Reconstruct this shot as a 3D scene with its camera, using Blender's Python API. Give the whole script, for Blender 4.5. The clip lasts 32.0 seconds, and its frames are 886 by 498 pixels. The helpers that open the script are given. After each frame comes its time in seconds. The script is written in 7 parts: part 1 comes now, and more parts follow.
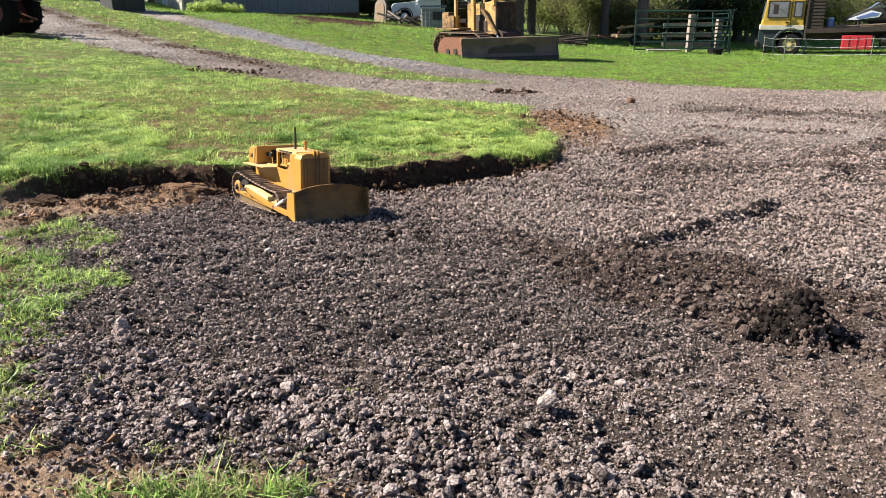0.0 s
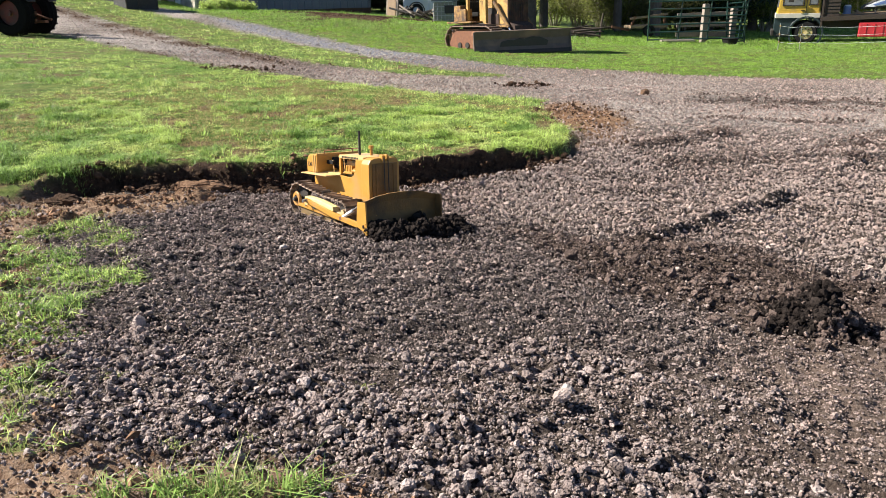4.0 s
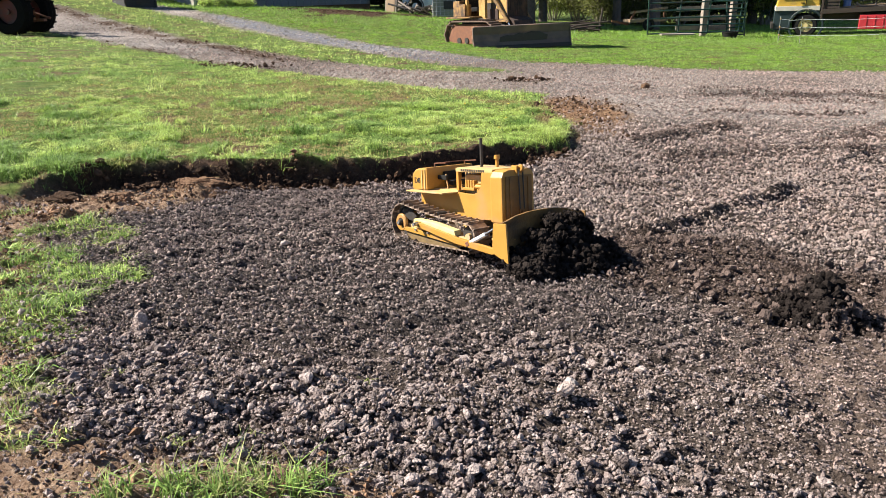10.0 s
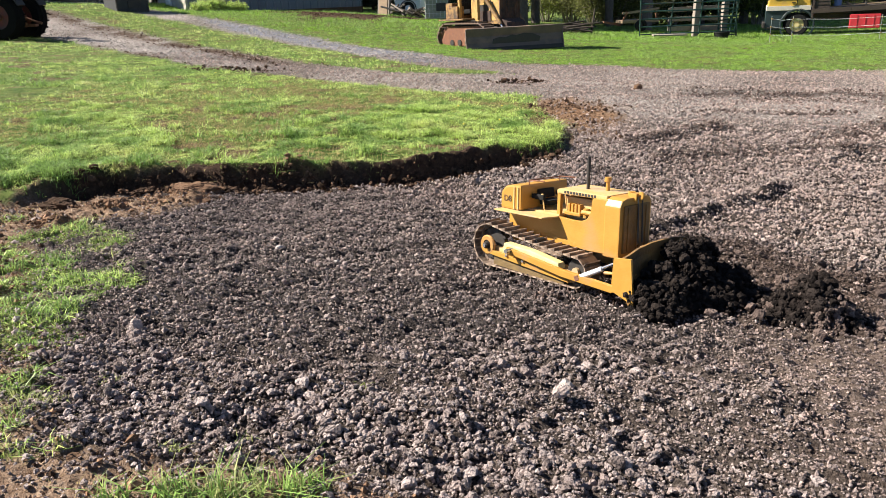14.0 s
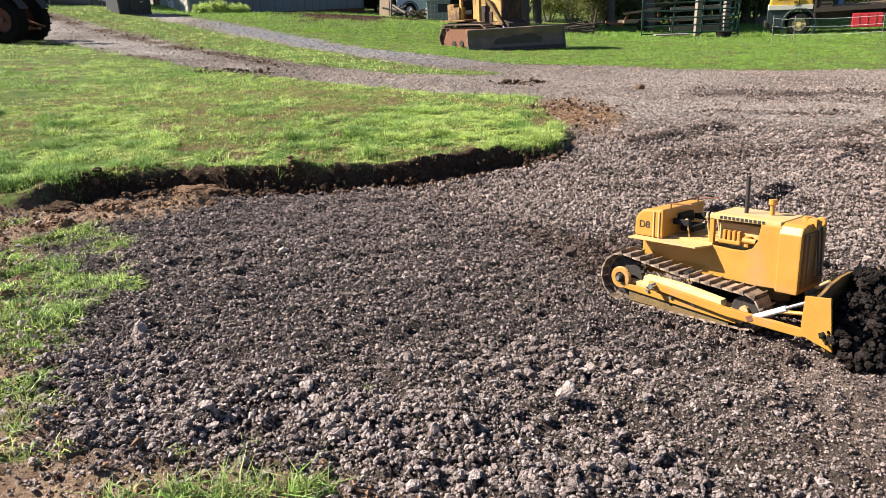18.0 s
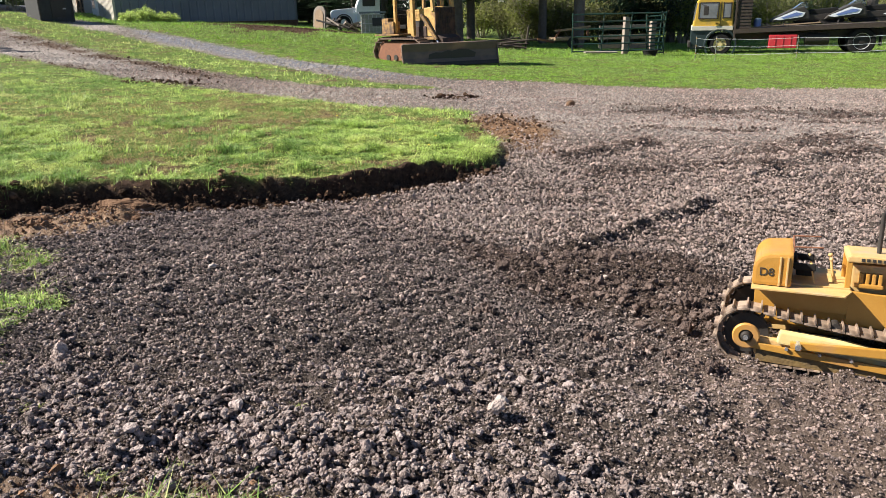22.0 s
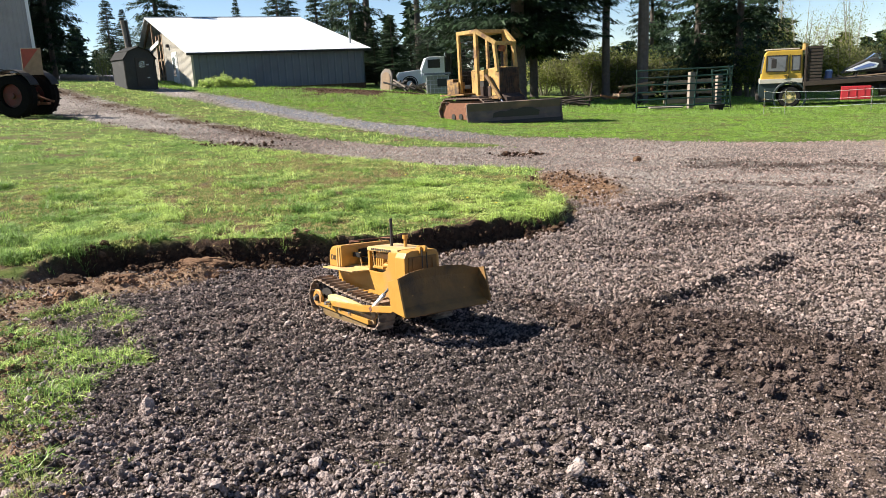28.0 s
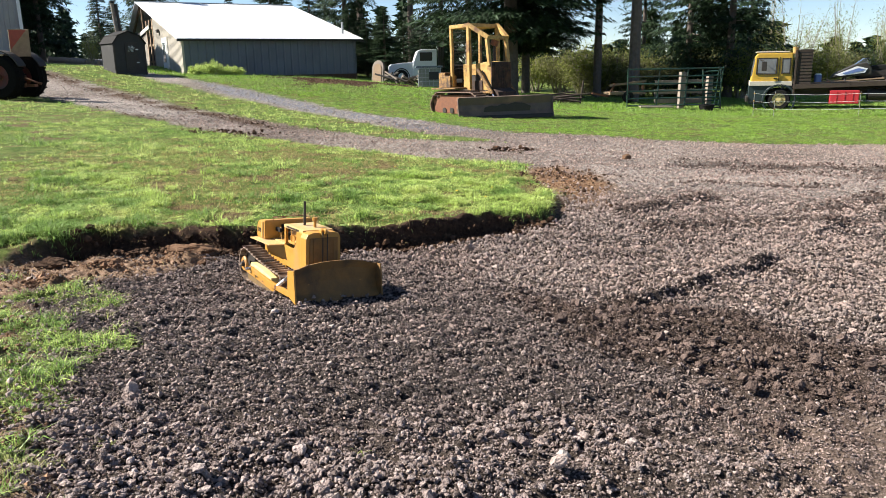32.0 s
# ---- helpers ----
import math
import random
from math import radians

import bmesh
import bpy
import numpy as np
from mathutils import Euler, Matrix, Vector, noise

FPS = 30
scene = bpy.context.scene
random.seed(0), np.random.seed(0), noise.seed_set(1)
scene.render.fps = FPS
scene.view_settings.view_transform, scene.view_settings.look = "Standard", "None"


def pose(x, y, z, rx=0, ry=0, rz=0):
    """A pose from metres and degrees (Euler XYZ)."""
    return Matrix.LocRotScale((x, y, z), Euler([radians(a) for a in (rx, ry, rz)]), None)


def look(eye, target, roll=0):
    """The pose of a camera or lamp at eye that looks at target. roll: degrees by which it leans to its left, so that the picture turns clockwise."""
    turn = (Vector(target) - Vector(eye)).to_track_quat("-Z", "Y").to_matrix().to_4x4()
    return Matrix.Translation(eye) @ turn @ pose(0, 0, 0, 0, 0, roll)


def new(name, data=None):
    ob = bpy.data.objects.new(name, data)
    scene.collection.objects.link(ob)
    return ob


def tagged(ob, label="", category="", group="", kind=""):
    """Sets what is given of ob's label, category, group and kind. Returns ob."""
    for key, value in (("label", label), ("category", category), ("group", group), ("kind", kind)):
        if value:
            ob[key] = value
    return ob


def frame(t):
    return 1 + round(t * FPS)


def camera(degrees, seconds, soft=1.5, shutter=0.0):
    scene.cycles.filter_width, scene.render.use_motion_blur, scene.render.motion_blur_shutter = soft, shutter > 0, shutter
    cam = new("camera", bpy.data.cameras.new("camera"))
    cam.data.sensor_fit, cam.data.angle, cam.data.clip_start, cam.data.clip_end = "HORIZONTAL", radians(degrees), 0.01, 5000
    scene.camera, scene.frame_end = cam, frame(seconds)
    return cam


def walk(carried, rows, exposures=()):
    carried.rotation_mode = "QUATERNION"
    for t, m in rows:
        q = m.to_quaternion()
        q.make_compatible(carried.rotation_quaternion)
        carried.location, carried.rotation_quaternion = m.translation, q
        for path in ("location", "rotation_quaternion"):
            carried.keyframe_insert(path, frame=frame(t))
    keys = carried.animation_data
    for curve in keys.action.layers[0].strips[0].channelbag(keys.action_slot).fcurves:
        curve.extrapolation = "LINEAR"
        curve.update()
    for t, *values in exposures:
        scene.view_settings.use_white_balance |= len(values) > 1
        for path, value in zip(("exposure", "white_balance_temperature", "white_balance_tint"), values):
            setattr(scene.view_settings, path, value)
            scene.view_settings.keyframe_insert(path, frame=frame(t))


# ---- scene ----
cam = camera(61.9, 32.0, soft=0.5)
PATH = [
    (0, (0.039, 0.041, 1.549), (0.063, 1.941, 0.925), -0.4),
    (0.5, (0.04, 0.04, 1.55), (0.057, 1.939, 0.924), -0.6),
    (1, (0.039, 0.042, 1.55), (0.047, 1.94, 0.919), -0.8),
    (1.5, (0.04, 0.04, 1.551), (0.038, 1.937, 0.917), -1.0),
    (2, (0.04, 0.042, 1.548), (0.032, 1.938, 0.914), -1.2),
    (2.5, (0.042, 0.042, 1.552), (0.033, 1.939, 0.918), -1.3),
    (3, (0.041, 0.04, 1.553), (0.031, 1.937, 0.919), -1.4),
    (3.5, (0.04, 0.043, 1.552), (0.026, 1.939, 0.916), -1.4),
    (5.5, (0.036, 0.042, 1.552), (0.025, 1.937, 0.912), -1.2),
    (6, (0.038, 0.041, 1.553), (0.03, 1.937, 0.918), -1.2),
    (6.5, (0.039, 0.045, 1.552), (0.031, 1.941, 0.917), -1.4),
    (7, (0.038, 0.042, 1.553), (0.026, 1.938, 0.915), -1.6),
    (7.5, (0.04, 0.045, 1.547), (0.024, 1.94, 0.908), -1.7),
    (8, (0.038, 0.044, 1.552), (0.02, 1.939, 0.91), -1.8),
    (8.5, (0.036, 0.05, 1.554), (0.013, 1.943, 0.91), -2.2),
    (9, (0.03, 0.052, 1.545), (0.008, 1.945, 0.902), -2.3),
    (9.5, (0.031, 0.05, 1.544), (0.011, 1.942, 0.897), -2.2),
    (10, (0.034, 0.052, 1.54), (0.017, 1.944, 0.892), -1.8),
    (10.5, (0.033, 0.04, 1.549), (0.028, 1.935, 0.91), -1.1),
    (11, (0.035, 0.039, 1.549), (0.037, 1.936, 0.917), -1.1),
    (11.5, (0.035, 0.041, 1.55), (0.036, 1.937, 0.913), -1.3),
    (12, (0.035, 0.042, 1.549), (0.031, 1.937, 0.91), -1.7),
    (12.5, (0.035, 0.044, 1.55), (0.025, 1.938, 0.907), -2.0),
    (13, (0.037, 0.042, 1.551), (0.027, 1.935, 0.905), -2.1),
    (13.5, (0.037, 0.04, 1.553), (0.032, 1.933, 0.907), -2.2),
    (14, (0.035, 0.045, 1.55), (0.032, 1.939, 0.906), -2.2),
    (14.5, (0.033, 0.044, 1.551), (0.031, 1.938, 0.907), -2.2),
    (16.5, (0.036, 0.047, 1.549), (0.024, 1.94, 0.905), -2.7),
    (17, (0.033, 0.049, 1.552), (0.019, 1.941, 0.905), -2.6),
    (17.5, (0.033, 0.046, 1.551), (0.021, 1.94, 0.908), -2.5),
    (18, (0.033, 0.041, 1.559), (0.023, 1.936, 0.917), -2.5),
    (18.5, (0.034, 0.04, 1.56), (0.024, 1.935, 0.92), -2.6),
    (19, (0.036, 0.04, 1.556), (0.023, 1.935, 0.917), -2.7),
    (19.5, (0.035, 0.045, 1.55), (0.019, 1.94, 0.908), -2.7),
    (20, (0.035, 0.046, 1.55), (0.019, 1.94, 0.908), -2.7),
    (20.5, (0.032, 0.045, 1.552), (0.038, 1.939, 0.911), -2.4),
    (21, (0.041, 0.045, 1.561), (0.095, 1.937, 0.916), -2.3),
    (21.5, (0.045, 0.045, 1.568), (0.155, 1.938, 0.931), -2.0),
    (22, (0.049, 0.03, 1.574), (0.213, 1.926, 0.96), -1.2),
    (22.5, (0.047, 0.028, 1.579), (0.256, 1.924, 0.978), -0.5),
    (23, (0.053, 0.024, 1.584), (0.298, 1.92, 0.994), -0.5),
    (23.5, (0.059, 0.007, 1.607), (0.321, 1.91, 1.051), -1.1),
    (24, (0.037, 0.01, 1.619), (0.231, 1.931, 1.1), -3.6),
    (24.5, (0.042, 0.017, 1.619), (0.158, 1.952, 1.127), -5.6),
    (26.5, (0.024, 0.021, 1.606), (0.078, 1.966, 1.143), -4.5),
    (27, (0.005, 0.013, 1.6), (0.027, 1.957, 1.132), -3.4),
    (27.5, (-0.003, 0.008, 1.595), (0.0, 1.952, 1.124), -2.8),
    (28, (-0.002, 0.004, 1.6), (-0.002, 1.95, 1.136), -2.6),
    (28.5, (-0.008, 0.001, 1.594), (-0.003, 1.947, 1.133), -2.2),
    (29, (-0.003, 0.0, 1.595), (0.018, 1.944, 1.126), -1.8),
    (29.5, (-0.005, -0.001, 1.596), (0.022, 1.941, 1.119), -2.0),
    (30, (-0.006, 0.0, 1.59), (0.015, 1.941, 1.112), -1.9),
    (30.5, (-0.01, 0.002, 1.587), (0.015, 1.944, 1.108), -1.4),
    (31, (-0.011, 0.003, 1.587), (0.019, 1.946, 1.111), -1.4),
    (31.5, (-0.012, -0.002, 1.591), (0.02, 1.941, 1.116), -1.4),
    (32, (-0.008, 0.0, 1.587), (0.025, 1.941, 1.106), -1.0),
]
walk(cam, [(t, look(e, g, r)) for t, e, g, r in PATH], exposures=[(0, 1.55), (20, 1.54), (23.5, 1.38), (25.5, 1.38), (28, 1.52), (30, 1.54), (32, 1.54)])

# ---- light ----
SUN_AZ, SUN_EL = 172.0, 40.0      # degrees from +x, anticlockwise; the sun stands far left
world = bpy.data.worlds.new("sky")
scene.world = world
world.use_nodes = True
wn = world.node_tree.nodes
wl = world.node_tree.links
sky = wn.new("ShaderNodeTexSky")
sky.sky_type = "NISHITA"
sky.sun_disc = False
sky.sun_elevation = radians(SUN_EL)
sky.sun_rotation = radians(90 - SUN_AZ)
sky.air_density, sky.dust_density, sky.ozone_density = 0.72, 0.0, 2.4
wn["Background"].inputs["Strength"].default_value = 0.05
wl.new(sky.outputs["Color"], wn["Background"].inputs["Color"])
sun = new("sun", bpy.data.lights.new("sun", "SUN"))
sun.data.energy, sun.data.angle, sun.data.color = 5.0, radians(0.55), (1.0, 0.935, 0.84)
sun_from = Vector((math.cos(radians(SUN_AZ)) * math.cos(radians(SUN_EL)), math.sin(radians(SUN_AZ)) * math.cos(radians(SUN_EL)), math.sin(radians(SUN_EL))))
sun.matrix_world = look(sun_from * 60, (0, 0, 0))


# ---- materials ----
def lin(r, g, b):
    return (r, g, b, 1.0)


def material(name, c1, c2, rough=0.6, metal=0.0, scale=8.0, bump=0.0, bump_scale=60.0, c3=None, spread=0.5, island=0.0, obrand=0.0, spec=0.5, translucent=0.0, depth=0.02):
    """Two colours mixed by noise at two sizes, a third in stains, fine relief; island and obrand vary the brightness piece by piece."""
    m = bpy.data.materials.new(name)
    m.use_nodes = True
    n, l = m.node_tree.nodes, m.node_tree.links
    p = n["Principled BSDF"]
    p.inputs["Roughness"].default_value, p.inputs["Metallic"].default_value = rough, metal
    p.inputs["Specular IOR Level"].default_value = spec
    tc = n.new("ShaderNodeTexCoord")
    n1 = n.new("ShaderNodeTexNoise")
    n1.inputs["Scale"].default_value, n1.inputs["Detail"].default_value, n1.inputs["Roughness"].default_value = scale, 6, 0.65
    l.new(tc.outputs["Object"], n1.inputs["Vector"])
    ramp = n.new("ShaderNodeMapRange")
    ramp.inputs["From Min"].default_value, ramp.inputs["From Max"].default_value = 0.5 - spread / 2, 0.5 + spread / 2
    l.new(n1.outputs["Fac"], ramp.inputs["Value"])
    mix = n.new("ShaderNodeMix")
    mix.data_type = "RGBA"
    mix.inputs[6].default_value, mix.inputs[7].default_value = lin(*c1), lin(*c2)
    l.new(ramp.outputs["Result"], mix.inputs[0])
    out = mix.outputs[2]
    if c3:
        n2 = n.new("ShaderNodeTexNoise")
        n2.inputs["Scale"].default_value, n2.inputs["Detail"].default_value = scale * 0.31, 8
        l.new(tc.outputs["Object"], n2.inputs["Vector"])
        r2 = n.new("ShaderNodeMapRange")
        r2.inputs["From Min"].default_value, r2.inputs["From Max"].default_value = 0.54, 0.68
        l.new(n2.outputs["Fac"], r2.inputs["Value"])
        mx = n.new("ShaderNodeMix")
        mx.data_type = "RGBA"
        mx.inputs[7].default_value = lin(*c3)
        l.new(r2.outputs["Result"], mx.inputs[0])
        l.new(out, mx.inputs[6])
        out = mx.outputs[2]
    for amount, kind, sock in ((island, "ShaderNodeNewGeometry", "Random Per Island"), (obrand, "ShaderNodeObjectInfo", "Random")):
        if amount:
            src = n.new(kind)
            mr = n.new("ShaderNodeMapRange")
            mr.inputs["To Min"].default_value, mr.inputs["To Max"].default_value = 1 - amount, 1 + amount
            l.new(src.outputs[sock], mr.inputs["Value"])
            mu = n.new("ShaderNodeVectorMath")
            mu.operation = "SCALE"
            l.new(out, mu.inputs[0])
            l.new(mr.outputs["Result"], mu.inputs["Scale"])
            out = mu.outputs[0]
    l.new(out, p.inputs["Base Color"])
    if bump:
        nb = n.new("ShaderNodeTexNoise")
        nb.inputs["Scale"].default_value, nb.inputs["Detail"].default_value = bump_scale, 5
        l.new(tc.outputs["Object"], nb.inputs["Vector"])
        b = n.new("ShaderNodeBump")
        b.inputs["Strength"].default_value, b.inputs["Distance"].default_value = bump, depth
        l.new(nb.outputs["Fac"], b.inputs["Height"])
        l.new(b.outputs["Normal"], p.inputs["Normal"])
    if translucent:
        tr = n.new("ShaderNodeBsdfTranslucent")
        l.new(out, tr.inputs["Color"])
        ms = n.new("ShaderNodeMixShader")
        ms.inputs[0].default_value = translucent
        l.new(p.outputs[0], ms.inputs[1])
        l.new(tr.outputs[0], ms.inputs[2])
        l.new(ms.outputs[0], n["Material Output"].inputs["Surface"])
    return m


def glass(name, tint):
    m = bpy.data.materials.new(name)
    m.use_nodes = True
    p = m.node_tree.nodes["Principled BSDF"]
    p.inputs["Base Color"].default_value = lin(*tint)
    p.inputs["Roughness"].default_value, p.inputs["Transmission Weight"].default_value = 0.06, 0.85
    return m


M = dict(
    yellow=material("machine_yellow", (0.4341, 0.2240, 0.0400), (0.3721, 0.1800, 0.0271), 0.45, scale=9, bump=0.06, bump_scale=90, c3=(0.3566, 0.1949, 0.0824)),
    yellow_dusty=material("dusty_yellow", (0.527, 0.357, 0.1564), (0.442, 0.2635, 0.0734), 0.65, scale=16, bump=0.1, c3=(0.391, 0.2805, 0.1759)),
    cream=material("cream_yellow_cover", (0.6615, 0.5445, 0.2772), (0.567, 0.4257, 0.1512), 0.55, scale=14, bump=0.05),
    # besides wear and soil, this brown holds the shade on the machine's front
    blade=material("worn_shaded_paint", (0.2498, 0.1245, 0.0279), (0.1307, 0.0708, 0.0224), 0.72, scale=12, bump=0.25, bump_scale=70, c3=(0.0667, 0.0417, 0.0209)),
    shoe=material("track_steel", (0.42, 0.315, 0.231), (0.21, 0.1512, 0.112), 0.55, 0.15, scale=30, bump=0.15, c3=(0.112, 0.0784, 0.0588), obrand=0.3),
    # yellow darkened to carry the push arm's shade on the lower plate
    frame_shaded=material("shaded_yellow_frame", (0.20, 0.125, 0.035), (0.09, 0.058, 0.028), 0.75, scale=14, bump=0.2, c3=(0.05, 0.035, 0.022)),
    dark_steel=material("dark_steel", (0.022, 0.019, 0.017), (0.045, 0.037, 0.031), 0.65, 0.25, scale=20, bump=0.1),
    chrome=material("polished_rod", (0.62, 0.62, 0.62), (0.5, 0.5, 0.5), 0.25, 0.8, scale=20),
    black=material("black_rubber", (0.010, 0.010, 0.010), (0.022, 0.021, 0.020), 0.85, scale=18, bump=0.15, spec=0.15),
    ink=material("black_lettering", (0.02, 0.018, 0.015), (0.03, 0.026, 0.02), 0.6),
    # near-black moist soil: the blade's shade on the load is in this colour
    soil=material("moist_shade_dark_soil", (0.007, 0.0054, 0.0047), (0.032, 0.025, 0.0218), 0.96, scale=34, bump=0.8, bump_scale=120, island=0.6, spec=0.06),
    soil_brown=material("cut_bank_soil", (0.032, 0.020, 0.0135), (0.115, 0.068, 0.042), 0.95, scale=18, bump=0.9, bump_scale=60, island=0.55, spec=0.1),
    soil_red=material("orange_brown_soil", (0.13, 0.072, 0.043), (0.32, 0.195, 0.12), 0.95, scale=16, bump=0.9, bump_scale=70, island=0.45, spec=0.1, c3=(0.06, 0.036, 0.024)),
    stone_soil=material("soil_coated_stone", (0.2095, 0.1538, 0.1321), (0.0947, 0.0682, 0.0577), 0.93, scale=26, bump=1.0, bump_scale=110, depth=0.036, island=0.42, spec=0.1),
    stone_grey=material("crushed_stone_grey", (0.4671, 0.3851, 0.3581), (0.3036, 0.2463, 0.2271), 0.93, scale=26, bump=1.0, bump_scale=110, depth=0.036, island=0.34, spec=0.1),
    flower=material("dandelion_yellow", (0.7, 0.5, 0.02), (0.6, 0.42, 0.02), 0.7),
    stone_light=material("crushed_stone_light", (0.4607, 0.3723, 0.3339), (0.2959, 0.2364, 0.21), 0.93, scale=26, bump=1.0, bump_scale=110, depth=0.036, island=0.36, spec=0.1),
    stone_brown=material("crushed_stone_brown", (0.4848, 0.3745, 0.3318), (0.303, 0.2257, 0.1958), 0.93, scale=26, bump=1.0, bump_scale=110, depth=0.036, island=0.38, spec=0.1),
    stone_dark=material("crushed_stone_moist", (0.3428, 0.2731, 0.2512), (0.1756, 0.1373, 0.1247), 0.93, scale=26, bump=1.0, bump_scale=110, depth=0.036, island=0.42, spec=0.1),
    stone_white=material("pale_stone", (0.39, 0.345, 0.315), (0.27, 0.237, 0.215), 0.9, scale=30, bump=0.6, bump_scale=80),
    grass=material("grass_blades", (0.2711, 0.4117, 0.0756), (0.5311, 0.5969, 0.2061), 0.45, scale=1.7, island=0.65, spec=0.3, c3=(0.4908, 0.4911, 0.187), translucent=0.35),
    grass_deep=material("deep_green_grass", (0.1214, 0.2214, 0.0438), (0.2674, 0.3811, 0.1019), 0.45, scale=1.7, island=0.6, spec=0.3, translucent=0.35),
    grass_meadow=material("meadow_grass", (0.138, 0.2852, 0.0322), (0.2852, 0.4416, 0.069), 0.5, scale=1.2, island=0.5, spec=0.25, translucent=0.4),
    grass_pale=material("pale_tall_grass", (0.20, 0.25, 0.065), (0.42, 0.42, 0.19), 0.6, scale=3, island=0.5, spec=0.2, translucent=0.35),
    grass_dry=material("dry_grass", (0.42, 0.34, 0.16), (0.28, 0.22, 0.09), 0.75, scale=2, island=0.4, spec=0.15, translucent=0.25),
    needles=material("fir_needles", (0.011, 0.026, 0.013), (0.034, 0.060, 0.023), 0.6, scale=0.6, island=0.6, spec=0.2, translucent=0.1),
    leaves=material("spring_leaves", (0.136, 0.176, 0.036), (0.24, 0.248, 0.072), 0.6, scale=0.5, island=0.5, spec=0.2, translucent=0.45),
    scrub=material("brushy_scrub", (0.135, 0.148, 0.054), (0.195, 0.192, 0.085), 0.7, scale=0.5, island=0.5, spec=0.15, translucent=0.4),
    twig=material("bare_twigs", (0.2, 0.17, 0.13), (0.28, 0.25, 0.2), 0.85, scale=4, island=0.3),
    bark=material("fir_bark", (0.085, 0.070, 0.060), (0.15, 0.125, 0.11), 0.95, scale=5, bump=0.6, bump_scale=18, spec=0.15),
    roof=material("white_metal_roof", (0.82, 0.83, 0.84), (0.77, 0.78, 0.79), 0.35, scale=2),
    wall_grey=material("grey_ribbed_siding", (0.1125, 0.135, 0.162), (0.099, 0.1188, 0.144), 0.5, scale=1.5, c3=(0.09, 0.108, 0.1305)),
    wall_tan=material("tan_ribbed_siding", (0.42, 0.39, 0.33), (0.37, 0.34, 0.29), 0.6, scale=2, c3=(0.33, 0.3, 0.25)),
    wood=material("weathered_lumber", (0.30, 0.21, 0.13), (0.20, 0.135, 0.085), 0.85, scale=7, bump=0.25, bump_scale=30),
    wood_grey=material("silvered_boards", (0.27, 0.23, 0.19), (0.17, 0.14, 0.115), 0.9, scale=7, bump=0.3, bump_scale=30),
    trim_white=material("white_trim_paint", (0.74, 0.74, 0.72), (0.66, 0.66, 0.64), 0.5, scale=4),
    shed=material("dark_grey_shed", (0.018, 0.0175, 0.018), (0.030, 0.029, 0.029), 0.75, scale=3, c3=(0.045, 0.043, 0.041)),
    galv=material("galvanised_pipe", (0.45, 0.46, 0.47), (0.34, 0.35, 0.36), 0.4, 0.7, scale=6),
    rust=material("rusty_steel", (0.22, 0.085, 0.04), (0.12, 0.055, 0.035), 0.85, 0.1, scale=9, bump=0.3, c3=(0.3, 0.15, 0.08)),
    red=material("tractor_red", (0.15, 0.022, 0.014), (0.09, 0.018, 0.013), 0.65, scale=6, c3=(0.06, 0.03, 0.022)),
    red_box=material("red_tool_box", (0.55, 0.035, 0.045), (0.45, 0.03, 0.04), 0.45, scale=4),
    orange=material("orange_red_paint", (0.62, 0.13, 0.03), (0.52, 0.10, 0.028), 0.6, scale=3, c3=(0.42, 0.09, 0.03)),
    green=material("gate_green", (0.0096, 0.039, 0.0312), (0.015, 0.051, 0.039), 0.5, scale=6, c3=(0.036, 0.03, 0.024)),
    teal=material("cab_dark_green", (0.010, 0.022, 0.024), (0.018, 0.034, 0.035), 0.5, scale=4),
    cab_yellow=material("cab_faded_yellow", (0.52, 0.33, 0.035), (0.42, 0.26, 0.035), 0.5, scale=4, c3=(0.3, 0.2, 0.06)),
    cat_yellow=material("weathered_yellow", (0.47, 0.30, 0.09), (0.30, 0.17, 0.045), 0.65, scale=7, bump=0.1, spread=0.3, c3=(0.13, 0.062, 0.03)),
    cat_rusty=material("rust_stained_yellow", (0.30, 0.17, 0.05), (0.09, 0.05, 0.028), 0.8, scale=7, bump=0.25, spread=0.2, c3=(0.035, 0.025, 0.018)),
    scorched=material("scorched_dark_rust", (0.016, 0.011, 0.009), (0.06, 0.030, 0.018), 0.85, scale=8, bump=0.2, spread=0.3, c3=(0.10, 0.048, 0.025)),
    white=material("white_paint", (0.72, 0.74, 0.77), (0.62, 0.64, 0.67), 0.4, scale=3),
    blue=material("blue_stripe", (0.10, 0.16, 0.36), (0.14, 0.2, 0.42), 0.4, scale=5),
    plastic=material("tote_plastic", (0.225, 0.2385, 0.1989), (0.189, 0.2025, 0.1683), 0.45, scale=3),
    blade_old=material("rusty_dark_blade", (0.1275, 0.093, 0.075), (0.0825, 0.063, 0.054), 0.6, 0.1, scale=4, bump=0.2, c3=(0.195, 0.1275, 0.09)),
    sign_red=material("faded_red_sign", (0.34, 0.06, 0.035), (0.24, 0.045, 0.03), 0.6, scale=6),
    old_tyre=material("weathered_tyre", (0.005, 0.005, 0.005), (0.010, 0.0095, 0.009), 0.95, scale=18, bump=0.1, spec=0.05),
    wall_pale=material("pale_ribbed_siding", (0.3038, 0.2908, 0.2821), (0.2734, 0.2604, 0.2539), 0.5, scale=2, c3=(0.243, 0.23, 0.2213)),
    pane=material("sky_lit_glass", (0.10, 0.11, 0.12), (0.20, 0.21, 0.22), 0.12, scale=2, spec=0.8),
    cream_white=material("dirty_white_paint", (0.55, 0.52, 0.44), (0.42, 0.39, 0.32), 0.6, scale=5),
    old_timber=material("dark_old_timber", (0.06, 0.042, 0.03), (0.03, 0.022, 0.017), 0.9, scale=7, bump=0.3, bump_scale=30),
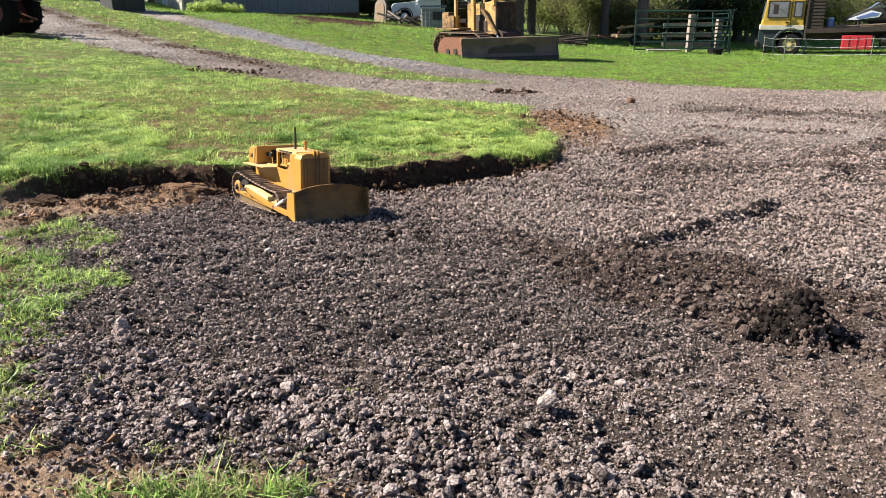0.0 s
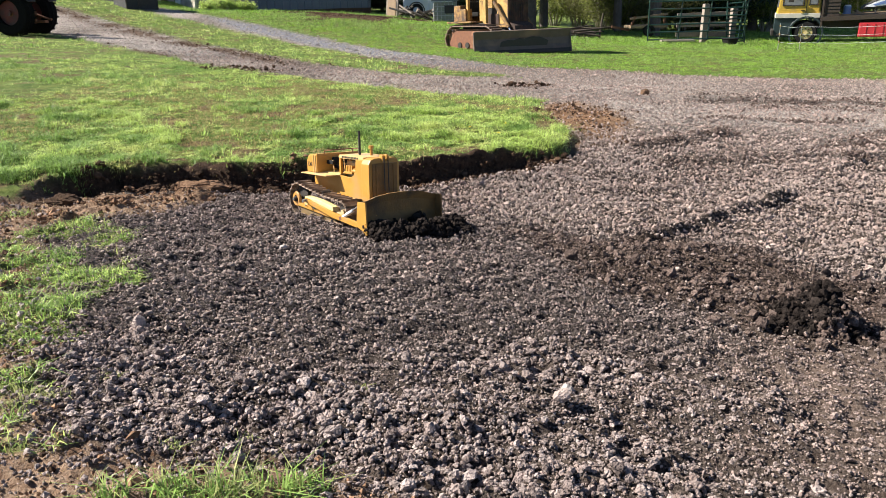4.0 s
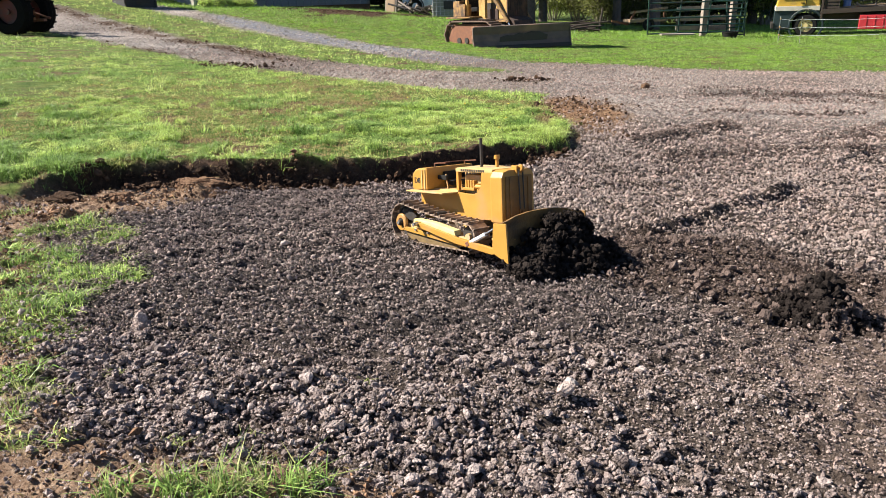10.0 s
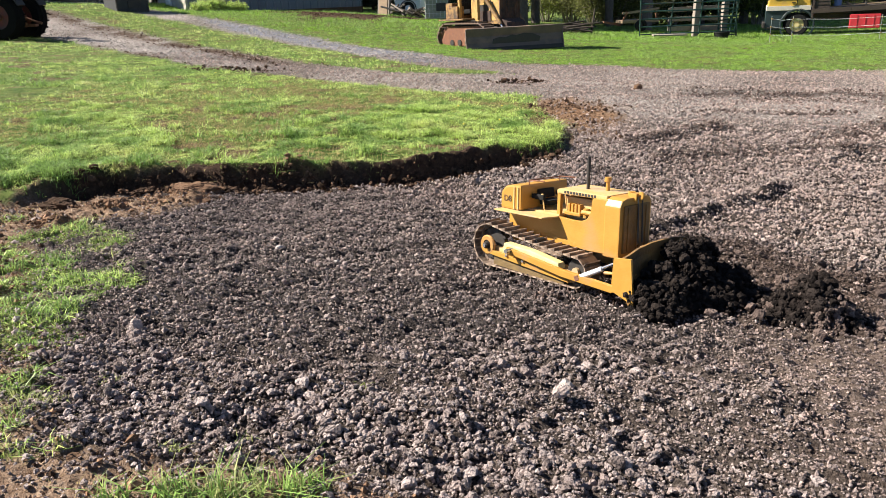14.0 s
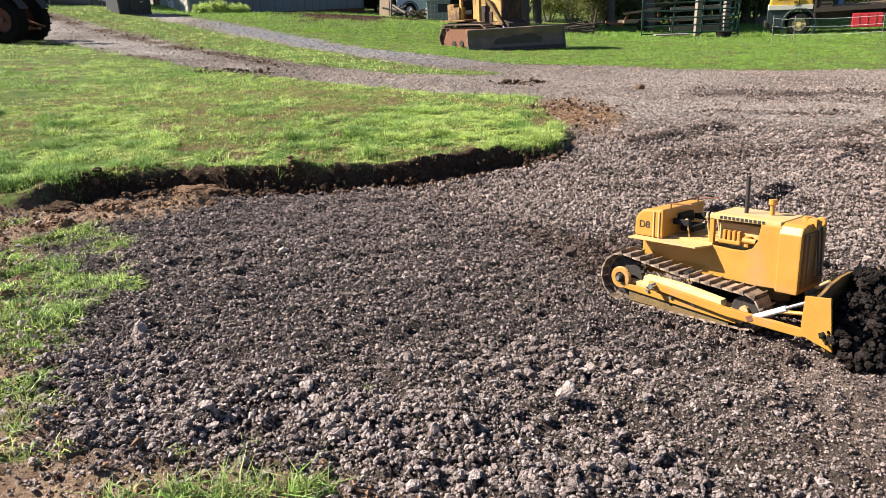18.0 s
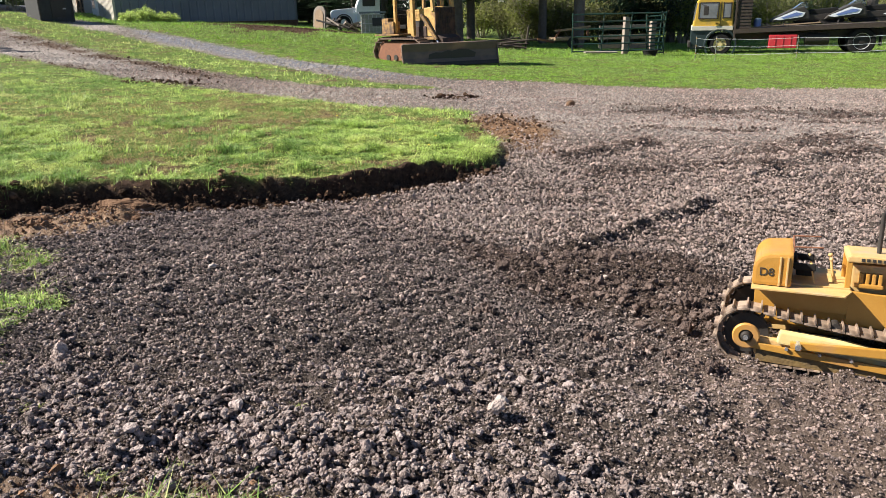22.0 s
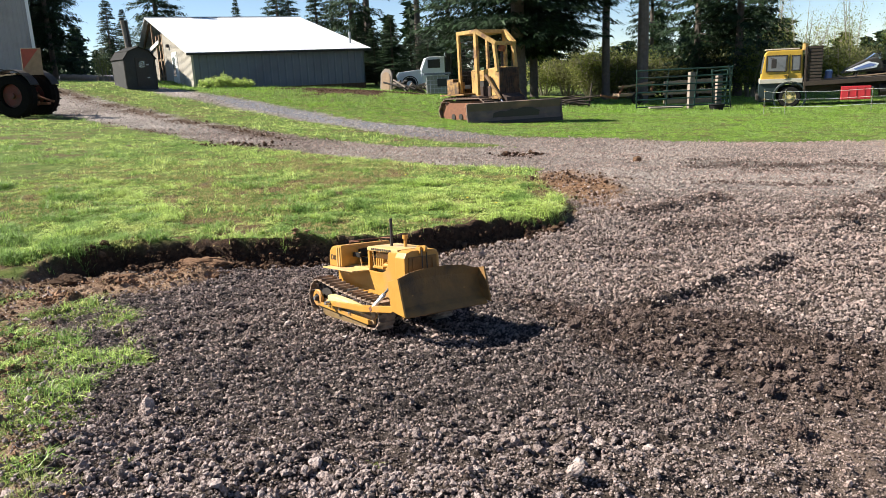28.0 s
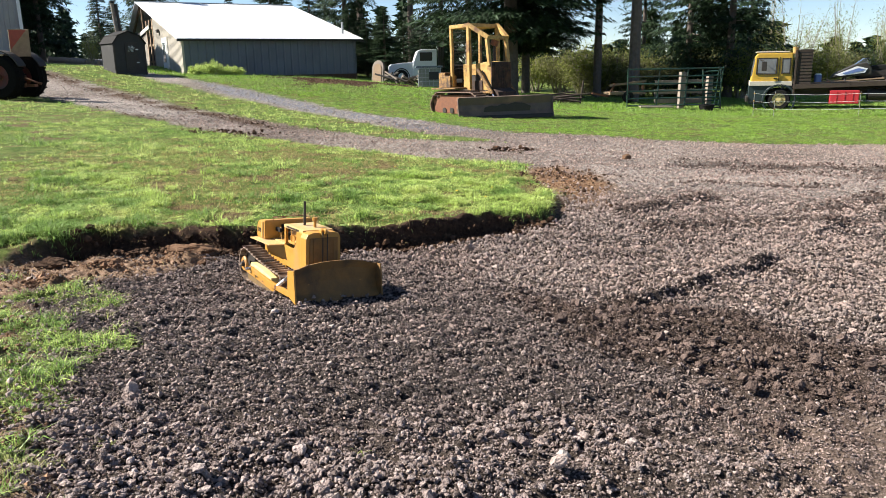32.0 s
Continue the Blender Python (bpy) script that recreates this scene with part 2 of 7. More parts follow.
    glass=glass("vehicle_glass", (0.35, 0.4, 0.42)),
)


# ---- mesh helpers ----
def tri_mesh(name, verts, tris, mat):
    """A mesh from arrays of corners and triangles."""
    me = bpy.data.meshes.new(name)
    verts, tris = np.asarray(verts, np.float32), np.asarray(tris, np.int32)
    me.vertices.add(len(verts))
    me.vertices.foreach_set("co", verts.ravel())
    me.loops.add(tris.size)
    me.loops.foreach_set("vertex_index", tris.ravel())
    me.polygons.add(len(tris))
    me.polygons.foreach_set("loop_start", np.arange(0, tris.size, 3, dtype=np.int32))
    me.update(calc_edges=True)
    me.polygons.foreach_set("use_smooth", np.zeros(len(tris), bool))
    me.materials.append(mat)
    return new(name, me)


def thing(name, m, label, category, group="", kind=""):
    ob = new(name)
    ob.empty_display_size = 0.05
    ob.matrix_world = m
    return tagged(ob, label, category, group, kind)


def part(name, bm, mat, parent, label="", m=None):
    me = bpy.data.meshes.new(name)
    bm.normal_update()
    bm.to_mesh(me)
    bm.free()
    me.materials.append(mat)
    ob = new(name, me)
    ob.parent = parent
    if m is not None:
        ob.matrix_basis = m
    return tagged(ob, label)


def B():
    return bmesh.new()


def box(bm, c, s, turn=(0, 0, 0), bevel=0.0):
    """A box round c with sides s; turn in degrees; bevel rounds its edges."""
    r = bmesh.ops.create_cube(bm, size=1.0, matrix=pose(*c, *turn) @ Matrix.Diagonal((*s, 1)))
    if bevel:
        es = {e for v in r["verts"] for e in v.link_edges}
        bmesh.ops.bevel(bm, geom=list(es), offset=bevel, segments=2, profile=0.7, affect="EDGES")
    return bm


def rod(bm, a, b, r, r2=None, seg=10):
    a, b = Vector(a), Vector(b)
    d = b - a
    m = Matrix.Translation((a + b) / 2) @ d.to_track_quat("Z", "Y").to_matrix().to_4x4()
    bmesh.ops.create_cone(bm, cap_ends=True, segments=seg, radius1=r, radius2=r if r2 is None else r2, depth=d.length, matrix=m)
    return bm


def prism(bm, profile, a, b, axis="y", bevel=0.0):
    """Extrude a closed outline from a to b along an axis; the outline lies in the other two axes, in order."""
    def at(p, v):
        return {"y": (p[0], v, p[1]), "x": (v, p[0], p[1]), "z": (p[0], p[1], v)}[axis]
    lo = [bm.verts.new(at(p, a)) for p in profile]
    hi = [bm.verts.new(at(p, b)) for p in profile]
    k = len(profile)
    faces = [bm.faces.new(lo), bm.faces.new(hi[::-1])]
    for i in range(k):
        faces.append(bm.faces.new((lo[i], hi[i], hi[(i + 1) % k], lo[(i + 1) % k])))
    bmesh.ops.recalc_face_normals(bm, faces=faces)
    if bevel:
        bmesh.ops.bevel(bm, geom=list({e for f in faces for e in f.edges}), offset=bevel, segments=2, profile=0.7, affect="EDGES")
    return bm


def ring(bm, c, r_out, r_in, width, axis="y", seg=28, crown=0.0):
    """A wheel-like ring round an axis through c, with rounded shoulders."""
    prof = [(r_in, -width / 2), (r_out - crown, -width / 2), (r_out, -width / 2 + crown * 1.2), (r_out, width / 2 - crown * 1.2), (r_out - crown, width / 2), (r_in, width / 2)]
    rows = []
    for i in range(seg):
        t = 2 * math.pi * i / seg
        rows.append([bm.verts.new((c[0] + r * math.cos(t), c[1] + w, c[2] + r * math.sin(t)) if axis == "y" else (c[0] + w, c[1] + r * math.cos(t), c[2] + r * math.sin(t))) for r, w in prof])
    fs = []
    for i in range(seg):
        p, q = rows[i], rows[(i + 1) % seg]
        for j in range(len(prof)):
            k = (j + 1) % len(prof)
            fs.append(bm.faces.new((p[j], q[j], q[k], p[k])))
    bmesh.ops.recalc_face_normals(bm, faces=fs)
    return bm


# ---- the lie of the land ----
SLOPE = 0.045
RNG = np.random.default_rng(7)


def hashed(ix, iy, s):
    h = (ix.astype(np.int64) * 374761393 + iy.astype(np.int64) * 668265263 + s * 1442695041) & 0xFFFFFFFF
    h = ((h ^ (h >> 13)) * 1274126177) & 0xFFFFFFFF
    return ((h ^ (h >> 16)) & 0xFFFF) / 65535.0


def vnoise(x, y, s=0):
    x, y = np.asarray(x, float), np.asarray(y, float)
    ix, iy = np.floor(x), np.floor(y)
    fx, fy = x - ix, y - iy
    fx, fy = fx * fx * (3 - 2 * fx), fy * fy * (3 - 2 * fy)
    a, b, c, d = hashed(ix, iy, s), hashed(ix + 1, iy, s), hashed(ix, iy + 1, s), hashed(ix + 1, iy + 1, s)
    return (a + (b - a) * fx) * (1 - fy) + (c + (d - c) * fx) * fy - 0.5


def fbm(x, y, s=0, octaves=4):
    return sum(vnoise(x * 2**k, y * 2**k, s + k) / 2**k for k in range(octaves))


def smooth(a, b, v):
    t = np.clip((np.asarray(v, float) - a) / (b - a), 0, 1)
    return t * t * (3 - 2 * t)


def inside(poly, x, y):
    """Signed distance to an outline, positive inside."""
    x, y = np.asarray(x, float), np.asarray(y, float)
    d, sgn = np.full(x.shape, 1e9), np.zeros(x.shape, bool)
    for (ax, ay), (bx, by) in zip(poly, poly[1:] + poly[:1]):
        ex, ey = bx - ax, by - ay
        t = np.clip(((x - ax) * ex + (y - ay) * ey) / (ex * ex + ey * ey), 0, 1)
        d = np.minimum(d, np.hypot(x - ax - t * ex, y - ay - t * ey))
        cross = ((ay > y) != (by > y)) & (x < (bx - ax) * (y - ay) / (by - ay + 1e-12) + ax)
        sgn ^= cross
    return np.where(sgn, d, -d)


# edge of the turf above the cut, the gravelled places and the bare soil, on the plan
BANK = [(-30, 5.0), (-4.2, 5.3), (-3.5, 5.7), (-3.22, 6.3), (-3.0, 6.70), (-2.4, 6.82), (-1.75, 6.88), (-1.4, 6.93), (-0.8, 7.08), (-0.3, 7.22), (0.35, 7.72), (1.0, 8.12), (1.42, 8.5), (1.6, 9.2), (1.58, 11.75), (1.75, 12.6), (0.1, 13.2), (-1.46, 14.1), (-3.03, 15.5), (-4.65, 16.6), (-7.04, 19.6), (-9.67, 23.0), (-12.2, 26.1), (-14.5, 28.0), (-22, 34), (-60, 52), (-60, 5.0)]
STRIP = [(1.8, 16.4), (0.1, 16.3), (-0.94, 16.4), (-2.35, 17.7), (-4.08, 19.6), (-6.62, 23.5), (-9.72, 27.4), (-13.2, 30.8), (-16.75, 33.5), (-26, 42), (-30, 50), (-18, 41), (-13.8, 35.8), (-11.8, 33.5), (-8.4, 30.0), (-5.7, 27.4), (-3.1, 23.3), (-1.13, 19.9), (0.1, 18.0), (1.4, 17.1)]
MEADOW = [(4.2, 18.6), (1.9, 19), (0.16, 21.4), (-2.44, 25.3), (-4.8, 28.6), (-7.55, 31.3), (-10.8, 34.2), (-13.4, 37.3), (-20, 46), (-24, 66), (-60, 160), (160, 160), (160, 18), (40, 18.2), (14.2, 18.4), (11.5, 18.1), (8.2, 17.6), (5.4, 17.7)]
DARK = [(-2.586, 5.328), (-2.043, 6.182), (-1.428, 6.68), (-0.85, 6.936), (-0.325, 6.331), (0.21, 5.605), (0.619, 5.26), (1.265, 5.031), (2.011, 4.925), (2.413, 4.285), (2.56, 3.508), (2.114, 2.895), (1.433, 3.004), (0.796, 3.026), (0.286, 2.949), (-0.441, 2.873), (-1.29, 3.225), (-1.854, 3.566), (-2.272, 4.347)]
LEFT_SOIL = [(-9.46, 5.676), (-3.731, 5.991), (-2.705, 6.331), (-2.07, 6.481), (-1.875, 6.108), (-2.431, 5.328), (-2.801, 4.991), (-2.294, 4.1), (-2.014, 3.741), (-1.833, 3.337), (-1.59, 3.004), (-1.477, 2.734), (-1.341, 2.369), (-1.194, 2.167), (-0.969, 2.097), (-0.616, 2.077), (-0.263, 2.018), (0.043, 1.843), (0.17, 1.445), (-0.35, 0.7), (0.3, -0.4), (-0.5, -2.2), (-2.5, -4.0), (-9, -6)]
BAND = [(0.55, 5.30), (1.02, 4.87), (1.60, 5.11), (2.05, 4.70), (2.26, 4.22), (2.63, 3.98), (2.09, 2.98), (1.67, 3.08), (1.39, 3.34), (1.10, 3.69), (0.88, 3.85), (0.68, 4.25)]
RED = [(1.579, 8.945), (1.523, 9.572), (1.5, 11.9), (2.05, 12.2), (2.75, 11.3), (2.349, 9.806), (1.831, 9.103)]


SLUMPS = ((-2.17, 6.25, 0.27, 0.13, 0.07), (-2.61, 5.74, 0.2, 0.08, 0.04), (-2.78, 5.26, 0.22, 0.1, 0.05), (-1.20, 7.00, 0.3, 0.09, 0.06))
PAD_FALL = 0.075


def raised(x, y):
    """Height above the sloping plane of the whole yard: the hill, and the pad dug into the slope."""
    hill = 0.82 * smooth(25, 37, y) * smooth(10, -8, x) + 0.3 * smooth(-12.5, -16.5, x) * smooth(28, 34, y)
    turf = smooth(-0.03, 0.05, inside(BANK, x, y))
    dug = PAD_FALL * (4.6 - np.clip(y, 0.5, 6.8)) * (1 - smooth(6.9, 11, y))
    dug = dug * smooth(-4.0, -3.1, x)
    lip = 0.03 * smooth(1.7, 0.2, x) * smooth(26, 9, y)
    return hill + dug * (1 - turf) + lip * turf


def ground_z(x, y, rough=True):
    x, y = np.asarray(x, float), np.asarray(y, float)
    z = -SLOPE * np.clip(x, -70, 15) + raised(x, y)
    near = smooth(16, 6, y)
    # low swells, the windrow beside the old cut, the flat mound and the tracks across the far gravel
    z = z + 0.03 * fbm(x * 0.5, y * 0.5, 3) * smooth(9, 14, y)
    for ax, ay, bx, by, h, w in ((1.448, 5.018, 3.291, 6.847, 0.075, 0.07), (2.322, 8.866, 3.686, 9.727, 0.06, 0.12), (4.698, 8.541, 6.708, 9.494, 0.055, 0.15), (4.5, 13.2, 9.5, 12.6, 0.085, 0.22), (1.346, 4.536, 2.1, 4.6, 0.05, 0.2), (0.089, 2.339, 1.528, 2.472, 0.025, 0.15), (-1.458, 2.734, 0.089, 2.318, 0.02, 0.15)):
        ex, ey = bx - ax, by - ay
        t = np.clip(((x - ax) * ex + (y - ay) * ey) / (ex * ex + ey * ey), 0, 1)
        d2 = (x - ax - t * ex)**2 + (y - ay - t * ey)**2
        z = z + h * np.clip(1.1 + 0.8 * fbm(x * 2.7, y * 2.7, 17, 3), 0.5, 1.7) * np.exp(-d2 / w**2)
    if rough:
        line = inside(BANK, x, y)
        turf = smooth(-0.02, 0.1, line)
        z = z + near * (1 - turf) * (0.032 * fbm(x * 6, y * 6, 21, 4) + 0.042 * fbm(x * 21, y * 21, 52, 2)) + near * turf * 0.035 * fbm(x * 6, y * 6, 21, 3)
        # lumps left by the blade, and soil slumped below the cut
        z = z + (1 - turf) * smooth(20, 12, y) * (0.014 + 0.034 * np.maximum(smooth(6.2, 7.4, y), smooth(1.9, 2.6, x))) * fbm(x * 2.4, y * 3.0, 77, 3)
        for mx, my, ra, rb, h in SLUMPS:
            z = z + h * np.exp(-((x - mx) / ra)**2 - ((y - my) / rb)**2) * (1 + 1.2 * fbm(x * 9, y * 9, 61, 3))
        # the foot of the cut is dug a little deeper, and its lip is uneven
        z = z - 0.075 * np.exp(-((line + 0.13) / 0.075)**2) * smooth(1.3, 0.6, x) * smooth(-3.3, -2.9, x) * smooth(9.0, 8.0, y) + turf * 0.035 * fbm(x * 1.7, y * 1.7, 33, 3) * smooth(16, 8, y)
        edge = np.exp(-(line / 0.12)**2) * smooth(1.7, 0.9, x) * smooth(9.8, 8.6, y)
        z = z + edge * 0.10 * fbm(x * 5, y * 5, 45, 4)
    return z


# ---- ground ----
def graded(fine_lo, fine_hi, step, lo, hi, growth=1.12, most=0.3, far=28):
    mid = list(np.arange(fine_lo, fine_hi + 1e-6, step))
    up, s = [], step
    v = mid[-1]
    while v < hi:
        s = s * growth if v < 4 or v > far or s < most else most
        v += s
        up.append(v)
    dn, s, v = [], step, mid[0]
    while v > lo:
        s = s * growth if v > -4 or v < -far or s < most else most
        v -= s
        dn.append(v)
    return np.array(dn[::-1] + mid + up)


def soil_band(x, y):
    """Brown soil trailed across the gravel."""
    return smooth(-0.12, 0.16, inside(BAND, x, y) + 0.25 * fbm(x * 2.3 + 4, y * 2.3, 66, 4))


def cover(x, y):
    """How much turf, moist soil (with painted ridge shade), red soil and bare brown soil lies at a place."""
    w = 0.10 * fbm(x * 2.3, y * 2.3, 60, 4)
    grass = np.maximum.reduce([smooth(-0.02, 0.08, inside(BANK, x, y) + w * 0.4), smooth(-0.1, 0.25, inside(STRIP, x, y) + w * 3), smooth(-0.1, 0.3, inside(MEADOW, x, y) + w * 3)])
    dark = np.maximum(smooth(-0.5, 0.28, inside(DARK, x, y) + 2.4 * w), soil_band(x, y))
    red = smooth(-0.35, 0.25, inside(RED, x, y) + 5 * w)
    for mx, my, ra, rb, h in SLUMPS:
        red = np.maximum(red, 1.3 * np.exp(-((x - mx) / ra)**2 - ((y - my) / rb)**2) + 1.5 * w - 0.1)
    red = np.clip(red, 0, 1)
    brown = smooth(-0.05, 0.2, inside(LEFT_SOIL, x, y) + 1.3 * w)
    # dark streaks along the ridges' near flank: moisture plus painted-in shadow
    for ax, ay, bx, by, wide in ((1.54, 4.93, 3.38, 6.75, 0.06), (2.35, 8.8, 3.7, 9.65, 0.16), (4.75, 8.45, 6.8, 9.4, 0.22), (4.5, 12.95, 9.5, 12.35, 0.26), (5.2, 12.2, 9.0, 11.7, 0.14), (3.9, 10.9, 5.9, 10.7, 0.12), (2.55, 8.25, 4.3, 8.75, 0.2), (4.3, 8.75, 7.0, 10.4, 0.28)):
        ex, ey = bx - ax, by - ay
        t = np.clip(((x - ax) * ex + (y - ay) * ey) / (ex * ex + ey * ey), 0, 1)
        dark = np.maximum(dark, (0.4 if wide < 0.08 else 0.95) * np.clip(0.72 + 1.6 * fbm(x * 0.9, y * 4, 29, 3), 0.1, 1) * np.exp(-((np.hypot(x - ax - t * ex, y - ay - t * ey) + 0.6 * w) / wide)**2))
    return grass, dark * (1 - brown), red, brown * (1 - grass)


def verge(x, y):
    """Torn brown soil along the wheel track, at the end of the grass strip and before the barn."""
    n_ = fbm(x * 1.3, y * 1.3, 91, 4)
    s_, b_ = inside(STRIP, x, y), inside(BANK, x, y)
    low = np.exp(-((s_ + 0.35) / 0.5)**2) * (b_ > inside(MEADOW, x, y)) * smooth(1.0, -1.5, x + 0.42 * (y - 17)) * smooth(17, 19, y)
    edge = np.exp(-((b_ + 0.05) / 0.2)**2) * smooth(15.2, 16.5, y) * smooth(31, 24, y) * smooth(-0.05, 0.25, n_ + 0.1)
    barn_ = smooth(0.6, 0, np.abs(y - 38.6 - 0.12 * (x + 6)) - 1.6) * smooth(-9.5, -7, x) * smooth(0.5, -1.0, x)
    barn_ = np.maximum(barn_, smooth(0.6, 0, np.abs(y - 37.0) - 2.4 + 2 * n_) * smooth(-6.7, -6.0, x) * smooth(-2.2, -2.9, x))
    heap = np.maximum(np.exp(-((x - 1.6) / 0.5)**2 - ((y - 14.75) / 0.25)**2), np.exp(-((x + 4.4) / 0.9)**2 - ((y - 16.55) / 0.32)**2)) * smooth(-0.5, 0.1, n_)
    return np.clip(np.maximum.reduce([low * smooth(-0.5, -0.05, n_), edge, barn_, heap]), 0, 1)


def second_track(x, y):
    """Bluish crushed stone in the upper wheel track."""
    return smooth(17.5, 20, y) * smooth(0, 0.3, x * 0 - inside(STRIP, x, y)) * smooth(0.4, -0.2, inside(MEADOW, x, y)) * (x > -0.62 * y + 10.5) * smooth(3.5, 1.5, x)


def worn_turf(x, y):
    """Places where the turf is thin and soil shows, stretched along the slope."""
    n_ = fbm(x * 1.5 + 5, y * 2.0, 44, 5)
    return np.maximum(smooth(0.27, 0.40, n_), 0.8 * smooth(0.30, 0.40, fbm(x * 4.1 + 2, y * 5.2, 46, 3))) * smooth(60, 20, y)


def bare_lip(x, y):
    """Width of the strip of bare brown soil along the top of the cut."""
    return 0.13 * np.clip(0.25 + 1.5 * fbm(x * 1.3, y * 1.3, 57, 3), 0, 1) * smooth(-2.75, -2.2, x) * smooth(1.3, 0.6, x) * (y < 9.5)


def patch_grass(x, y):
    """Turf left standing in the brown soil beside the gravel."""
    g = np.zeros(np.shape(x))
    for cx, cy, r in ((-2.486, 4.912, 0.33), (-1.863, 3.979, 0.26), (-2.219, 3.859, 0.36), (-2.006, 3.281, 0.26), (-1.553, 2.441, 0.13), (-1.472, 2.217, 0.14), (-2.865, 4.347, 0.4), (-3.506, 5.26, 0.4), (-2.488, 2.949, 0.4), (-2.39, 4.13, 0.36), (-2.01, 3.43, 0.3), (-1.83, 2.98, 0.18)):
        g = np.maximum(g, smooth(r * 0.92, r * 0.5, np.hypot(x - cx, (y - cy) * 1.2) + 0.55 * fbm(x * 5, y * 5, 71, 3)))
    return g


gx = graded(-3.0, 3.3, 0.021, -900, 900, 1.08)
gy = graded(1.6, 8.0, 0.021, -400, 2500, 1.08, 0.3, 44)
GX, GY = np.meshgrid(gx, gy)
GZ = ground_z(GX, GY)
nx, ny = len(gx), len(gy)
idx = np.arange(nx * ny).reshape(ny, nx)
a, b, c, d = idx[:-1, :-1].ravel(), idx[:-1, 1:].ravel(), idx[1:, 1:].ravel(), idx[1:, :-1].ravel()


def soily(x, y):
    """Brown soil with fewer stones, on the side away from the turf."""
    return smooth(0.9, 1.5, x + 0.6 * fbm(x * 1.6, y * 1.6, 12)) * smooth(4.4, 3.2, y)


def ground_material():
    m = bpy.data.materials.new("yard_ground")
    m.use_nodes = True
    n, l = m.node_tree.nodes, m.node_tree.links
    p = n["Principled BSDF"]
    p.inputs["Roughness"].default_value, p.inputs["Specular IOR Level"].default_value = 0.95, 0.15
    tc = n.new("ShaderNodeTexCoord")

    def noise_of(scale, detail=6):
        t = n.new("ShaderNodeTexNoise")
        t.inputs["Scale"].default_value, t.inputs["Detail"].default_value, t.inputs["Roughness"].default_value = scale, detail, 0.7
        l.new(tc.outputs["Object"], t.inputs["Vector"])
        return t.outputs["Fac"]

    def ranged(fac, lo, hi):
        r = n.new("ShaderNodeMapRange")
        r.inputs["From Min"].default_value, r.inputs["From Max"].default_value = lo, hi
        l.new(fac, r.inputs["Value"])
        return r.outputs["Result"]

    def blend(fac, one, two):
        x = n.new("ShaderNodeMix")
        x.data_type = "RGBA"
        l.new(fac, x.inputs[0])
        for k, v in ((6, one), (7, two)):
            if isinstance(v, tuple):
                x.inputs[k].default_value = lin(*v)
            else:
                l.new(v, x.inputs[k])
        return x.outputs[2]

    def attribute(name):
        t = n.new("ShaderNodeAttribute")
        t.attribute_name = name
        return t.outputs["Fac"]

    speck = ranged(noise_of(72, 4), 0.40, 0.66)
    speck2 = ranged(noise_of(17, 6), 0.3, 0.7)
    broad = ranged(noise_of(0.9, 5), 0.38, 0.64)
    # the darkest gravel tones also carry the shade in gaps between stones
    gravel = blend(speck, blend(speck2, (0.018, 0.013, 0.0105), (0.05, 0.037, 0.030)), blend(broad, (0.10, 0.076, 0.064), (0.22, 0.177, 0.153)))
    dark = blend(speck, (0.016, 0.0125, 0.0110), (0.120, 0.097, 0.088))
    red = blend(speck2, (0.10, 0.054, 0.030), blend(speck, (0.30, 0.175, 0.098), (0.44, 0.29, 0.18)))
    brown = blend(speck2, (0.125, 0.073, 0.046), blend(speck, (0.34, 0.222, 0.146), (0.54, 0.405, 0.295)))
    bare = attribute("worn_turf")
    thatch = ranged(noise_of(3.1, 6), 0.40, 0.62)
    # turf base kept dark, standing in for shade between the blades
    turf = blend(thatch, blend(speck2, (0.022, 0.045, 0.006), (0.085, 0.15, 0.022)), (0.15, 0.18, 0.045))
    turf = blend(bare, turf, blend(speck2, (0.04, 0.024, 0.014), (0.20, 0.135, 0.075)))
    blue = blend(speck, (0.10, 0.10, 0.115), (0.25, 0.25, 0.28))
    col = blend(attribute("moist_and_shade"), gravel, dark)
    col = blend(attribute("soil_band"), col, blend(speck, (0.022, 0.016, 0.0125), (0.120, 0.084, 0.066)))
    col = blend(attribute("tan_soil"), col, blend(speck2, (0.10, 0.070, 0.054), blend(speck, (0.19, 0.138, 0.11), (0.36, 0.28, 0.235))))
    col = blend(attribute("blue_stone"), col, blue)
    col = blend(attribute("pale_track"), col, blend(ranged(noise_of(27, 6), 0.42, 0.60), (0.15, 0.125, 0.11), (0.47, 0.41, 0.37)))
    col = blend(attribute("brown_soil"), col, brown)
    col = blend(attribute("red_soil"), col, red)
    col = blend(attribute("turf"), col, turf)
    col = blend(attribute("verge"), col, blend(speck2, (0.028, 0.017, 0.011), (0.10, 0.055, 0.03)))
    col = blend(attribute("cut_face"), col, blend(speck2, (0.022, 0.014, 0.010), (0.10, 0.058, 0.036)))
    l.new(col, p.inputs["Base Color"])
    bmp = n.new("ShaderNodeBump")
    bmp.inputs["Strength"].default_value, bmp.inputs["Distance"].default_value = 1.0, 0.045
    l.new(noise_of(58, 5), bmp.inputs["Height"])
    l.new(bmp.outputs["Normal"], p.inputs["Normal"])
    return m


ground = tri_mesh("ground", np.column_stack([GX.ravel(), GY.ravel(), GZ.ravel()]), np.concatenate([np.column_stack([a, b, c]), np.column_stack([a, c, d])]), ground_material())
tagged(ground, "sloping farm yard of gravel, bare soil and spring turf", "ground", kind="structure")
grass_w, dark_w, red_w, brown_w = cover(GX.ravel(), GY.ravel())
turf_line = inside(BANK, GX.ravel(), GY.ravel())
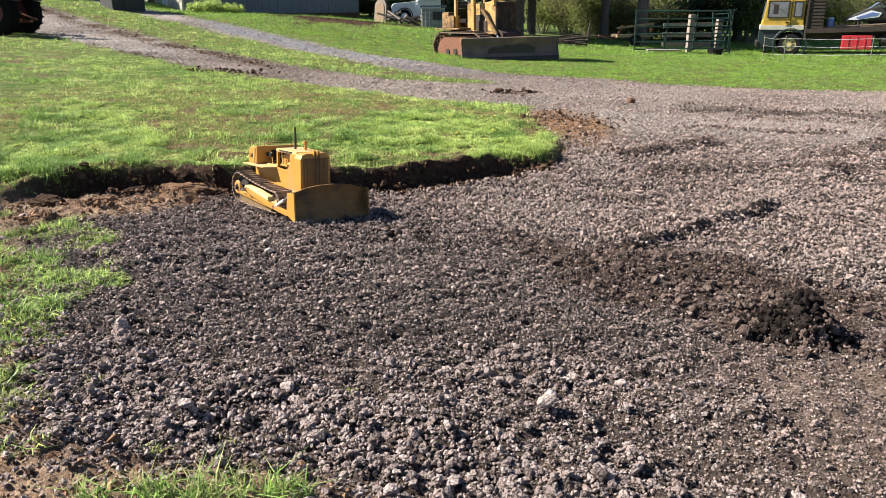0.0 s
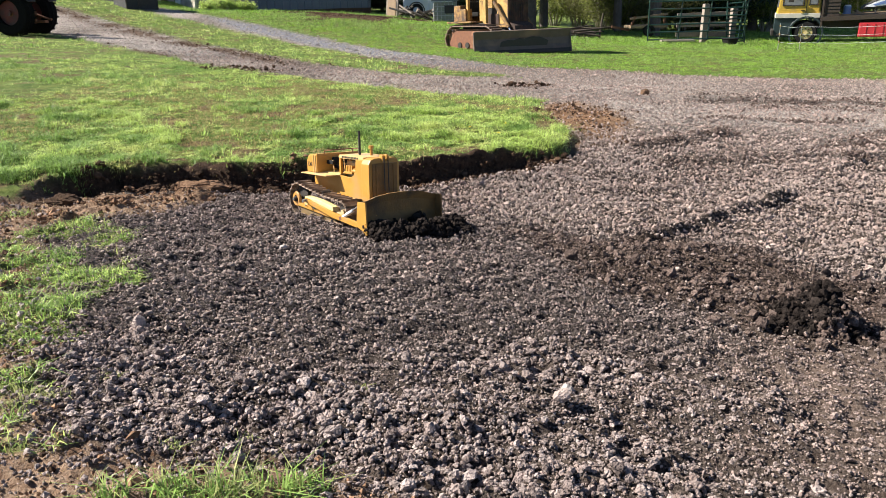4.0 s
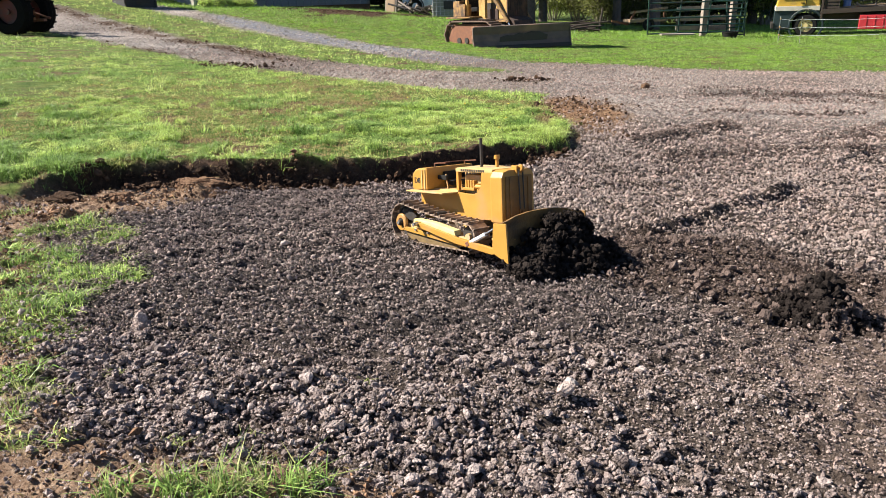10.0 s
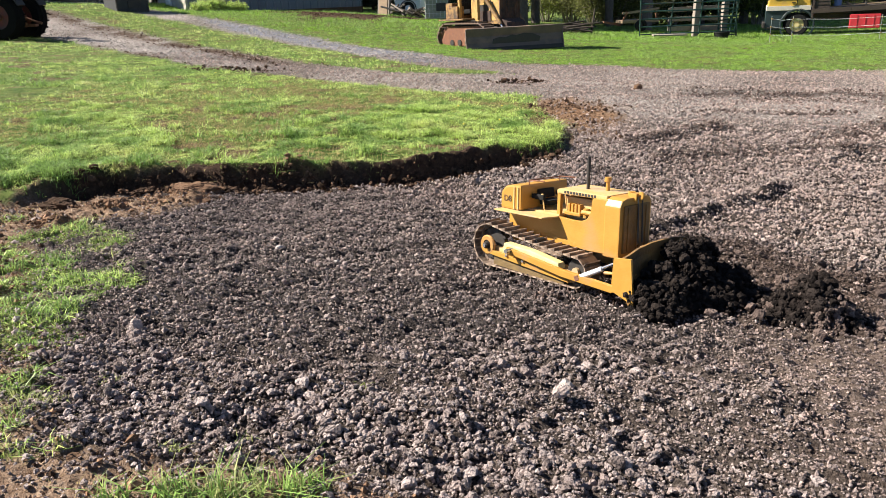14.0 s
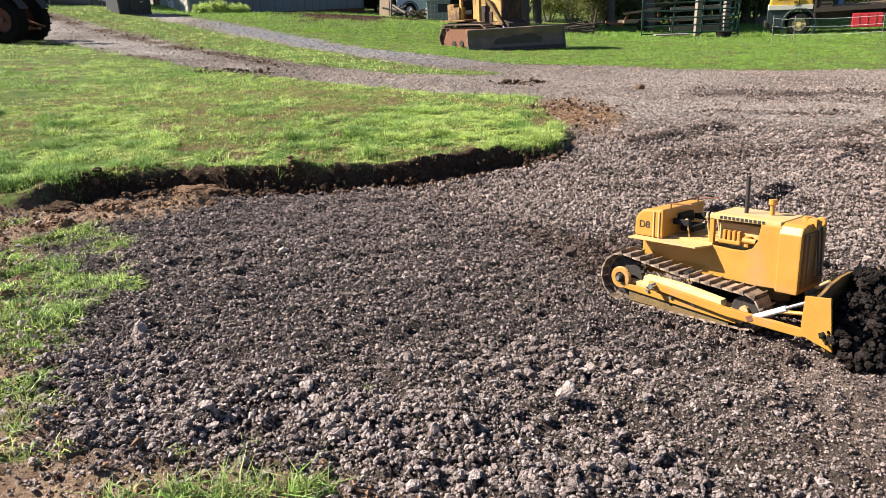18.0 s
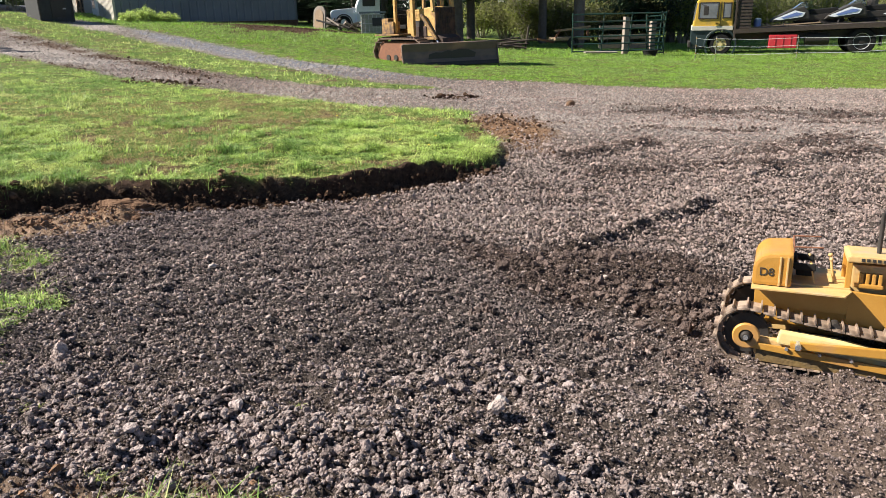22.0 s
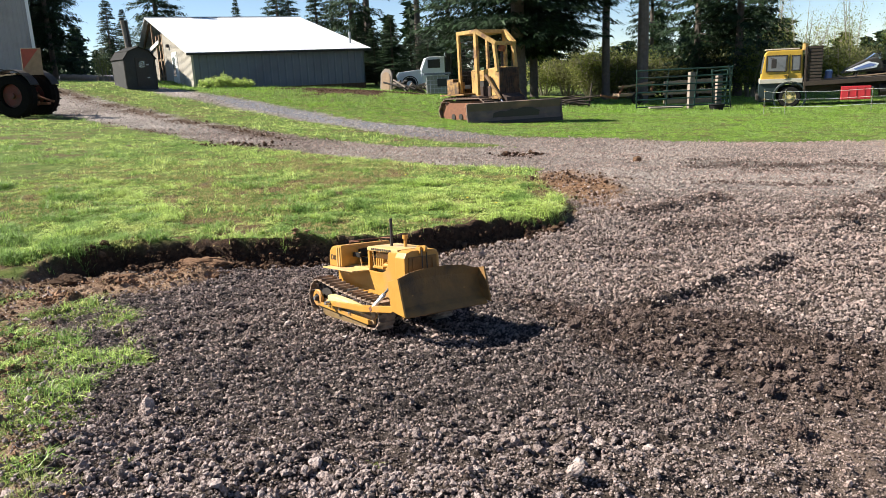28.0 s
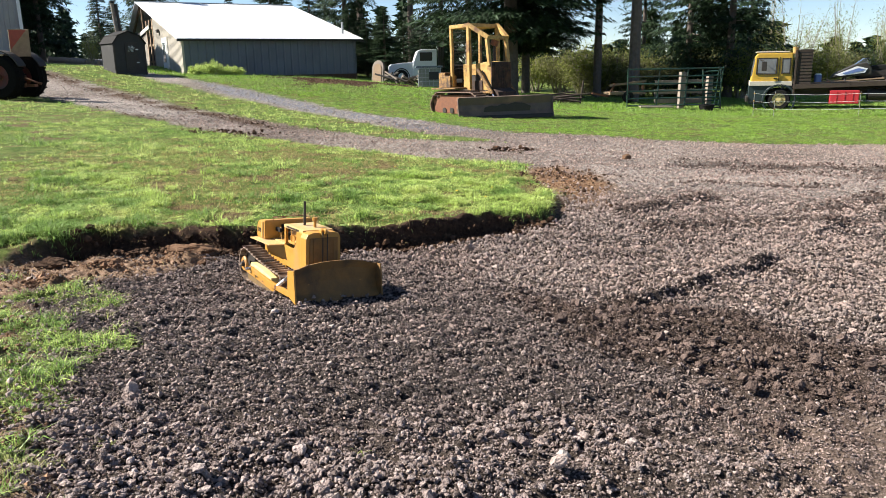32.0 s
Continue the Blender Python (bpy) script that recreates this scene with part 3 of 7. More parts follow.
face_w = smooth(0.10, 0.0, turf_line - bare_lip(GX.ravel(), GY.ravel()) + 0.1 * fbm(GX.ravel() * 4, GY.ravel() * 4, 90)) * smooth(-0.28, -0.1, turf_line) * smooth(1.65, 1.1, GX.ravel()) * smooth(-3.45, -3.15, GX.ravel()) * (GY.ravel() < 9.2)
for key, val in (("turf", np.clip(np.maximum(grass_w, 0.8 * patch_grass(GX.ravel(), GY.ravel())), 0, 1)), ("moist_and_shade", dark_w), ("red_soil", red_w), ("brown_soil", brown_w), ("cut_face", face_w)):
    ground.data.attributes.new(key, "FLOAT", "POINT").data.foreach_set("value", np.asarray(val, np.float32))
ground.data.attributes.new("soil_band", "FLOAT", "POINT").data.foreach_set("value", np.asarray(soil_band(GX.ravel(), GY.ravel()), np.float32))
ground.data.attributes.new("tan_soil", "FLOAT", "POINT").data.foreach_set("value", np.asarray(0.75 * soily(GX.ravel(), GY.ravel()) * (1 - soil_band(GX.ravel(), GY.ravel())), np.float32))
ground.data.attributes.new("verge", "FLOAT", "POINT").data.foreach_set("value", np.asarray(verge(GX.ravel(), GY.ravel()), np.float32))
ground.data.attributes.new("pale_track", "FLOAT", "POINT").data.foreach_set("value", np.asarray(np.clip(smooth(7, 12, GY.ravel()) * (0.8 + 0.9 * fbm(GX.ravel() * 0.6, GY.ravel() * 0.6, 93)) * (1 - second_track(GX.ravel(), GY.ravel())) * (1 - dark_w), 0, 1), np.float32))
ground.data.attributes.new("worn_turf", "FLOAT", "POINT").data.foreach_set("value", np.asarray(worn_turf(GX.ravel(), GY.ravel()), np.float32))
ground.data.attributes.new("blue_stone", "FLOAT", "POINT").data.foreach_set("value", np.asarray(second_track(GX.ravel(), GY.ravel()), np.float32))
ground.data.polygons.foreach_set("use_smooth", np.ones(len(ground.data.polygons), bool))

# ---- loose stone ----
ICO = bmesh.new()
bmesh.ops.create_icosphere(ICO, subdivisions=1, radius=1.0)
ICO_V = np.array([v.co[:] for v in ICO.verts])
ICO_F = np.array([[v.index for v in f.verts] for f in ICO.faces])
ICO.free()
OCT_V = np.array([(1, 0, 0), (-1, 0, 0), (0, 1, 0), (0, -1, 0), (0, 0, 1), (0, 0, -1)], float)
OCT_F = np.array([(0, 2, 4), (2, 1, 4), (1, 3, 4), (3, 0, 4), (2, 0, 5), (1, 2, 5), (3, 1, 5), (0, 3, 5)])


def stones(name, x, y, size, mat, label, shape="ico", sink=0.25, flat=0.8):
    """Many rough stones in one mesh, half bedded in the ground."""
    V, Fc = (ICO_V, ICO_F) if shape == "ico" else (OCT_V, OCT_F)
    n, k = len(x), len(V)
    bump_ = RNG.uniform(0.62, 1.28, (n, k, 1))
    p = V[None] * bump_ * (size[:, None, None] * 0.5) * RNG.uniform(0.7, 1.3, (n, 1, 3)) * np.array([1, 1, flat])
    t = RNG.uniform(0, 2 * np.pi, n)
    tilt = RNG.normal(0, 0.4, n)
    ct, st, cu, su = np.cos(t)[:, None], np.sin(t)[:, None], np.cos(tilt)[:, None], np.sin(tilt)[:, None]
    X, Y, Z = p[..., 0], p[..., 1], p[..., 2]
    Y, Z = cu * Y - su * Z, su * Y + cu * Z
    X, Y = ct * X - st * Y, st * X + ct * Y
    z0 = ground_z(x, y) + size * (0.5 * flat - sink + RNG.uniform(-0.2, 0.4, n))
    verts = np.stack([X + x[:, None], Y + y[:, None], Z + z0[:, None]], -1).reshape(-1, 3)
    tris = (Fc[None] + (np.arange(n) * k)[:, None, None]).reshape(-1, 3)
    return tagged(tri_mesh(name, verts, tris, mat), label, "gravel", kind="stuff")


def scatter(n, x0, x1, y0, y1, keep):
    x, y = RNG.uniform(x0, x1, n), RNG.uniform(y0, y1, n)
    k = RNG.uniform(0, 1, n) < keep(x, y)
    return x[k], y[k]


def w_coarse(x, y):
    g, dk, rd, br = cover(x, y)
    return np.clip((1 - g) * (1 - dk) * (1 - 0.86 * br) * (1 - face_near(x, y)), 0, 1)


def w_dark(x, y):
    g, dk, rd, br = cover(x, y)
    return np.clip(dk * (1 - g) * (1 - 0.9 * br) * (1 - face_near(x, y)), 0, 1)


def face_near(x, y):
    t = inside(BANK, x, y)
    return (t > -0.12).astype(float) * (y < 9.5) * (x > -3.4)


def light_part(x, y):
    return np.clip(0.55 + 1.3 * fbm(x * 1.1 + 3, y * 1.1, 81, 3), 0, 1)


# coarse stone along the near rim, brownish to the one side
def sizes(n, middle, spread, least, most):
    return np.clip(RNG.lognormal(math.log(middle), spread, n), least, most)


def rubble(x, y):
    """Where the larger stones gather: along the margin and in drifts."""
    edge = np.exp(-((inside(LEFT_SOIL, x, y) + 0.22) / 0.24)**2) * (x > -2.2)
    return np.clip(0.12 + np.maximum(edge, smooth(0.02, 0.35, fbm(x * 1.7 + 2, y * 1.7, 18, 3))), 0, 1)


cx, cy = scatter(112000, -2.4, 4.6, 0.3, 3.5, lambda x, y: w_coarse(x, y) * (1 - 0.66 * soily(x, y)) * smooth(3.5, 2.9, y) * (0.06 + 0.94 * smooth(0.9, 1.6, y)) * (0.06 + 0.94 * smooth(0.9, 0.2, x - 0.75 * y)))
cs = sizes(len(cx), 0.0118, 0.42, 0.006, 0.046) * (0.74 + 0.52 * rubble(cx, cy))
side = smooth(0.5, 1.5, cx + 0.7 * fbm(cx * 2, cy * 2, 12)) > RNG.uniform(0, 1, len(cx))
dull = RNG.uniform(0, 1, len(cx)) < 0.42 + 0.4 * smooth(2.3, 3.2, cy)
stones("coarse_gravel", cx[~side & dull], cy[~side & dull], cs[~side & dull], M["stone_dark"], "dark soil-stained crushed stone along the rim of the pad", sink=0.2)
side_l = ~side & ~dull
stones("coarse_gravel", cx[side_l], cy[side_l], cs[side_l] * 0.98, M["stone_grey"], "coarse grey crushed stone along the rim of the pad", sink=0.2)
stones("coarse_gravel", cx[side & ~dull], cy[side & ~dull], cs[side & ~dull] * 0.95, M["stone_brown"], "coarse brownish crushed stone with soil between", sink=0.24)
stones("coarse_gravel", cx[side & dull], cy[side & dull], cs[side & dull] * 0.75, M["stone_soil"], "brown soil crumbs between the coarse stone", sink=0.2)
# fine stone filling the rim
cx, cy = scatter(76000, -2.4, 3.6, 0.9, 3.6, lambda x, y: w_coarse(x, y) * smooth(0.9, 1.6, y) * smooth(0.9, 0.2, x - 0.75 * y))
cs = sizes(len(cx), 0.0085, 0.3, 0.005, 0.016)
side = RNG.uniform(0, 1, len(cx)) < 0.5
stones("fine_gravel", cx[side], cy[side], cs[side], M["stone_dark"], "dark fine crushed stone between the coarse stone", "oct", 0.0, 0.9)
stones("fine_gravel", cx[~side], cy[~side], cs[~side], M["stone_brown"], "brownish fine crushed stone between the coarse stone", "oct", 0.0, 0.9)
# pale and brownish stone over the open yard
cx, cy = scatter(150000, -1.6, 6.6, 3.0, 10.2, lambda x, y: w_coarse(x, y) * smooth(2.9, 3.4, y) * smooth(10.4, 8.6, y) * (0.55 + 0.45 * light_part(x, y)) * smooth(1.6, 0.4, x - 0.68 * y))
cs = sizes(len(cx), 0.0155, 0.38, 0.008, 0.045) * (0.8 + 0.06 * cy)
side = light_part(cx, cy) * 0.8 > RNG.uniform(0, 1, len(cx))
dull = RNG.uniform(0, 1, len(cx)) < 0.16
stones("yard_gravel", cx[side & ~dull], cy[side & ~dull], cs[side & ~dull], M["stone_light"], "grey crushed stone spread over the yard", "oct", sink=0.0, flat=1.0)
stones("yard_gravel", cx[~side & ~dull], cy[~side & ~dull], cs[~side & ~dull], M["stone_brown"], "brownish crushed stone spread over the yard", "oct", sink=0.0, flat=1.0)
stones("yard_gravel", cx[dull], cy[dull], cs[dull], M["stone_dark"], "dark stained stone among the yard gravel", "oct", sink=0.0, flat=1.0)
# moist fine stone and soil on the worked pad
cx, cy = scatter(118000, -2.8, 3.1, 2.3, 7.1, lambda x, y: w_dark(x, y))
cs = sizes(len(cx), 0.0112, 0.34, 0.006, 0.028) * (0.75 + 0.075 * cy)
pale = RNG.uniform(0.03, 1, len(cx)) / (1 + 2.0 * smooth(0.6, -1.0, cx) * smooth(6.8, 4.2, cy))
band = RNG.uniform(0, 1, len(cx)) < 0.92 * soil_band(cx, cy)
pale = np.where(band, pale * 2.2, pale)
stones("pad_gravel", cx[band & (pale > 0.17)], cy[band & (pale > 0.17)], cs[band & (pale > 0.17)] * 1.1, M["stone_soil"], "soil-coated dark brown stone across the worked pad", "oct", sink=0.02, flat=0.9)
keep_ = (pale > 0.17) & ~band
stones("pad_gravel", cx[keep_], cy[keep_], cs[keep_], M["stone_dark"], "dark moist fine stone mixed with soil on the worked pad", "oct", sink=0.02, flat=0.9)
side = pale <= 0.10
stones("pad_gravel", cx[side], cy[side], cs[side] * 1.15, M["stone_light"], "scattered paler stones on the worked pad", sink=0.08, flat=0.85)
side = (pale > 0.10) & (pale <= 0.17)
stones("pad_gravel", cx[side], cy[side], cs[side] * 1.15, M["stone_brown"], "scattered brownish stones on the worked pad", "oct", sink=0.06, flat=0.85)
# larger soil clods along the worked band
cx, cy = scatter(1500, 0.3, 2.7, 2.9, 5.5, lambda x, y: soil_band(x, y) * 0.7)
stones("band_clods", cx, cy, sizes(len(cx), 0.03, 0.4, 0.018, 0.075), M["stone_soil"], "dark brown soil clods across the worked band", "ico", 0.05, 0.85)
# brown margin
cx, cy = scatter(46000, -4.2, 0.6, 1.4, 6.75, lambda x, y: cover(x, y)[3] * np.clip(0.62 + 0.9 * fbm(x * 1.5, y * 1.5, 14), 0, 1))
cs = sizes(len(cx), 0.0125, 0.55, 0.006, 0.05)
side = RNG.uniform(0, 1, len(cx))
dull, side = side > 0.84, side < 0.45
stones("margin_clods", cx[dull], cy[dull], cs[dull] * 1.1, M["soil_brown"], "dark brown soil crumbs along the margin of the pad", "oct", sink=0.05, flat=0.85)
stones("margin_clods", cx[side], cy[side], cs[side], M["soil_red"], "brown soil crumbs along the margin of the pad", "oct", sink=0.05, flat=0.85)
side = ~side & ~dull
stones("margin_clods", cx[side], cy[side], cs[side] * 0.9, M["stone_light"], "stray grey-brown stones on the bare soil margin", "oct", sink=0.1, flat=0.85)
# stone strayed on to the soil, and soil showing through the rim
cx, cy = scatter(13000, -2.2, 0.3, 1.7, 4.2, lambda x, y: cover(x, y)[3] * 0.75 * np.exp(-(np.maximum(inside(LEFT_SOIL, x, y), 0) / 0.22)**2))
cs = sizes(len(cx), 0.016, 0.4, 0.008, 0.042)
side = RNG.uniform(0, 1, len(cx)) < 0.5
stones("rim_gravel", cx[side], cy[side], cs[side], M["stone_dark"], "dark crushed stone strayed on to the soil margin", sink=0.15)
stones("rim_gravel", cx[~side], cy[~side], cs[~side], M["stone_grey"], "grey crushed stone strayed on to the soil margin", sink=0.15)
# farther gravel and the drive
cx, cy = scatter(125000, -9, 14.5, 8.6, 22, lambda x, y: (1 - cover(x, y)[0]) * (1 - 0.8 * cover(x, y)[2]) * (1 - 0.7 * verge(x, y)) * smooth(30, 8, y) * smooth(8.5, 10, y) * (1 - 0.9 * cover(x, y)[1]) * (np.abs(x) < 0.72 * y + 1))
cs = sizes(len(cx), 0.027, 0.38, 0.014, 0.06)
side = light_part(cx, cy) > RNG.uniform(0, 1, len(cx))
stones("drive_gravel", cx[side], cy[side], cs[side], M["stone_light"], "grey crushed stone of the drive", "oct", 0.08, 0.85)
stones("drive_gravel", cx[~side], cy[~side], cs[~side], M["stone_brown"], "brownish crushed stone of the drive", "oct", 0.08, 0.85)
cx, cy = scatter(42000, -26, 2, 20, 44, lambda x, y: (1 - cover(x, y)[0]) * (1 - 0.95 * verge(x, y)) * (x > -0.66 * y))
cs = sizes(len(cx), 0.06, 0.3, 0.03, 0.11)
stones("track_gravel", cx, cy, cs, M["stone_white"], "pale crushed stone in the wheel tracks up the rise", "oct", 0.2, 0.5)
# soil-coated stone along the ruts, over their moist and shade-painted streaks
cx, cy = scatter(60000, 2.0, 10.5, 8.0, 13.8, lambda x, y: cover(x, y)[1] * (1 - cover(x, y)[0]))
stones("rut_stones", cx, cy, sizes(len(cx), 0.026, 0.4, 0.012, 0.07), M["stone_soil"], "soil-coated brown stone along the ruts", "oct", 0.0, 0.8)
# crumbs on the red soil and the torn end of the strip
cx, cy = scatter(3600, 1.2, 3.2, 8.5, 12.8, lambda x, y: cover(x, y)[2])
ex, ey = scatter(20000, -3.4, 0.5, 5.0, 7.0, lambda x, y: cover(x, y)[2])
cx, cy = np.concatenate([cx, ex]), np.concatenate([cy, ey])
stones("red_crumbs", cx, cy, sizes(len(cx), 0.014, 0.6, 0.007, 0.06), M["soil_red"], "reddish soil crumbs beside the turf", "oct", 0.1, 0.8)
cx, cy = scatter(1100, 1.2, 3.2, 8.5, 12.8, lambda x, y: cover(x, y)[2])
stones("red_crumbs", cx, cy, sizes(len(cx), 0.024, 0.6, 0.01, 0.09), M["soil_brown"], "dark soil crumbs on the reddish soil", "oct", 0.1, 0.8)
cx, cy = np.concatenate([RNG.normal(1.45, 0.2, 120), RNG.normal(1.9, 0.12, 50), RNG.normal(-4.4, 0.45, 200)]), np.concatenate([RNG.normal(14.7, 0.24, 120), RNG.normal(14.8, 0.1, 50), RNG.normal(16.6, 0.25, 200)])
stones("turf_clods", cx, cy, sizes(len(cx), 0.03, 0.65, 0.01, 0.11), M["soil_brown"], "dark torn clods along the edge of the drive", "ico", 0.05, 0.8)
# torn soil beside the tracks
cx, cy = scatter(36000, -20, 3, 14, 44, lambda x, y: verge(x, y))
cs = sizes(len(cx), 0.035, 0.45, 0.02, 0.10)
stones("verge_clods", cx, cy, cs, M["soil_brown"], "dark brown torn soil along the wheel track", "oct", 0.15, 0.7)


# clods of the cut bank
def clod_bank():
    n = 4600
    t = RNG.uniform(-3.2, 1.42, n)
    line = np.interp(t, [p[0] for p in BANK[4:13]], [p[1] for p in BANK[4:13]])
    off = RNG.uniform(-0.34, 0.02, n)
    size = np.clip(RNG.lognormal(math.log(0.018), 0.55, n), 0.008, 0.075)
    stones("bank_clods", t, line + off, size, M["soil_brown"], "dark crumbling clods on the face of the cut bank", sink=0.1, flat=0.85)


clod_bank()


def rock(x, y, size, mat, label, squash=0.8, seed=1):
    bm = B()
    bmesh.ops.create_icosphere(bm, subdivisions=2, radius=size / 2)
    for v in bm.verts:
        v.co *= 1 + 0.45 * noise.noise(v.co * (2.2 / size) + Vector((seed * 3.1, 0, 0)))
        v.co.z *= squash
    me = bpy.data.meshes.new("rock")
    bm.to_mesh(me)
    bm.free()
    me.materials.append(mat)
    ob = new("rock", me)
    ob.matrix_world = pose(x, y, float(ground_z(x, y)) + size * squash * 0.22, 0, 0, seed * 50)
    return tagged(ob, label, "rock")


rock(0.478, 2.534, 0.06, M["stone_white"], "pale angular stone lying on grey gravel", 0.8, 1)
rock(-0.62, 4.26, 0.042, M["stone_white"], "small white stone on the dark worked pad", 0.7, 2)
rock(-1.016, 4.511, 0.05, M["stone_white"], "small pale stone on the dark worked pad", 0.6, 3)
rock(-1.365, 3.092, 0.055, M["stone_light"], "upright pointed grey stone at the rim of the pad", 1.6, 4)
rock(3.64, 13.57, 0.17, M["soil_brown"], "dark clod lying alone on the gravel drive", 0.9, 5)
rock(0.428, 2.339, 0.06, M["stone_light"], "grey angular stone at the rim of the pad", 0.8, 6)
rock(-0.513, 2.503, 0.055, M["stone_grey"], "large grey angular stone at the rim of the pad", 0.7, 7)
rock(0.602, 2.756, 0.06, M["stone_grey"], "large grey stone among coarse gravel", 0.7, 8)
rock(0.782, 2.681, 0.05, M["stone_grey"], "grey stone among coarse gravel", 0.7, 9)
rock(-1.141, 2.018, 0.05, M["soil_brown"], "brown soil lump on the bare margin", 0.7, 10)


def soil_block(x, y, sx, sy, sz, turn, mat, label, seed):
    """A lump of slumped soil, rough and half bedded."""
    bm = B()
    bmesh.ops.create_icosphere(bm, subdivisions=4, radius=1.0)
    for v in bm.verts:
        q = v.co.copy()
        v.co *= 1 + 0.42 * noise.noise(q * 1.7 + Vector((seed * 5.3, 0, 0))) + 0.22 * noise.noise(q * 5 + Vector((0, seed * 2.1, 0))) + 0.10 * noise.noise(q * 13)
        v.co = Vector((v.co.x * sx, v.co.y * sy, v.co.z * sz))
    me = bpy.data.meshes.new("soil_clod")
    bm.to_mesh(me)
    bm.free()
    me.materials.append(mat)
    ob = new("soil_clod", me)
    ob.matrix_world = pose(x, y, float(ground_z(x, y)) + sz * 0.15, 0, 0, turn)
    return tagged(ob, label, "soil clod")


soil_block(-2.20, 6.56, 0.26, 0.10, 0.075, 5, M["soil_red"], "slumped slab of reddish soil below the cut", 1)
soil_block(-2.62, 6.52, 0.13, 0.07, 0.05, 20, M["soil_brown"], "crumbling brown soil lump below the cut", 2)
soil_block(-3.05, 5.83, 0.15, 0.09, 0.06, -15, M["soil_brown"], "dark soil lump on the bare margin", 3)
soil_block(-2.75, 6.12, 0.12, 0.06, 0.035, 10, M["soil_red"], "low reddish soil lump on the bare margin", 4)
for k, (x, y, w_) in enumerate(((-1.92, 6.66, 0.12), (-1.62, 6.72, 0.16), (-1.34, 6.79, 0.10), (-0.96, 6.90, 0.13), (-0.62, 6.98, 0.09), (0.62, 7.78, 0.12), (0.98, 8.02, 0.09))):
    soil_block(x, y, w_, w_ * 0.55, w_ * 0.42, 37 * k, M["soil_brown"], "dark soil clod fallen from the cut bank", 10 + k)


# ---- grass ----
def blades(name, x, y, height, width, mat, label, lean=0.45, per=3, spread=0.02):
    """Bent tapering blades, several from each root."""
    n = len(x) * per
    x, y, h = np.repeat(x, per), np.repeat(y, per), np.repeat(height, per) * RNG.uniform(0.55, 1.25, len(x) * per)
    x, y = x + RNG.normal(0, spread, n), y + RNG.normal(0, spread, n)
    z = ground_z(x, y) - 0.004
    t = RNG.uniform(0, 2 * np.pi, n)
    ln = np.abs(RNG.normal(0, lean, n)) + 0.08
    dx, dy = np.cos(t), np.sin(t)
    w = width * RNG.uniform(0.6, 1.3, n)
    px_, py_ = -dy * w / 2, dx * w / 2
    mid, tip = h * 0.55, h
    mx, my = x + dx * ln * h * 0.28, y + dy * ln * h * 0.28
    tx, ty = x + dx * ln * h, y + dy * ln * h
    V = np.stack([np.stack([x - px_, y - py_, z], -1), np.stack([x + px_, y + py_, z], -1), np.stack([mx + px_ * 0.8, my + py_ * 0.8, z + mid], -1), np.stack([mx - px_ * 0.8, my - py_ * 0.8, z + mid], -1), np.stack([tx, ty, z + tip * (1 - 0.3 * np.minimum(ln, 1.2))], -1)], 1).reshape(-1, 3)
    if width > 0.009:
        V = V.reshape(-1, 5, 3)[:, (0, 1, 4)].reshape(-1, 3)
        tris = np.arange(3 * n).reshape(-1, 3)
    else:
        tris = (np.array([(0, 1, 2), (0, 2, 3), (3, 2, 4)])[None] + (np.arange(n) * 5)[:, None, None]).reshape(-1, 3)
    return tagged(tri_mesh(name, V, tris, mat), label, "grass", kind="stuff")


def thick(x, y):
    return np.clip(0.78 + 2.1 * fbm(x * 0.8, y * 0.8, 15, 4) + 0.9 * fbm(x * 5, y * 5, 16, 2), 0.05, 1)


def tall_here(x, y):
    """Tufts: some places stand high, some are short."""
    return np.clip(0.36 + 2.7 * fbm(x * 3.9, y * 3.9, 25, 3), 0.12, 1.6)


def lush(x, y):
    return np.clip(0.46 + 2.0 * fbm(x * 0.55 + 9, y * 0.55, 35, 4) + 3.4 * fbm(x * 4.3, y * 4.3, 36, 3), 0, 1)


def lawn(name, n, x0, x1, y0, y1, keep, low, high, width, label, per=3, spread=0.02, lean=0.6, green="grass"):
    """Turf of two greens in patches."""
    bx, by = scatter(n, x0, x1, y0, y1, keep)
    deep = lush(bx, by) > RNG.uniform(0, 1, len(bx))
    h = low + (high - low) * tall_here(bx, by)
    blades(name, bx[~deep], by[~deep], h[~deep], width, M[green], label, lean, per, spread)
    blades(name, bx[deep], by[deep], h[deep] * 1.15, width, M["grass_deep"], "deeper green patches in the " + name.replace("_", " "), lean, per, spread)


def turf_ok(x, y):
    return smooth(0.0, 0.08, inside(BANK, x, y) - bare_lip(x, y) + 0.08 * fbm(x * 4, y * 4, 5)) * thick(x, y) * (1 - verge(x, y)) * (1 - 0.93 * worn_turf(x, y)) * (np.abs(x) < 0.70 * y + 1.5)


lawn("turf_grass", 40000, -6.6, 2.0, 6.0, 11.0, turf_ok, 0.018, 0.075, 0.0058, "short bright green spring turf above the cut bank", per=8, spread=0.014, lean=1.45)
lawn("far_turf", 52000, -14, 2.0, 11.0, 20, turf_ok, 0.022, 0.075, 0.010, "short bright green turf below the drive", 5, 0.025, 1.3)
lawn("upper_turf", 34000, -26, -3, 20.0, 42, turf_ok, 0.035, 0.10, 0.020, "turf below the wheel track on the rise", 4, 0.03, 1.0)
bx, by = scatter(36000, -6, 1.9, 6.0, 15, lambda x, y: smooth(0.02, 0.1, inside(BANK, x, y)) * np.clip(1 - 0.85 * thick(x, y) + 0.5 * worn_turf(x, y), 0, 1))
blades("dry_turf", bx, by, np.full(len(bx), 0.032), 0.006, M["grass_dry"], "thin yellowed turf between the green", per=3, lean=1.1)
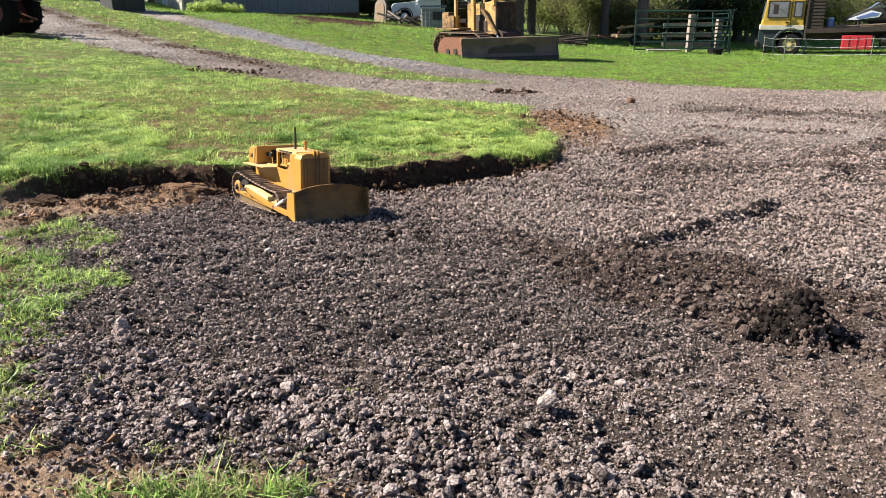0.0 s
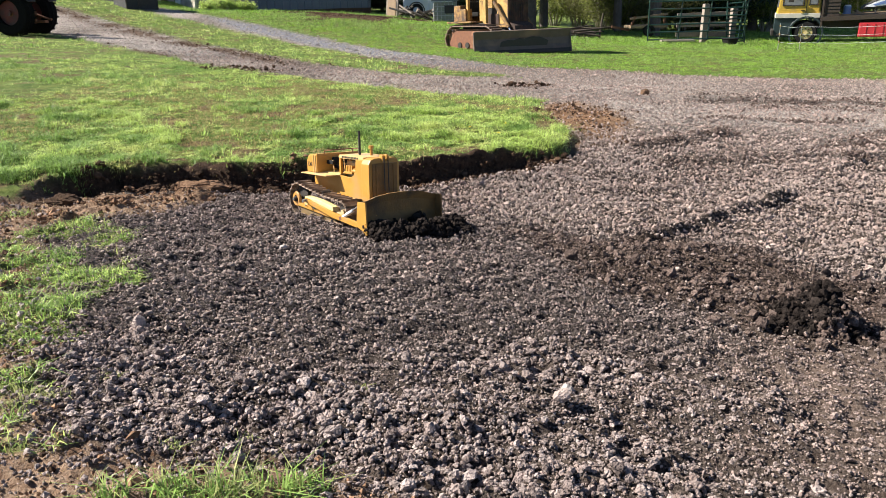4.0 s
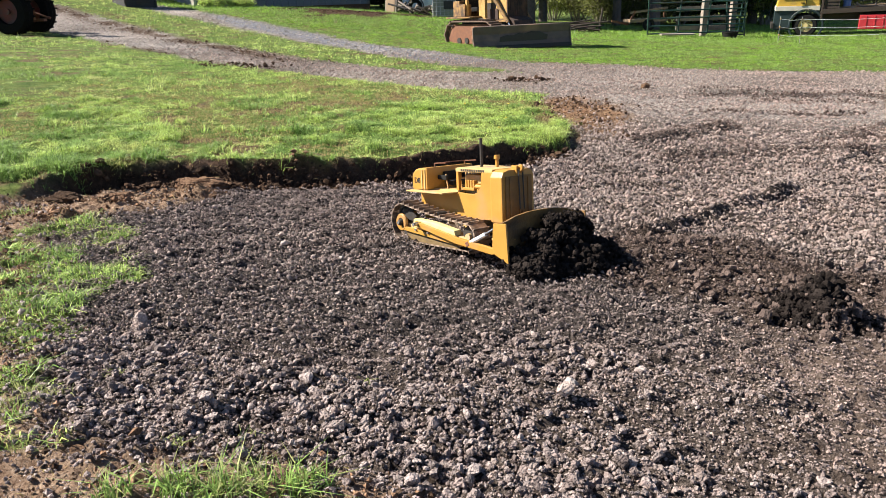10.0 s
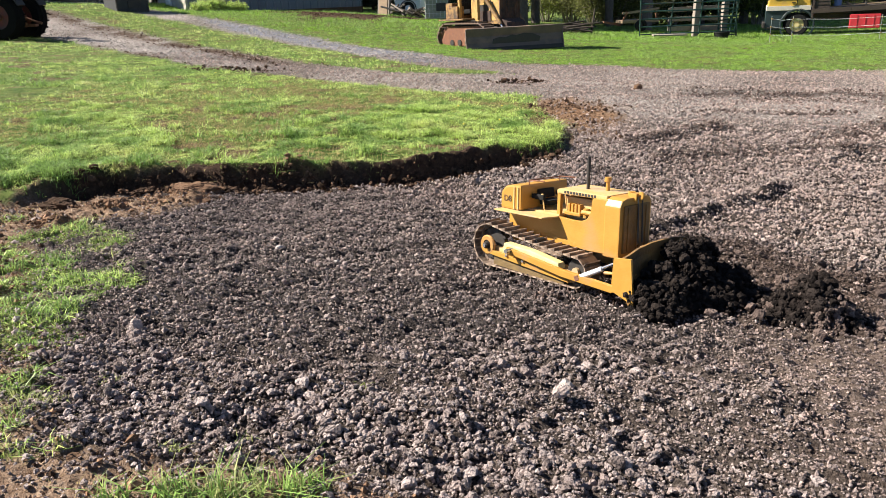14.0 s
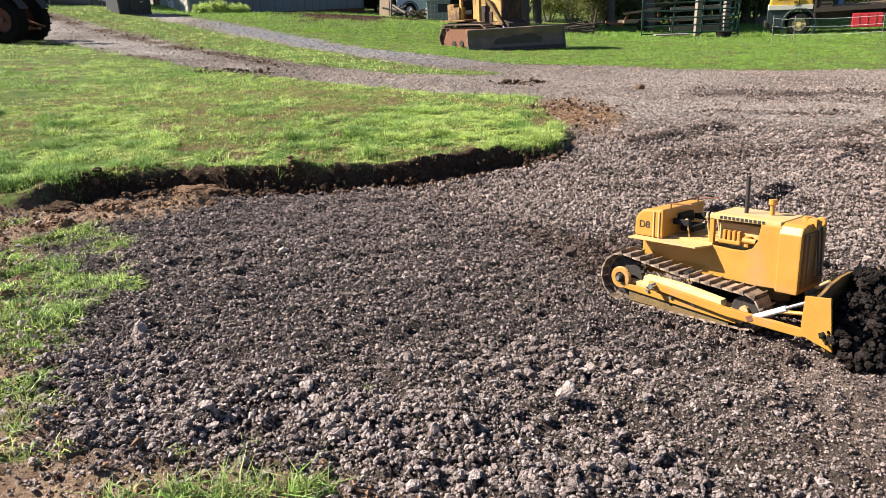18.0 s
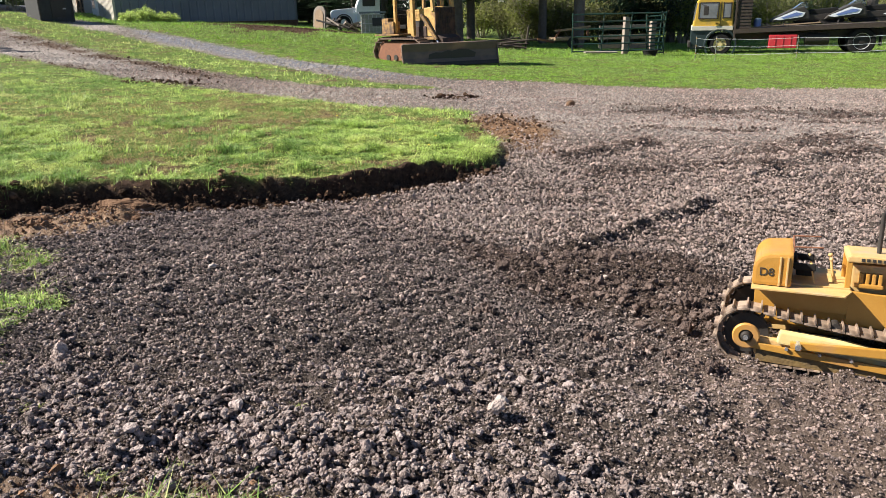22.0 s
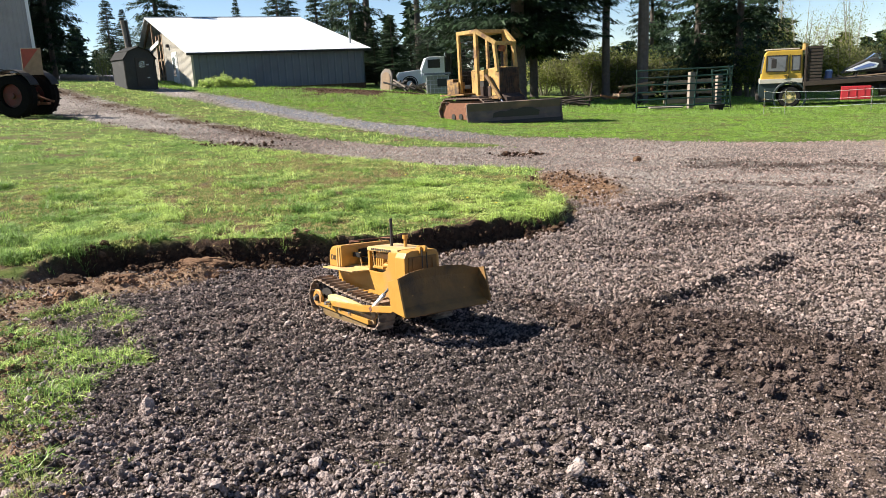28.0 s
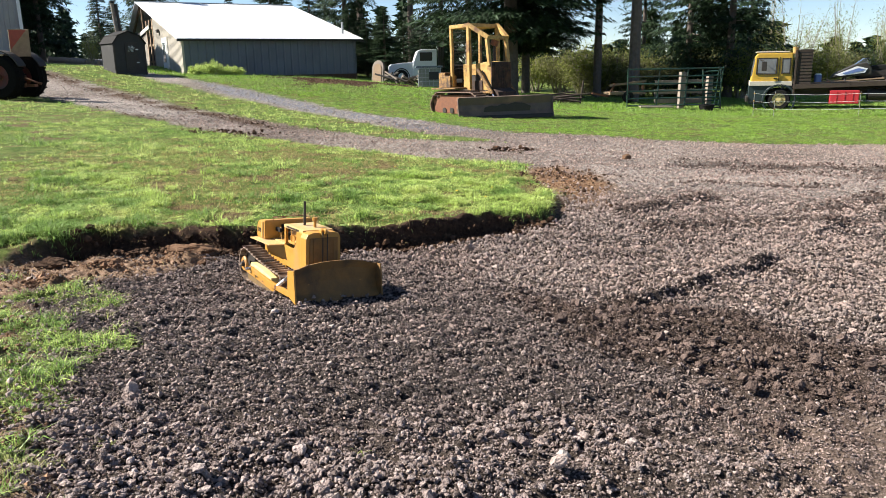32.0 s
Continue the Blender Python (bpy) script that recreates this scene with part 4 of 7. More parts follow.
bx, by = scatter(1500, -3.3, 1.5, 6.2, 8.9, lambda x, y: np.exp(-((inside(BANK, x, y) - 0.03) / 0.05)**2) * smooth(0.1, 0.02, bare_lip(x, y)) * smooth(-0.1, 0.25, fbm(x * 3, y * 3, 58)))
blades("bank_fringe", bx, by, np.full(len(bx), 0.075), 0.005, M["grass"], "longer grass hanging over the cut bank", per=4, lean=1.3)
bx, by = scatter(1500, -3.2, 1.5, 6.2, 8.9, lambda x, y: np.exp(-((inside(BANK, x, y) - 0.02) / 0.05)**2) * 0.6)
blades("root_fringe", bx, by, np.full(len(bx), 0.05), 0.004, M["grass_dry"], "dry roots and fibres along the top of the cut", per=4, lean=1.6)
lawn("strip_grass", 34000, -24, 2, 16, 44, lambda x, y: smooth(0.0, 0.3, inside(STRIP, x, y)) * (0.4 + 0.6 * thick(x, y)) * (1 - verge(x, y)) * (x > -0.66 * y), 0.035, 0.10, 0.02, "rough grass between the two wheel tracks", 4, 0.04, 1.1)
lawn("meadow_grass", 60000, -11, 24, 17.6, 31, lambda x, y: smooth(0.0, 0.4, inside(MEADOW, x, y)) * (0.55 + 0.45 * thick(x, y)) * (np.abs(x) < 0.75 * y), 0.022, 0.068, 0.013, "lush green grass beyond the gravel", 5, 0.035, 1.6, "grass_meadow")
lawn("far_meadow", 52000, -16, 30, 30, 47, lambda x, y: smooth(0.0, 0.5, inside(MEADOW, x, y)) * (1 - verge(x, y)) * (np.abs(x) < 0.75 * y), 0.04, 0.13, 0.022, "long green grass round the parked machines", 3, 0.07, 1.2, "grass_meadow")
bx, by = scatter(17000, -4.2, -1.2, 1.9, 6.0, patch_grass)
deep = RNG.uniform(0, 1, len(bx)) < 0.5
blades("patch_grass", bx[deep], by[deep], 0.045 * tall_here(bx[deep], by[deep]) + 0.014, 0.0045, M["grass_deep"], "patches of green turf in the bare soil margin", per=5, lean=1.3)
blades("patch_grass", bx[~deep], by[~deep], 0.04 * tall_here(bx[~deep], by[~deep]) + 0.012, 0.0045, M["grass"], "yellow-green turf in the bare soil margin", per=5, lean=1.4)
bx, by = scatter(3600, -3.8, 0.2, 1.4, 6.2, lambda x, y: cover(x, y)[3] * 0.35)
blades("margin_dry_grass", bx, by, np.full(len(bx), 0.03), 0.0035, M["grass_dry"], "sparse dry grass on the bare margin", per=3, lean=1.2)


def dandelions(n):
    x, y = scatter(n * 4, -9, 1.2, 7.2, 19, lambda x, y: turf_ok(x, y) * 0.3)
    k = np.arange(10) * 2 * math.pi / 10
    disc = np.concatenate([[(0, 0, 0.008)], np.stack([np.cos(k) * 0.017, np.sin(k) * 0.017, np.zeros(10)], -1)])
    V = disc[None] + np.stack([x, y, ground_z(x, y) + 0.07], -1)[:, None]
    f = np.array([(0, 1 + i, 1 + (i + 1) % 10) for i in range(10)])
    tris = (f[None] + (np.arange(len(x)) * 11)[:, None, None]).reshape(-1, 3)
    return tagged(tri_mesh("dandelions", V.reshape(-1, 3), tris, M["flower"]), "few yellow dandelion heads in the turf", "flower", kind="stuff")


dandelions(60)


def tuft(x, y, n, h, r, wide, green, label):
    """A clump of long grass of its own."""
    bx, by = x + RNG.normal(0, r, n), y + RNG.normal(0, r * 0.5, n)
    ob = blades("grass_tuft", bx, by, np.full(n, h), wide, M[green], label, lean=1.0, per=4, spread=0.012)
    ob["category"] = "grass tuft"
    return ob


for x, y, n, h, r in ((-0.90, 1.74, 10, 0.08, 0.03), (-0.72, 1.78, 18, 0.085, 0.05), (-0.60, 1.77, 22, 0.10, 0.06), (-0.47, 1.80, 22, 0.095, 0.06), (-0.37, 1.82, 12, 0.07, 0.05)):
    tuft(x, y, n, h, r, 0.0048, "grass_deep", "green clump of long grass at the edge of the gravel")
    tuft(x, y + 0.01, n // 2, h * 1.1, r, 0.0042, "grass_pale", "pale stalks in a clump of long grass")
for x, y, n, h, r in ((-1.47, 2.39, 24, 0.05, 0.05), (-1.49, 2.29, 22, 0.045, 0.05), (-0.86, 2.06, 10, 0.03, 0.025), (-1.26, 2.58, 8, 0.03, 0.02), (-0.30, 2.54, 5, 0.025, 0.012), (-0.66, 2.12, 5, 0.03, 0.03)):
    tuft(x, y, n, h, r, 0.004, "grass_pale", "pale green clump of grass among the gravel")


# ---- buildings ----
def gz(x, y):
    return float(ground_z(x, y, False))


def ribbed(bm, length, height_at, step, depth, y=0.0):
    """A ribbed metal sheet along x from 0 to length, from z = 0 up to height_at(x), facing -y."""
    xs, k = [], 0
    while k * step < length:
        x = k * step
        for dx_, d_ in ((0, 0), (step * 0.72, 0), (step * 0.78, depth), (step * 0.94, depth)):
            if x + dx_ <= length:
                xs.append((x + dx_, d_))
        k += 1
    xs.append((length, 0))
    cols = [(bm.verts.new((x, y - d_, 0)), bm.verts.new((x, y - d_, height_at(x))), bm.verts.new((x, y + 0.05, 0)), bm.verts.new((x, y + 0.05, height_at(x)))) for x, d_ in xs]
    for p_, q_ in zip(cols, cols[1:]):
        bm.faces.new((p_[0], q_[0], q_[1], p_[1]))
        bm.faces.new((p_[2], p_[3], q_[3], q_[2]))
        bm.faces.new((p_[1], q_[1], q_[3], p_[3]))
    return bm


# the barn: its long wall runs along local x, the gable stands at local x = 0
BARN_L, BARN_RIDGE, BARN_BACK, EAVE, RIDGE, BACK = 9.75, 11.6, 15.6, 1.95, 4.6, 2.9
barn = thing("barn", pose(-12.64, 40.0, 1.25, 0, 0, 29), "low barn, grey ribbed metal walls, white metal roof, unfinished gable", "barn")
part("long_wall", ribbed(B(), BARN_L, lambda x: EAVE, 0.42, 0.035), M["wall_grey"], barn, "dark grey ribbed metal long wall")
# gable: a finished sheet with a door, then an open framed bay
bm = ribbed(B(), 8.2, lambda x: EAVE + (RIDGE - EAVE) * x / BARN_RIDGE - 0.06, 0.3, 0.02)
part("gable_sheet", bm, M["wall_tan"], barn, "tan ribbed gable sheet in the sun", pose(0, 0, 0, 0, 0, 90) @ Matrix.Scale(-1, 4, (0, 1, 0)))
bm = ribbed(B(), 5.0, lambda x: 2.75 - 0.12 * x, 0.3, 0.02)
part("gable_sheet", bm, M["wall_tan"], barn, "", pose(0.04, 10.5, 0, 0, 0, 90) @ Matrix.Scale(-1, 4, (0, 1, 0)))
for y in (8.3, 9.3, 10.4):
    part("stud", box(B(), (0.02, y, 1.7), (0.09, 0.2, 3.4), bevel=0.01), M["wood"], barn)
for z in (0.9, 1.9, 2.9):
    part("girt", box(B(), (0.06, 9.35, z), (0.06, 2.2, 0.12), bevel=0.01), M["wood"], barn)
part("gable_fascia", box(B(), (-0.06, 12.2, 2.72), (0.06, 6.2, 0.22), (-5, 0, 0), bevel=0.01), M["trim_white"], barn)
part("truss_chord", box(B(), (-0.02, 13.6, 3.72), (0.1, 4.4, 0.22), (-23, 0, 0), bevel=0.01), M["wood"], barn)
part("truss_chord", box(B(), (-0.02, 10.6, 4.2), (0.1, 3.0, 0.2), (13, 0, 0), bevel=0.01), M["wood"], barn)
part("truss_web", box(B(), (0.0, 11.6, 3.65), (0.09, 0.14, 1.7), bevel=0.01), M["wood"], barn)
part("inner_wall", box(B(), (0.9, 11.6, 1.35), (0.05, 7.6, 2.6)), M["shed"], barn)
part("back_wall", box(B(), (BARN_L / 2, BARN_BACK, BACK / 2), (BARN_L, 0.1, BACK)), M["wall_grey"], barn)
part("far_gable", prism(B(), [(0, 0), (0, EAVE), (BARN_RIDGE, RIDGE), (BARN_BACK, BACK), (BARN_BACK, 0)], BARN_L - 0.1, BARN_L, axis="x"), M["wall_grey"], barn)
part("footing", box(B(), (BARN_L / 2, 0.1, -0.3), (BARN_L, 0.25, 0.6)), M["soil_brown"], barn)
roof = part("roof", prism(B(), [(-0.35, EAVE - 0.07), (BARN_RIDGE, RIDGE - 0.01), (BARN_RIDGE, RIDGE + 0.03), (-0.35, EAVE - 0.03)], -0.35, BARN_L + 0.35, axis="x"), M["roof"], barn, "white ribbed metal roof glaring in the sun")
for k in range(24):
    x0 = -0.35 + k * (BARN_L + 0.7) / 24
    part("roof_sheet", prism(B(), [(-0.36, EAVE - 0.025), (BARN_RIDGE, RIDGE + 0.035), (BARN_RIDGE, RIDGE + 0.055), (-0.36, EAVE - 0.005)], x0, x0 + 0.4, axis="x"), M["roof"], roof)
part("roof_back", prism(B(), [(BARN_RIDGE, RIDGE), (BARN_BACK + 0.3, BACK), (BARN_BACK + 0.3, BACK + 0.05), (BARN_RIDGE, RIDGE + 0.05)], -0.35, BARN_L + 0.35, axis="x"), M["roof"], barn)
part("ridge_cap", box(B(), (BARN_L / 2, BARN_RIDGE, RIDGE + 0.06), (BARN_L + 0.7, 0.3, 0.05), bevel=0.01), M["galv"], roof)
part("eave_trim", box(B(), (BARN_L / 2, -0.37, EAVE - 0.09), (BARN_L + 0.7, 0.05, 0.12), bevel=0.01), M["shed"], roof)
part("vent_pipe", rod(B(), (BARN_L - 0.3, 1.2, EAVE + 0.2), (BARN_L - 0.3, 1.2, EAVE + 1.0), 0.07), M["galv"], roof)
part("corner_trim", box(B(), (-0.03, -0.03, EAVE / 2), (0.12, 0.12, EAVE), bevel=0.01), M["wall_tan"], barn)
door = part("door", box(B(), (-0.06, 4.7, 1.05), (0.06, 1.25, 2.05), bevel=0.01), M["trim_white"], barn, "white half-glazed door")
part("door_glass", box(B(), (-0.095, 4.7, 1.35), (0.02, 0.75, 1.1), bevel=0.004), M["glass"], door)
part("door_frame", box(B(), (-0.03, 4.7, 1.07), (0.06, 1.5, 2.2), bevel=0.01), M["trim_white"], barn)
part("wall_lamp", box(B(), (-0.1, 6.2, 2.6), (0.15, 0.35, 0.18), bevel=0.03), M["shed"], barn)

# garden shed with a gambrel roof
shed = thing("garden_shed", pose(-14.15, 36.0, 1.5, 0, 0, 43) @ Matrix.Diagonal((0.78, 0.78, 0.97, 1)), "small dark grey garden shed with a gambrel roof", "shed")
gam = [(-0.95, -0.2), (-0.95, 1.38), (-0.62, 1.72), (0, 1.92), (0.62, 1.72), (0.95, 1.38), (0.95, -0.2)]
part("body", prism(B(), gam, -0.9, 0.9), M["shed"], shed)
bm = B()
for p_, q_ in zip(gam[1:-1], gam[2:-1]):
    a_, b_ = Vector((p_[0], 0, p_[1])), Vector((q_[0], 0, q_[1]))
    out_ = Vector((-(b_ - a_).z, 0, (b_ - a_).x)).normalized() * 0.04
    ext = (b_ - a_).normalized() * 0.05
    prism(bm, [((a_ - ext).x, (a_ - ext).z), ((b_ + ext).x, (b_ + ext).z), ((b_ + ext + out_).x, (b_ + ext + out_).z), ((a_ - ext + out_).x, (a_ - ext + out_).z)], -1.02, 1.02)
part("roof", bm, M["black"], shed, "black shingled gambrel roof")
d_ = part("door", box(B(), (0.1, -0.92, 0.78), (0.75, 0.05, 1.3), bevel=0.01), M["dark_steel"], shed)
part("door_window", box(B(), (0.1, -0.955, 1.12), (0.35, 0.02, 0.3), bevel=0.005), M["glass"], d_)
part("hinge", box(B(), (0.42, -0.955, 1.1), (0.16, 0.02, 0.04)), M["galv"], d_)
part("hinge", box(B(), (0.42, -0.955, 0.5), (0.16, 0.02, 0.04)), M["galv"], d_)
for x in (-0.88, 0.88):
    part("corner_trim", box(B(), (x, -0.92, 0.66), (0.1, 0.04, 1.32), bevel=0.005), M["dark_steel"], shed)
stove = thing("flue_pipe", pose(-14.85, 37.6, gz(-14.85, 37.6)), "tall weathered double flue pipe beside the shed", "flue pipe")
part("pipe", rod(B(), (0, 0, 0), (-0.22, 0, 3.1), 0.085, seg=16), M["wood_grey"], stove)
part("pipe", rod(B(), (0.17, 0, 0), (-0.05, 0, 3.05), 0.07, seg=12), M["dark_steel"], stove)
part("cap", rod(B(), (-0.22, 0, 3.1), (-0.225, 0, 3.2), 0.11, seg=16), M["dark_steel"], stove)

# tall metal building at the edge of the yard
tall = thing("metal_building", pose(-26.6, 39.4, 1.3, 0, 0, 31), "tall grey ribbed metal farm building", "building")
part("wall", ribbed(B(), 5.5, lambda x: 7.5, 0.25, 0.03), M["wall_pale"], tall)
part("side_wall", box(B(), (5.45, 6, 3.75), (0.1, 12, 7.5)), M["wall_pale"], tall)
part("corner_trim", box(B(), (5.46, -0.02, 3.75), (0.16, 0.12, 7.5), bevel=0.01), M["trim_white"], tall)
part("roof", prism(B(), [(-0.3, 7.45), (6, 9.0), (12.3, 7.45), (12.3, 7.55), (6, 9.1), (-0.3, 7.55)], -0.3, 5.8, axis="x"), M["roof"], tall)

# orange farm stand corner with a black tub
stand = thing("orange_shed", pose(14.1, 18.5, gz(14.2, 18.6), 0, 0, -36), "orange-red painted timber shed at the edge of the drive", "shed")
part("wall", box(B(), (1.6, 1.5, 1.0), (3.2, 3.0, 1.95), bevel=0.01), M["orange"], stand)
for k in range(10):
    part("board", box(B(), (0.16 + 0.32 * k, -0.012, 1.0), (0.30, 0.03, 1.93), bevel=0.006), M["orange"], stand)
part("upper_wall", box(B(), (1.6, 1.5, 2.6), (3.3, 3.1, 1.3), bevel=0.02), M["wood"], stand, "dark brown timber upper wall")
part("roof", prism(B(), [(-0.5, 3.2), (3.6, 3.9), (3.6, 4.0), (-0.5, 3.3)], -0.3, 3.5, axis="x"), M["rust"], stand)
tub = thing("stock_tub", pose(14.05, 18.1, gz(14.05, 18.1) + 0.13), "round black rubber stock tub on a pallet", "tub")
part("rim", ring(B(), (0, 0, 0), 0.44, 0.36, 0.06, seg=24, crown=0.01), M["black"], tub, m=pose(0, 0, 0.42, 90, 0, 0))
part("body", rod(B(), (0, 0, 0), (0, 0, 0.41), 0.36, 0.42, seg=26), M["black"], tub)
pal = thing("pallet", pose(14.15, 18.05, gz(14.15, 18.05)), "weathered wooden pallet under the tub", "pallet")
for k in range(6):
    part("slat", box(B(), (0, -0.5 + k * 0.2, 0.115), (1.2, 0.14, 0.02)), M["wood"], pal)
for x in (-0.55, 0, 0.55):
    part("runner", box(B(), (x, 0, 0.05), (0.09, 1.15, 0.1)), M["wood"], pal)
bd = thing("board_scrap", pose(13.3, 17.9, gz(13.3, 17.9) + 0.02, 0, 2, 12), "dark weathered board lying by the pallet", "board")
part("plank", box(B(), (0, 0, 0.015), (1.3, 0.18, 0.03), bevel=0.005), M["wood_grey"], bd)
part("plank", box(B(), (0.1, 0.2, 0.02), (0.9, 0.16, 0.03), (0, 0, 14), bevel=0.005), M["wood_grey"], bd)


# ---- the full-size crawler standing in the grass ----
big = thing("crawler_tractor", pose(1.66, 26.2, gz(1.66, 26.2) - 0.03, 0, -1.5, -52) @ Matrix.Scale(0.99, 4), "weathered yellow crawler with roll cage and wide dark blade", "bulldozer")
for s in (-1, 1):
    yc = s * 0.78
    bm = prism(B(), [(-1.25, 0.25), (-1.05, 0.08), (0.95, 0.08), (1.2, 0.28), (1.15, 0.55), (0.9, 0.72), (-0.9, 0.74), (-1.2, 0.55)], yc - 0.12, yc + 0.12, bevel=0.03)
    tf = part("track_frame", bm, M["rust"], big, "rusty track frame")
    loop = [(-1.3, 0.42), (-1.12, 0.72), (-0.9, 0.83), (0.9, 0.8), (1.15, 0.66), (1.28, 0.4), (1.12, 0.13), (0.95, 0.02), (-1.0, 0.02), (-1.2, 0.16)]
    pts = []
    for (x0, z0), (x1, z1) in zip(loop, loop[1:] + loop[:1]):
        k_ = max(1, round(math.hypot(x1 - x0, z1 - z0) / 0.17))
        pts += [((x0 + (x1 - x0) * (i + 0.5) / k_, z0 + (z1 - z0) * (i + 0.5) / k_), math.degrees(math.atan2(z1 - z0, x1 - x0))) for i in range(k_)]
    for (x, z), a_ in pts:
        bm = box(B(), (0, 0, 0), (0.16, 0.46, 0.03))
        box(bm, (0.05, 0, 0.035), (0.02, 0.46, 0.05))
        part("track_shoe", bm, M["blade_old"], tf, m=pose(x, yc, z, 0, -a_, 0))
    for x in (-1.0, 0.98):
        part("track_wheel", ring(B(), (x, yc, 0.42), 0.30, 0.06, 0.12, seg=20, crown=0.02), M["dark_steel"], tf)
    for x in (-0.6, -0.2, 0.2, 0.6):
        part("roller", rod(B(), (x, yc - 0.15, 0.2), (x, yc + 0.15, 0.2), 0.1, seg=12), M["dark_steel"], tf)
    part("push_beam", box(B(), (0.75, s * 1.06, 0.42), (1.1, 0.12, 0.16), (0, 4, 0), bevel=0.02), M["rust"], big)
    part("fender", box(B(), (-0.5, s * 0.78, 0.95), (1.3, 0.5, 0.05), bevel=0.01), M["cat_rusty"], big)
part("belly", box(B(), (0.1, 0, 0.65), (2.2, 0.9, 0.5), bevel=0.03), M["dark_steel"], big)
hoodb = part("hood", prism(B(), [(0.15, 0.8), (0.15, 1.70), (1.22, 1.80), (1.32, 1.76), (1.32, 0.75)], -0.45, 0.45, bevel=0.03), M["cat_yellow"], big)
part("grille", box(B(), (1.335, 0, 1.26), (0.04, 0.9, 1.02), bevel=0.01), M["scorched"], hoodb, "dark radiator grille")
for s in (-1, 1):
    part("side_opening", box(B(), (0.55, s * 0.452, 1.15), (0.5, 0.02, 0.45)), M["dark_steel"], hoodb)
    part("lift_cylinder", rod(B(), (0.75, s * 0.52, 1.55), (1.45, s * 0.52, 0.75), 0.06, seg=10), M["cat_rusty"], big)
    part("cylinder_rod", rod(B(), (1.2, s * 0.52, 1.03), (1.55, s * 0.52, 0.63), 0.03, seg=8), M["chrome"], big)
    part("hose", rod(B(), (0.95, s * 0.5, 1.5), (1.35, s * 0.45, 0.95), 0.02, seg=6), M["black"], big)
part("cowl", box(B(), (0.08, 0, 1.35), (0.25, 0.95, 0.8), bevel=0.03), M["cat_yellow"], big)
part("seat", box(B(), (-0.6, 0, 1.2), (0.5, 0.55, 0.14), bevel=0.04), M["black"], big)
part("seat_back", box(B(), (-0.86, 0, 1.5), (0.12, 0.55, 0.55), bevel=0.04), M["black"], big)
part("side_box", box(B(), (-0.6, 0.62, 1.2), (0.6, 0.3, 0.45), bevel=0.02), M["cat_rusty"], big)
part("side_box", box(B(), (-0.7, -0.62, 1.18), (0.55, 0.3, 0.4), bevel=0.02), M["cat_rusty"], big)
part("rear_tank", box(B(), (-1.15, 0, 1.2), (0.35, 1.1, 0.6), bevel=0.04), M["cat_rusty"], big)
for y, x in ((-0.25, -0.1), (0.0, -0.12), (0.2, -0.1)):
    part("lever", rod(B(), (x, y, 1.0), (x - 0.1, y, 1.6), 0.02, seg=8), M["dark_steel"], big)
for k in range(9):
    y0 = -0.4 + 0.1 * k
    part("grille_bar", box(B(), (1.36, y0, 1.3), (0.02, 0.03, 0.86), bevel=0.004), M["scorched"], hoodb)
for s in (-1, 1):
    part("hood_ledge", box(B(), (0.75, s * 0.47, 0.80), (1.1, 0.08, 0.08), bevel=0.01), M["cat_rusty"], hoodb)
    part("engine_block", box(B(), (0.62, s * 0.455, 1.02), (0.6, 0.05, 0.34), bevel=0.02), M["scorched"], hoodb, "oily engine showing under the hood")
part("guard_plate", prism(B(), [(1.3, 0.35), (1.75, 0.35), (1.62, 0.8), (1.3, 0.95)], -0.42, 0.42, bevel=0.02), M["scorched"], big, "dark guard plate below the radiator")
# roll cage
part("cage_roof", box(B(), (0.03, 0, 2.98), (0.9, 1.3, 0.05), bevel=0.01), M["cat_yellow"], big)
for s in (-1, 1):
    y = s * 0.66
    part("cage_post", box(B(), (-0.42, y, 2.0), (0.10, 0.09, 2.0), bevel=0.01), M["cat_yellow"], big)
    part("cage_post", box(B(), (0.48, y, 1.95), (0.13, 0.11, 2.1), bevel=0.01), M["cat_yellow"], big)
    part("cage_beam", box(B(), (0.03, y, 3.0), (1.0, 0.11, 0.12), bevel=0.01), M["cat_yellow"], big)
    part("cage_sweep", box(B(), (0.84, s * 0.545, 2.79), (0.92, 0.13, 0.13), (0, 31, -s * 18), bevel=0.01), M["cat_yellow"], big)
    part("cage_post", box(B(), (1.19, s * 0.43, 2.13), (0.11, 0.11, 0.95), (0, -7, 0), bevel=0.01), M["cat_yellow"], big)
    # wire screens
    bm = B()
    for k in range(9):
        rod(bm, (-0.38 + k * 0.1, y, 1.55), (-0.38 + k * 0.1, y, 2.92), 0.003, seg=4)
    for k in range(12):
        rod(bm, (-0.38, y, 1.6 + k * 0.11), (0.42, y, 1.6 + k * 0.11), 0.003, seg=4)
    scr = part("wire_screen", bm, M["dark_steel"], big, "welded wire side screen")
    scr["kind"] = "stuff"
bm = B()
for k in range(15):
    rod(bm, (-0.4, -0.63 + k * 0.09, 1.4), (-0.4, -0.63 + k * 0.09, 2.92), 0.003, seg=4)
for k in range(13):
    rod(bm, (-0.4, -0.63, 1.5 + k * 0.11), (-0.4, 0.63, 1.5 + k * 0.11), 0.003, seg=4)
part("wire_screen", bm, M["dark_steel"], big, "welded wire rear screen")["kind"] = "stuff"
for x, z, w_ in ((-0.42, 3.0, 1.28), (0.48, 3.0, 1.28), (1.13, 2.57, 0.84)):
    part("cross_beam", box(B(), (x, 0, z), (0.12, w_, 0.12), bevel=0.01), M["cat_yellow"], big)
bm = rod(B(), (0.80, 0.22, 1.6), (0.80, 0.22, 2.35), 0.045, seg=10)
stk = part("exhaust_stack", bm, M["dark_steel"], big)
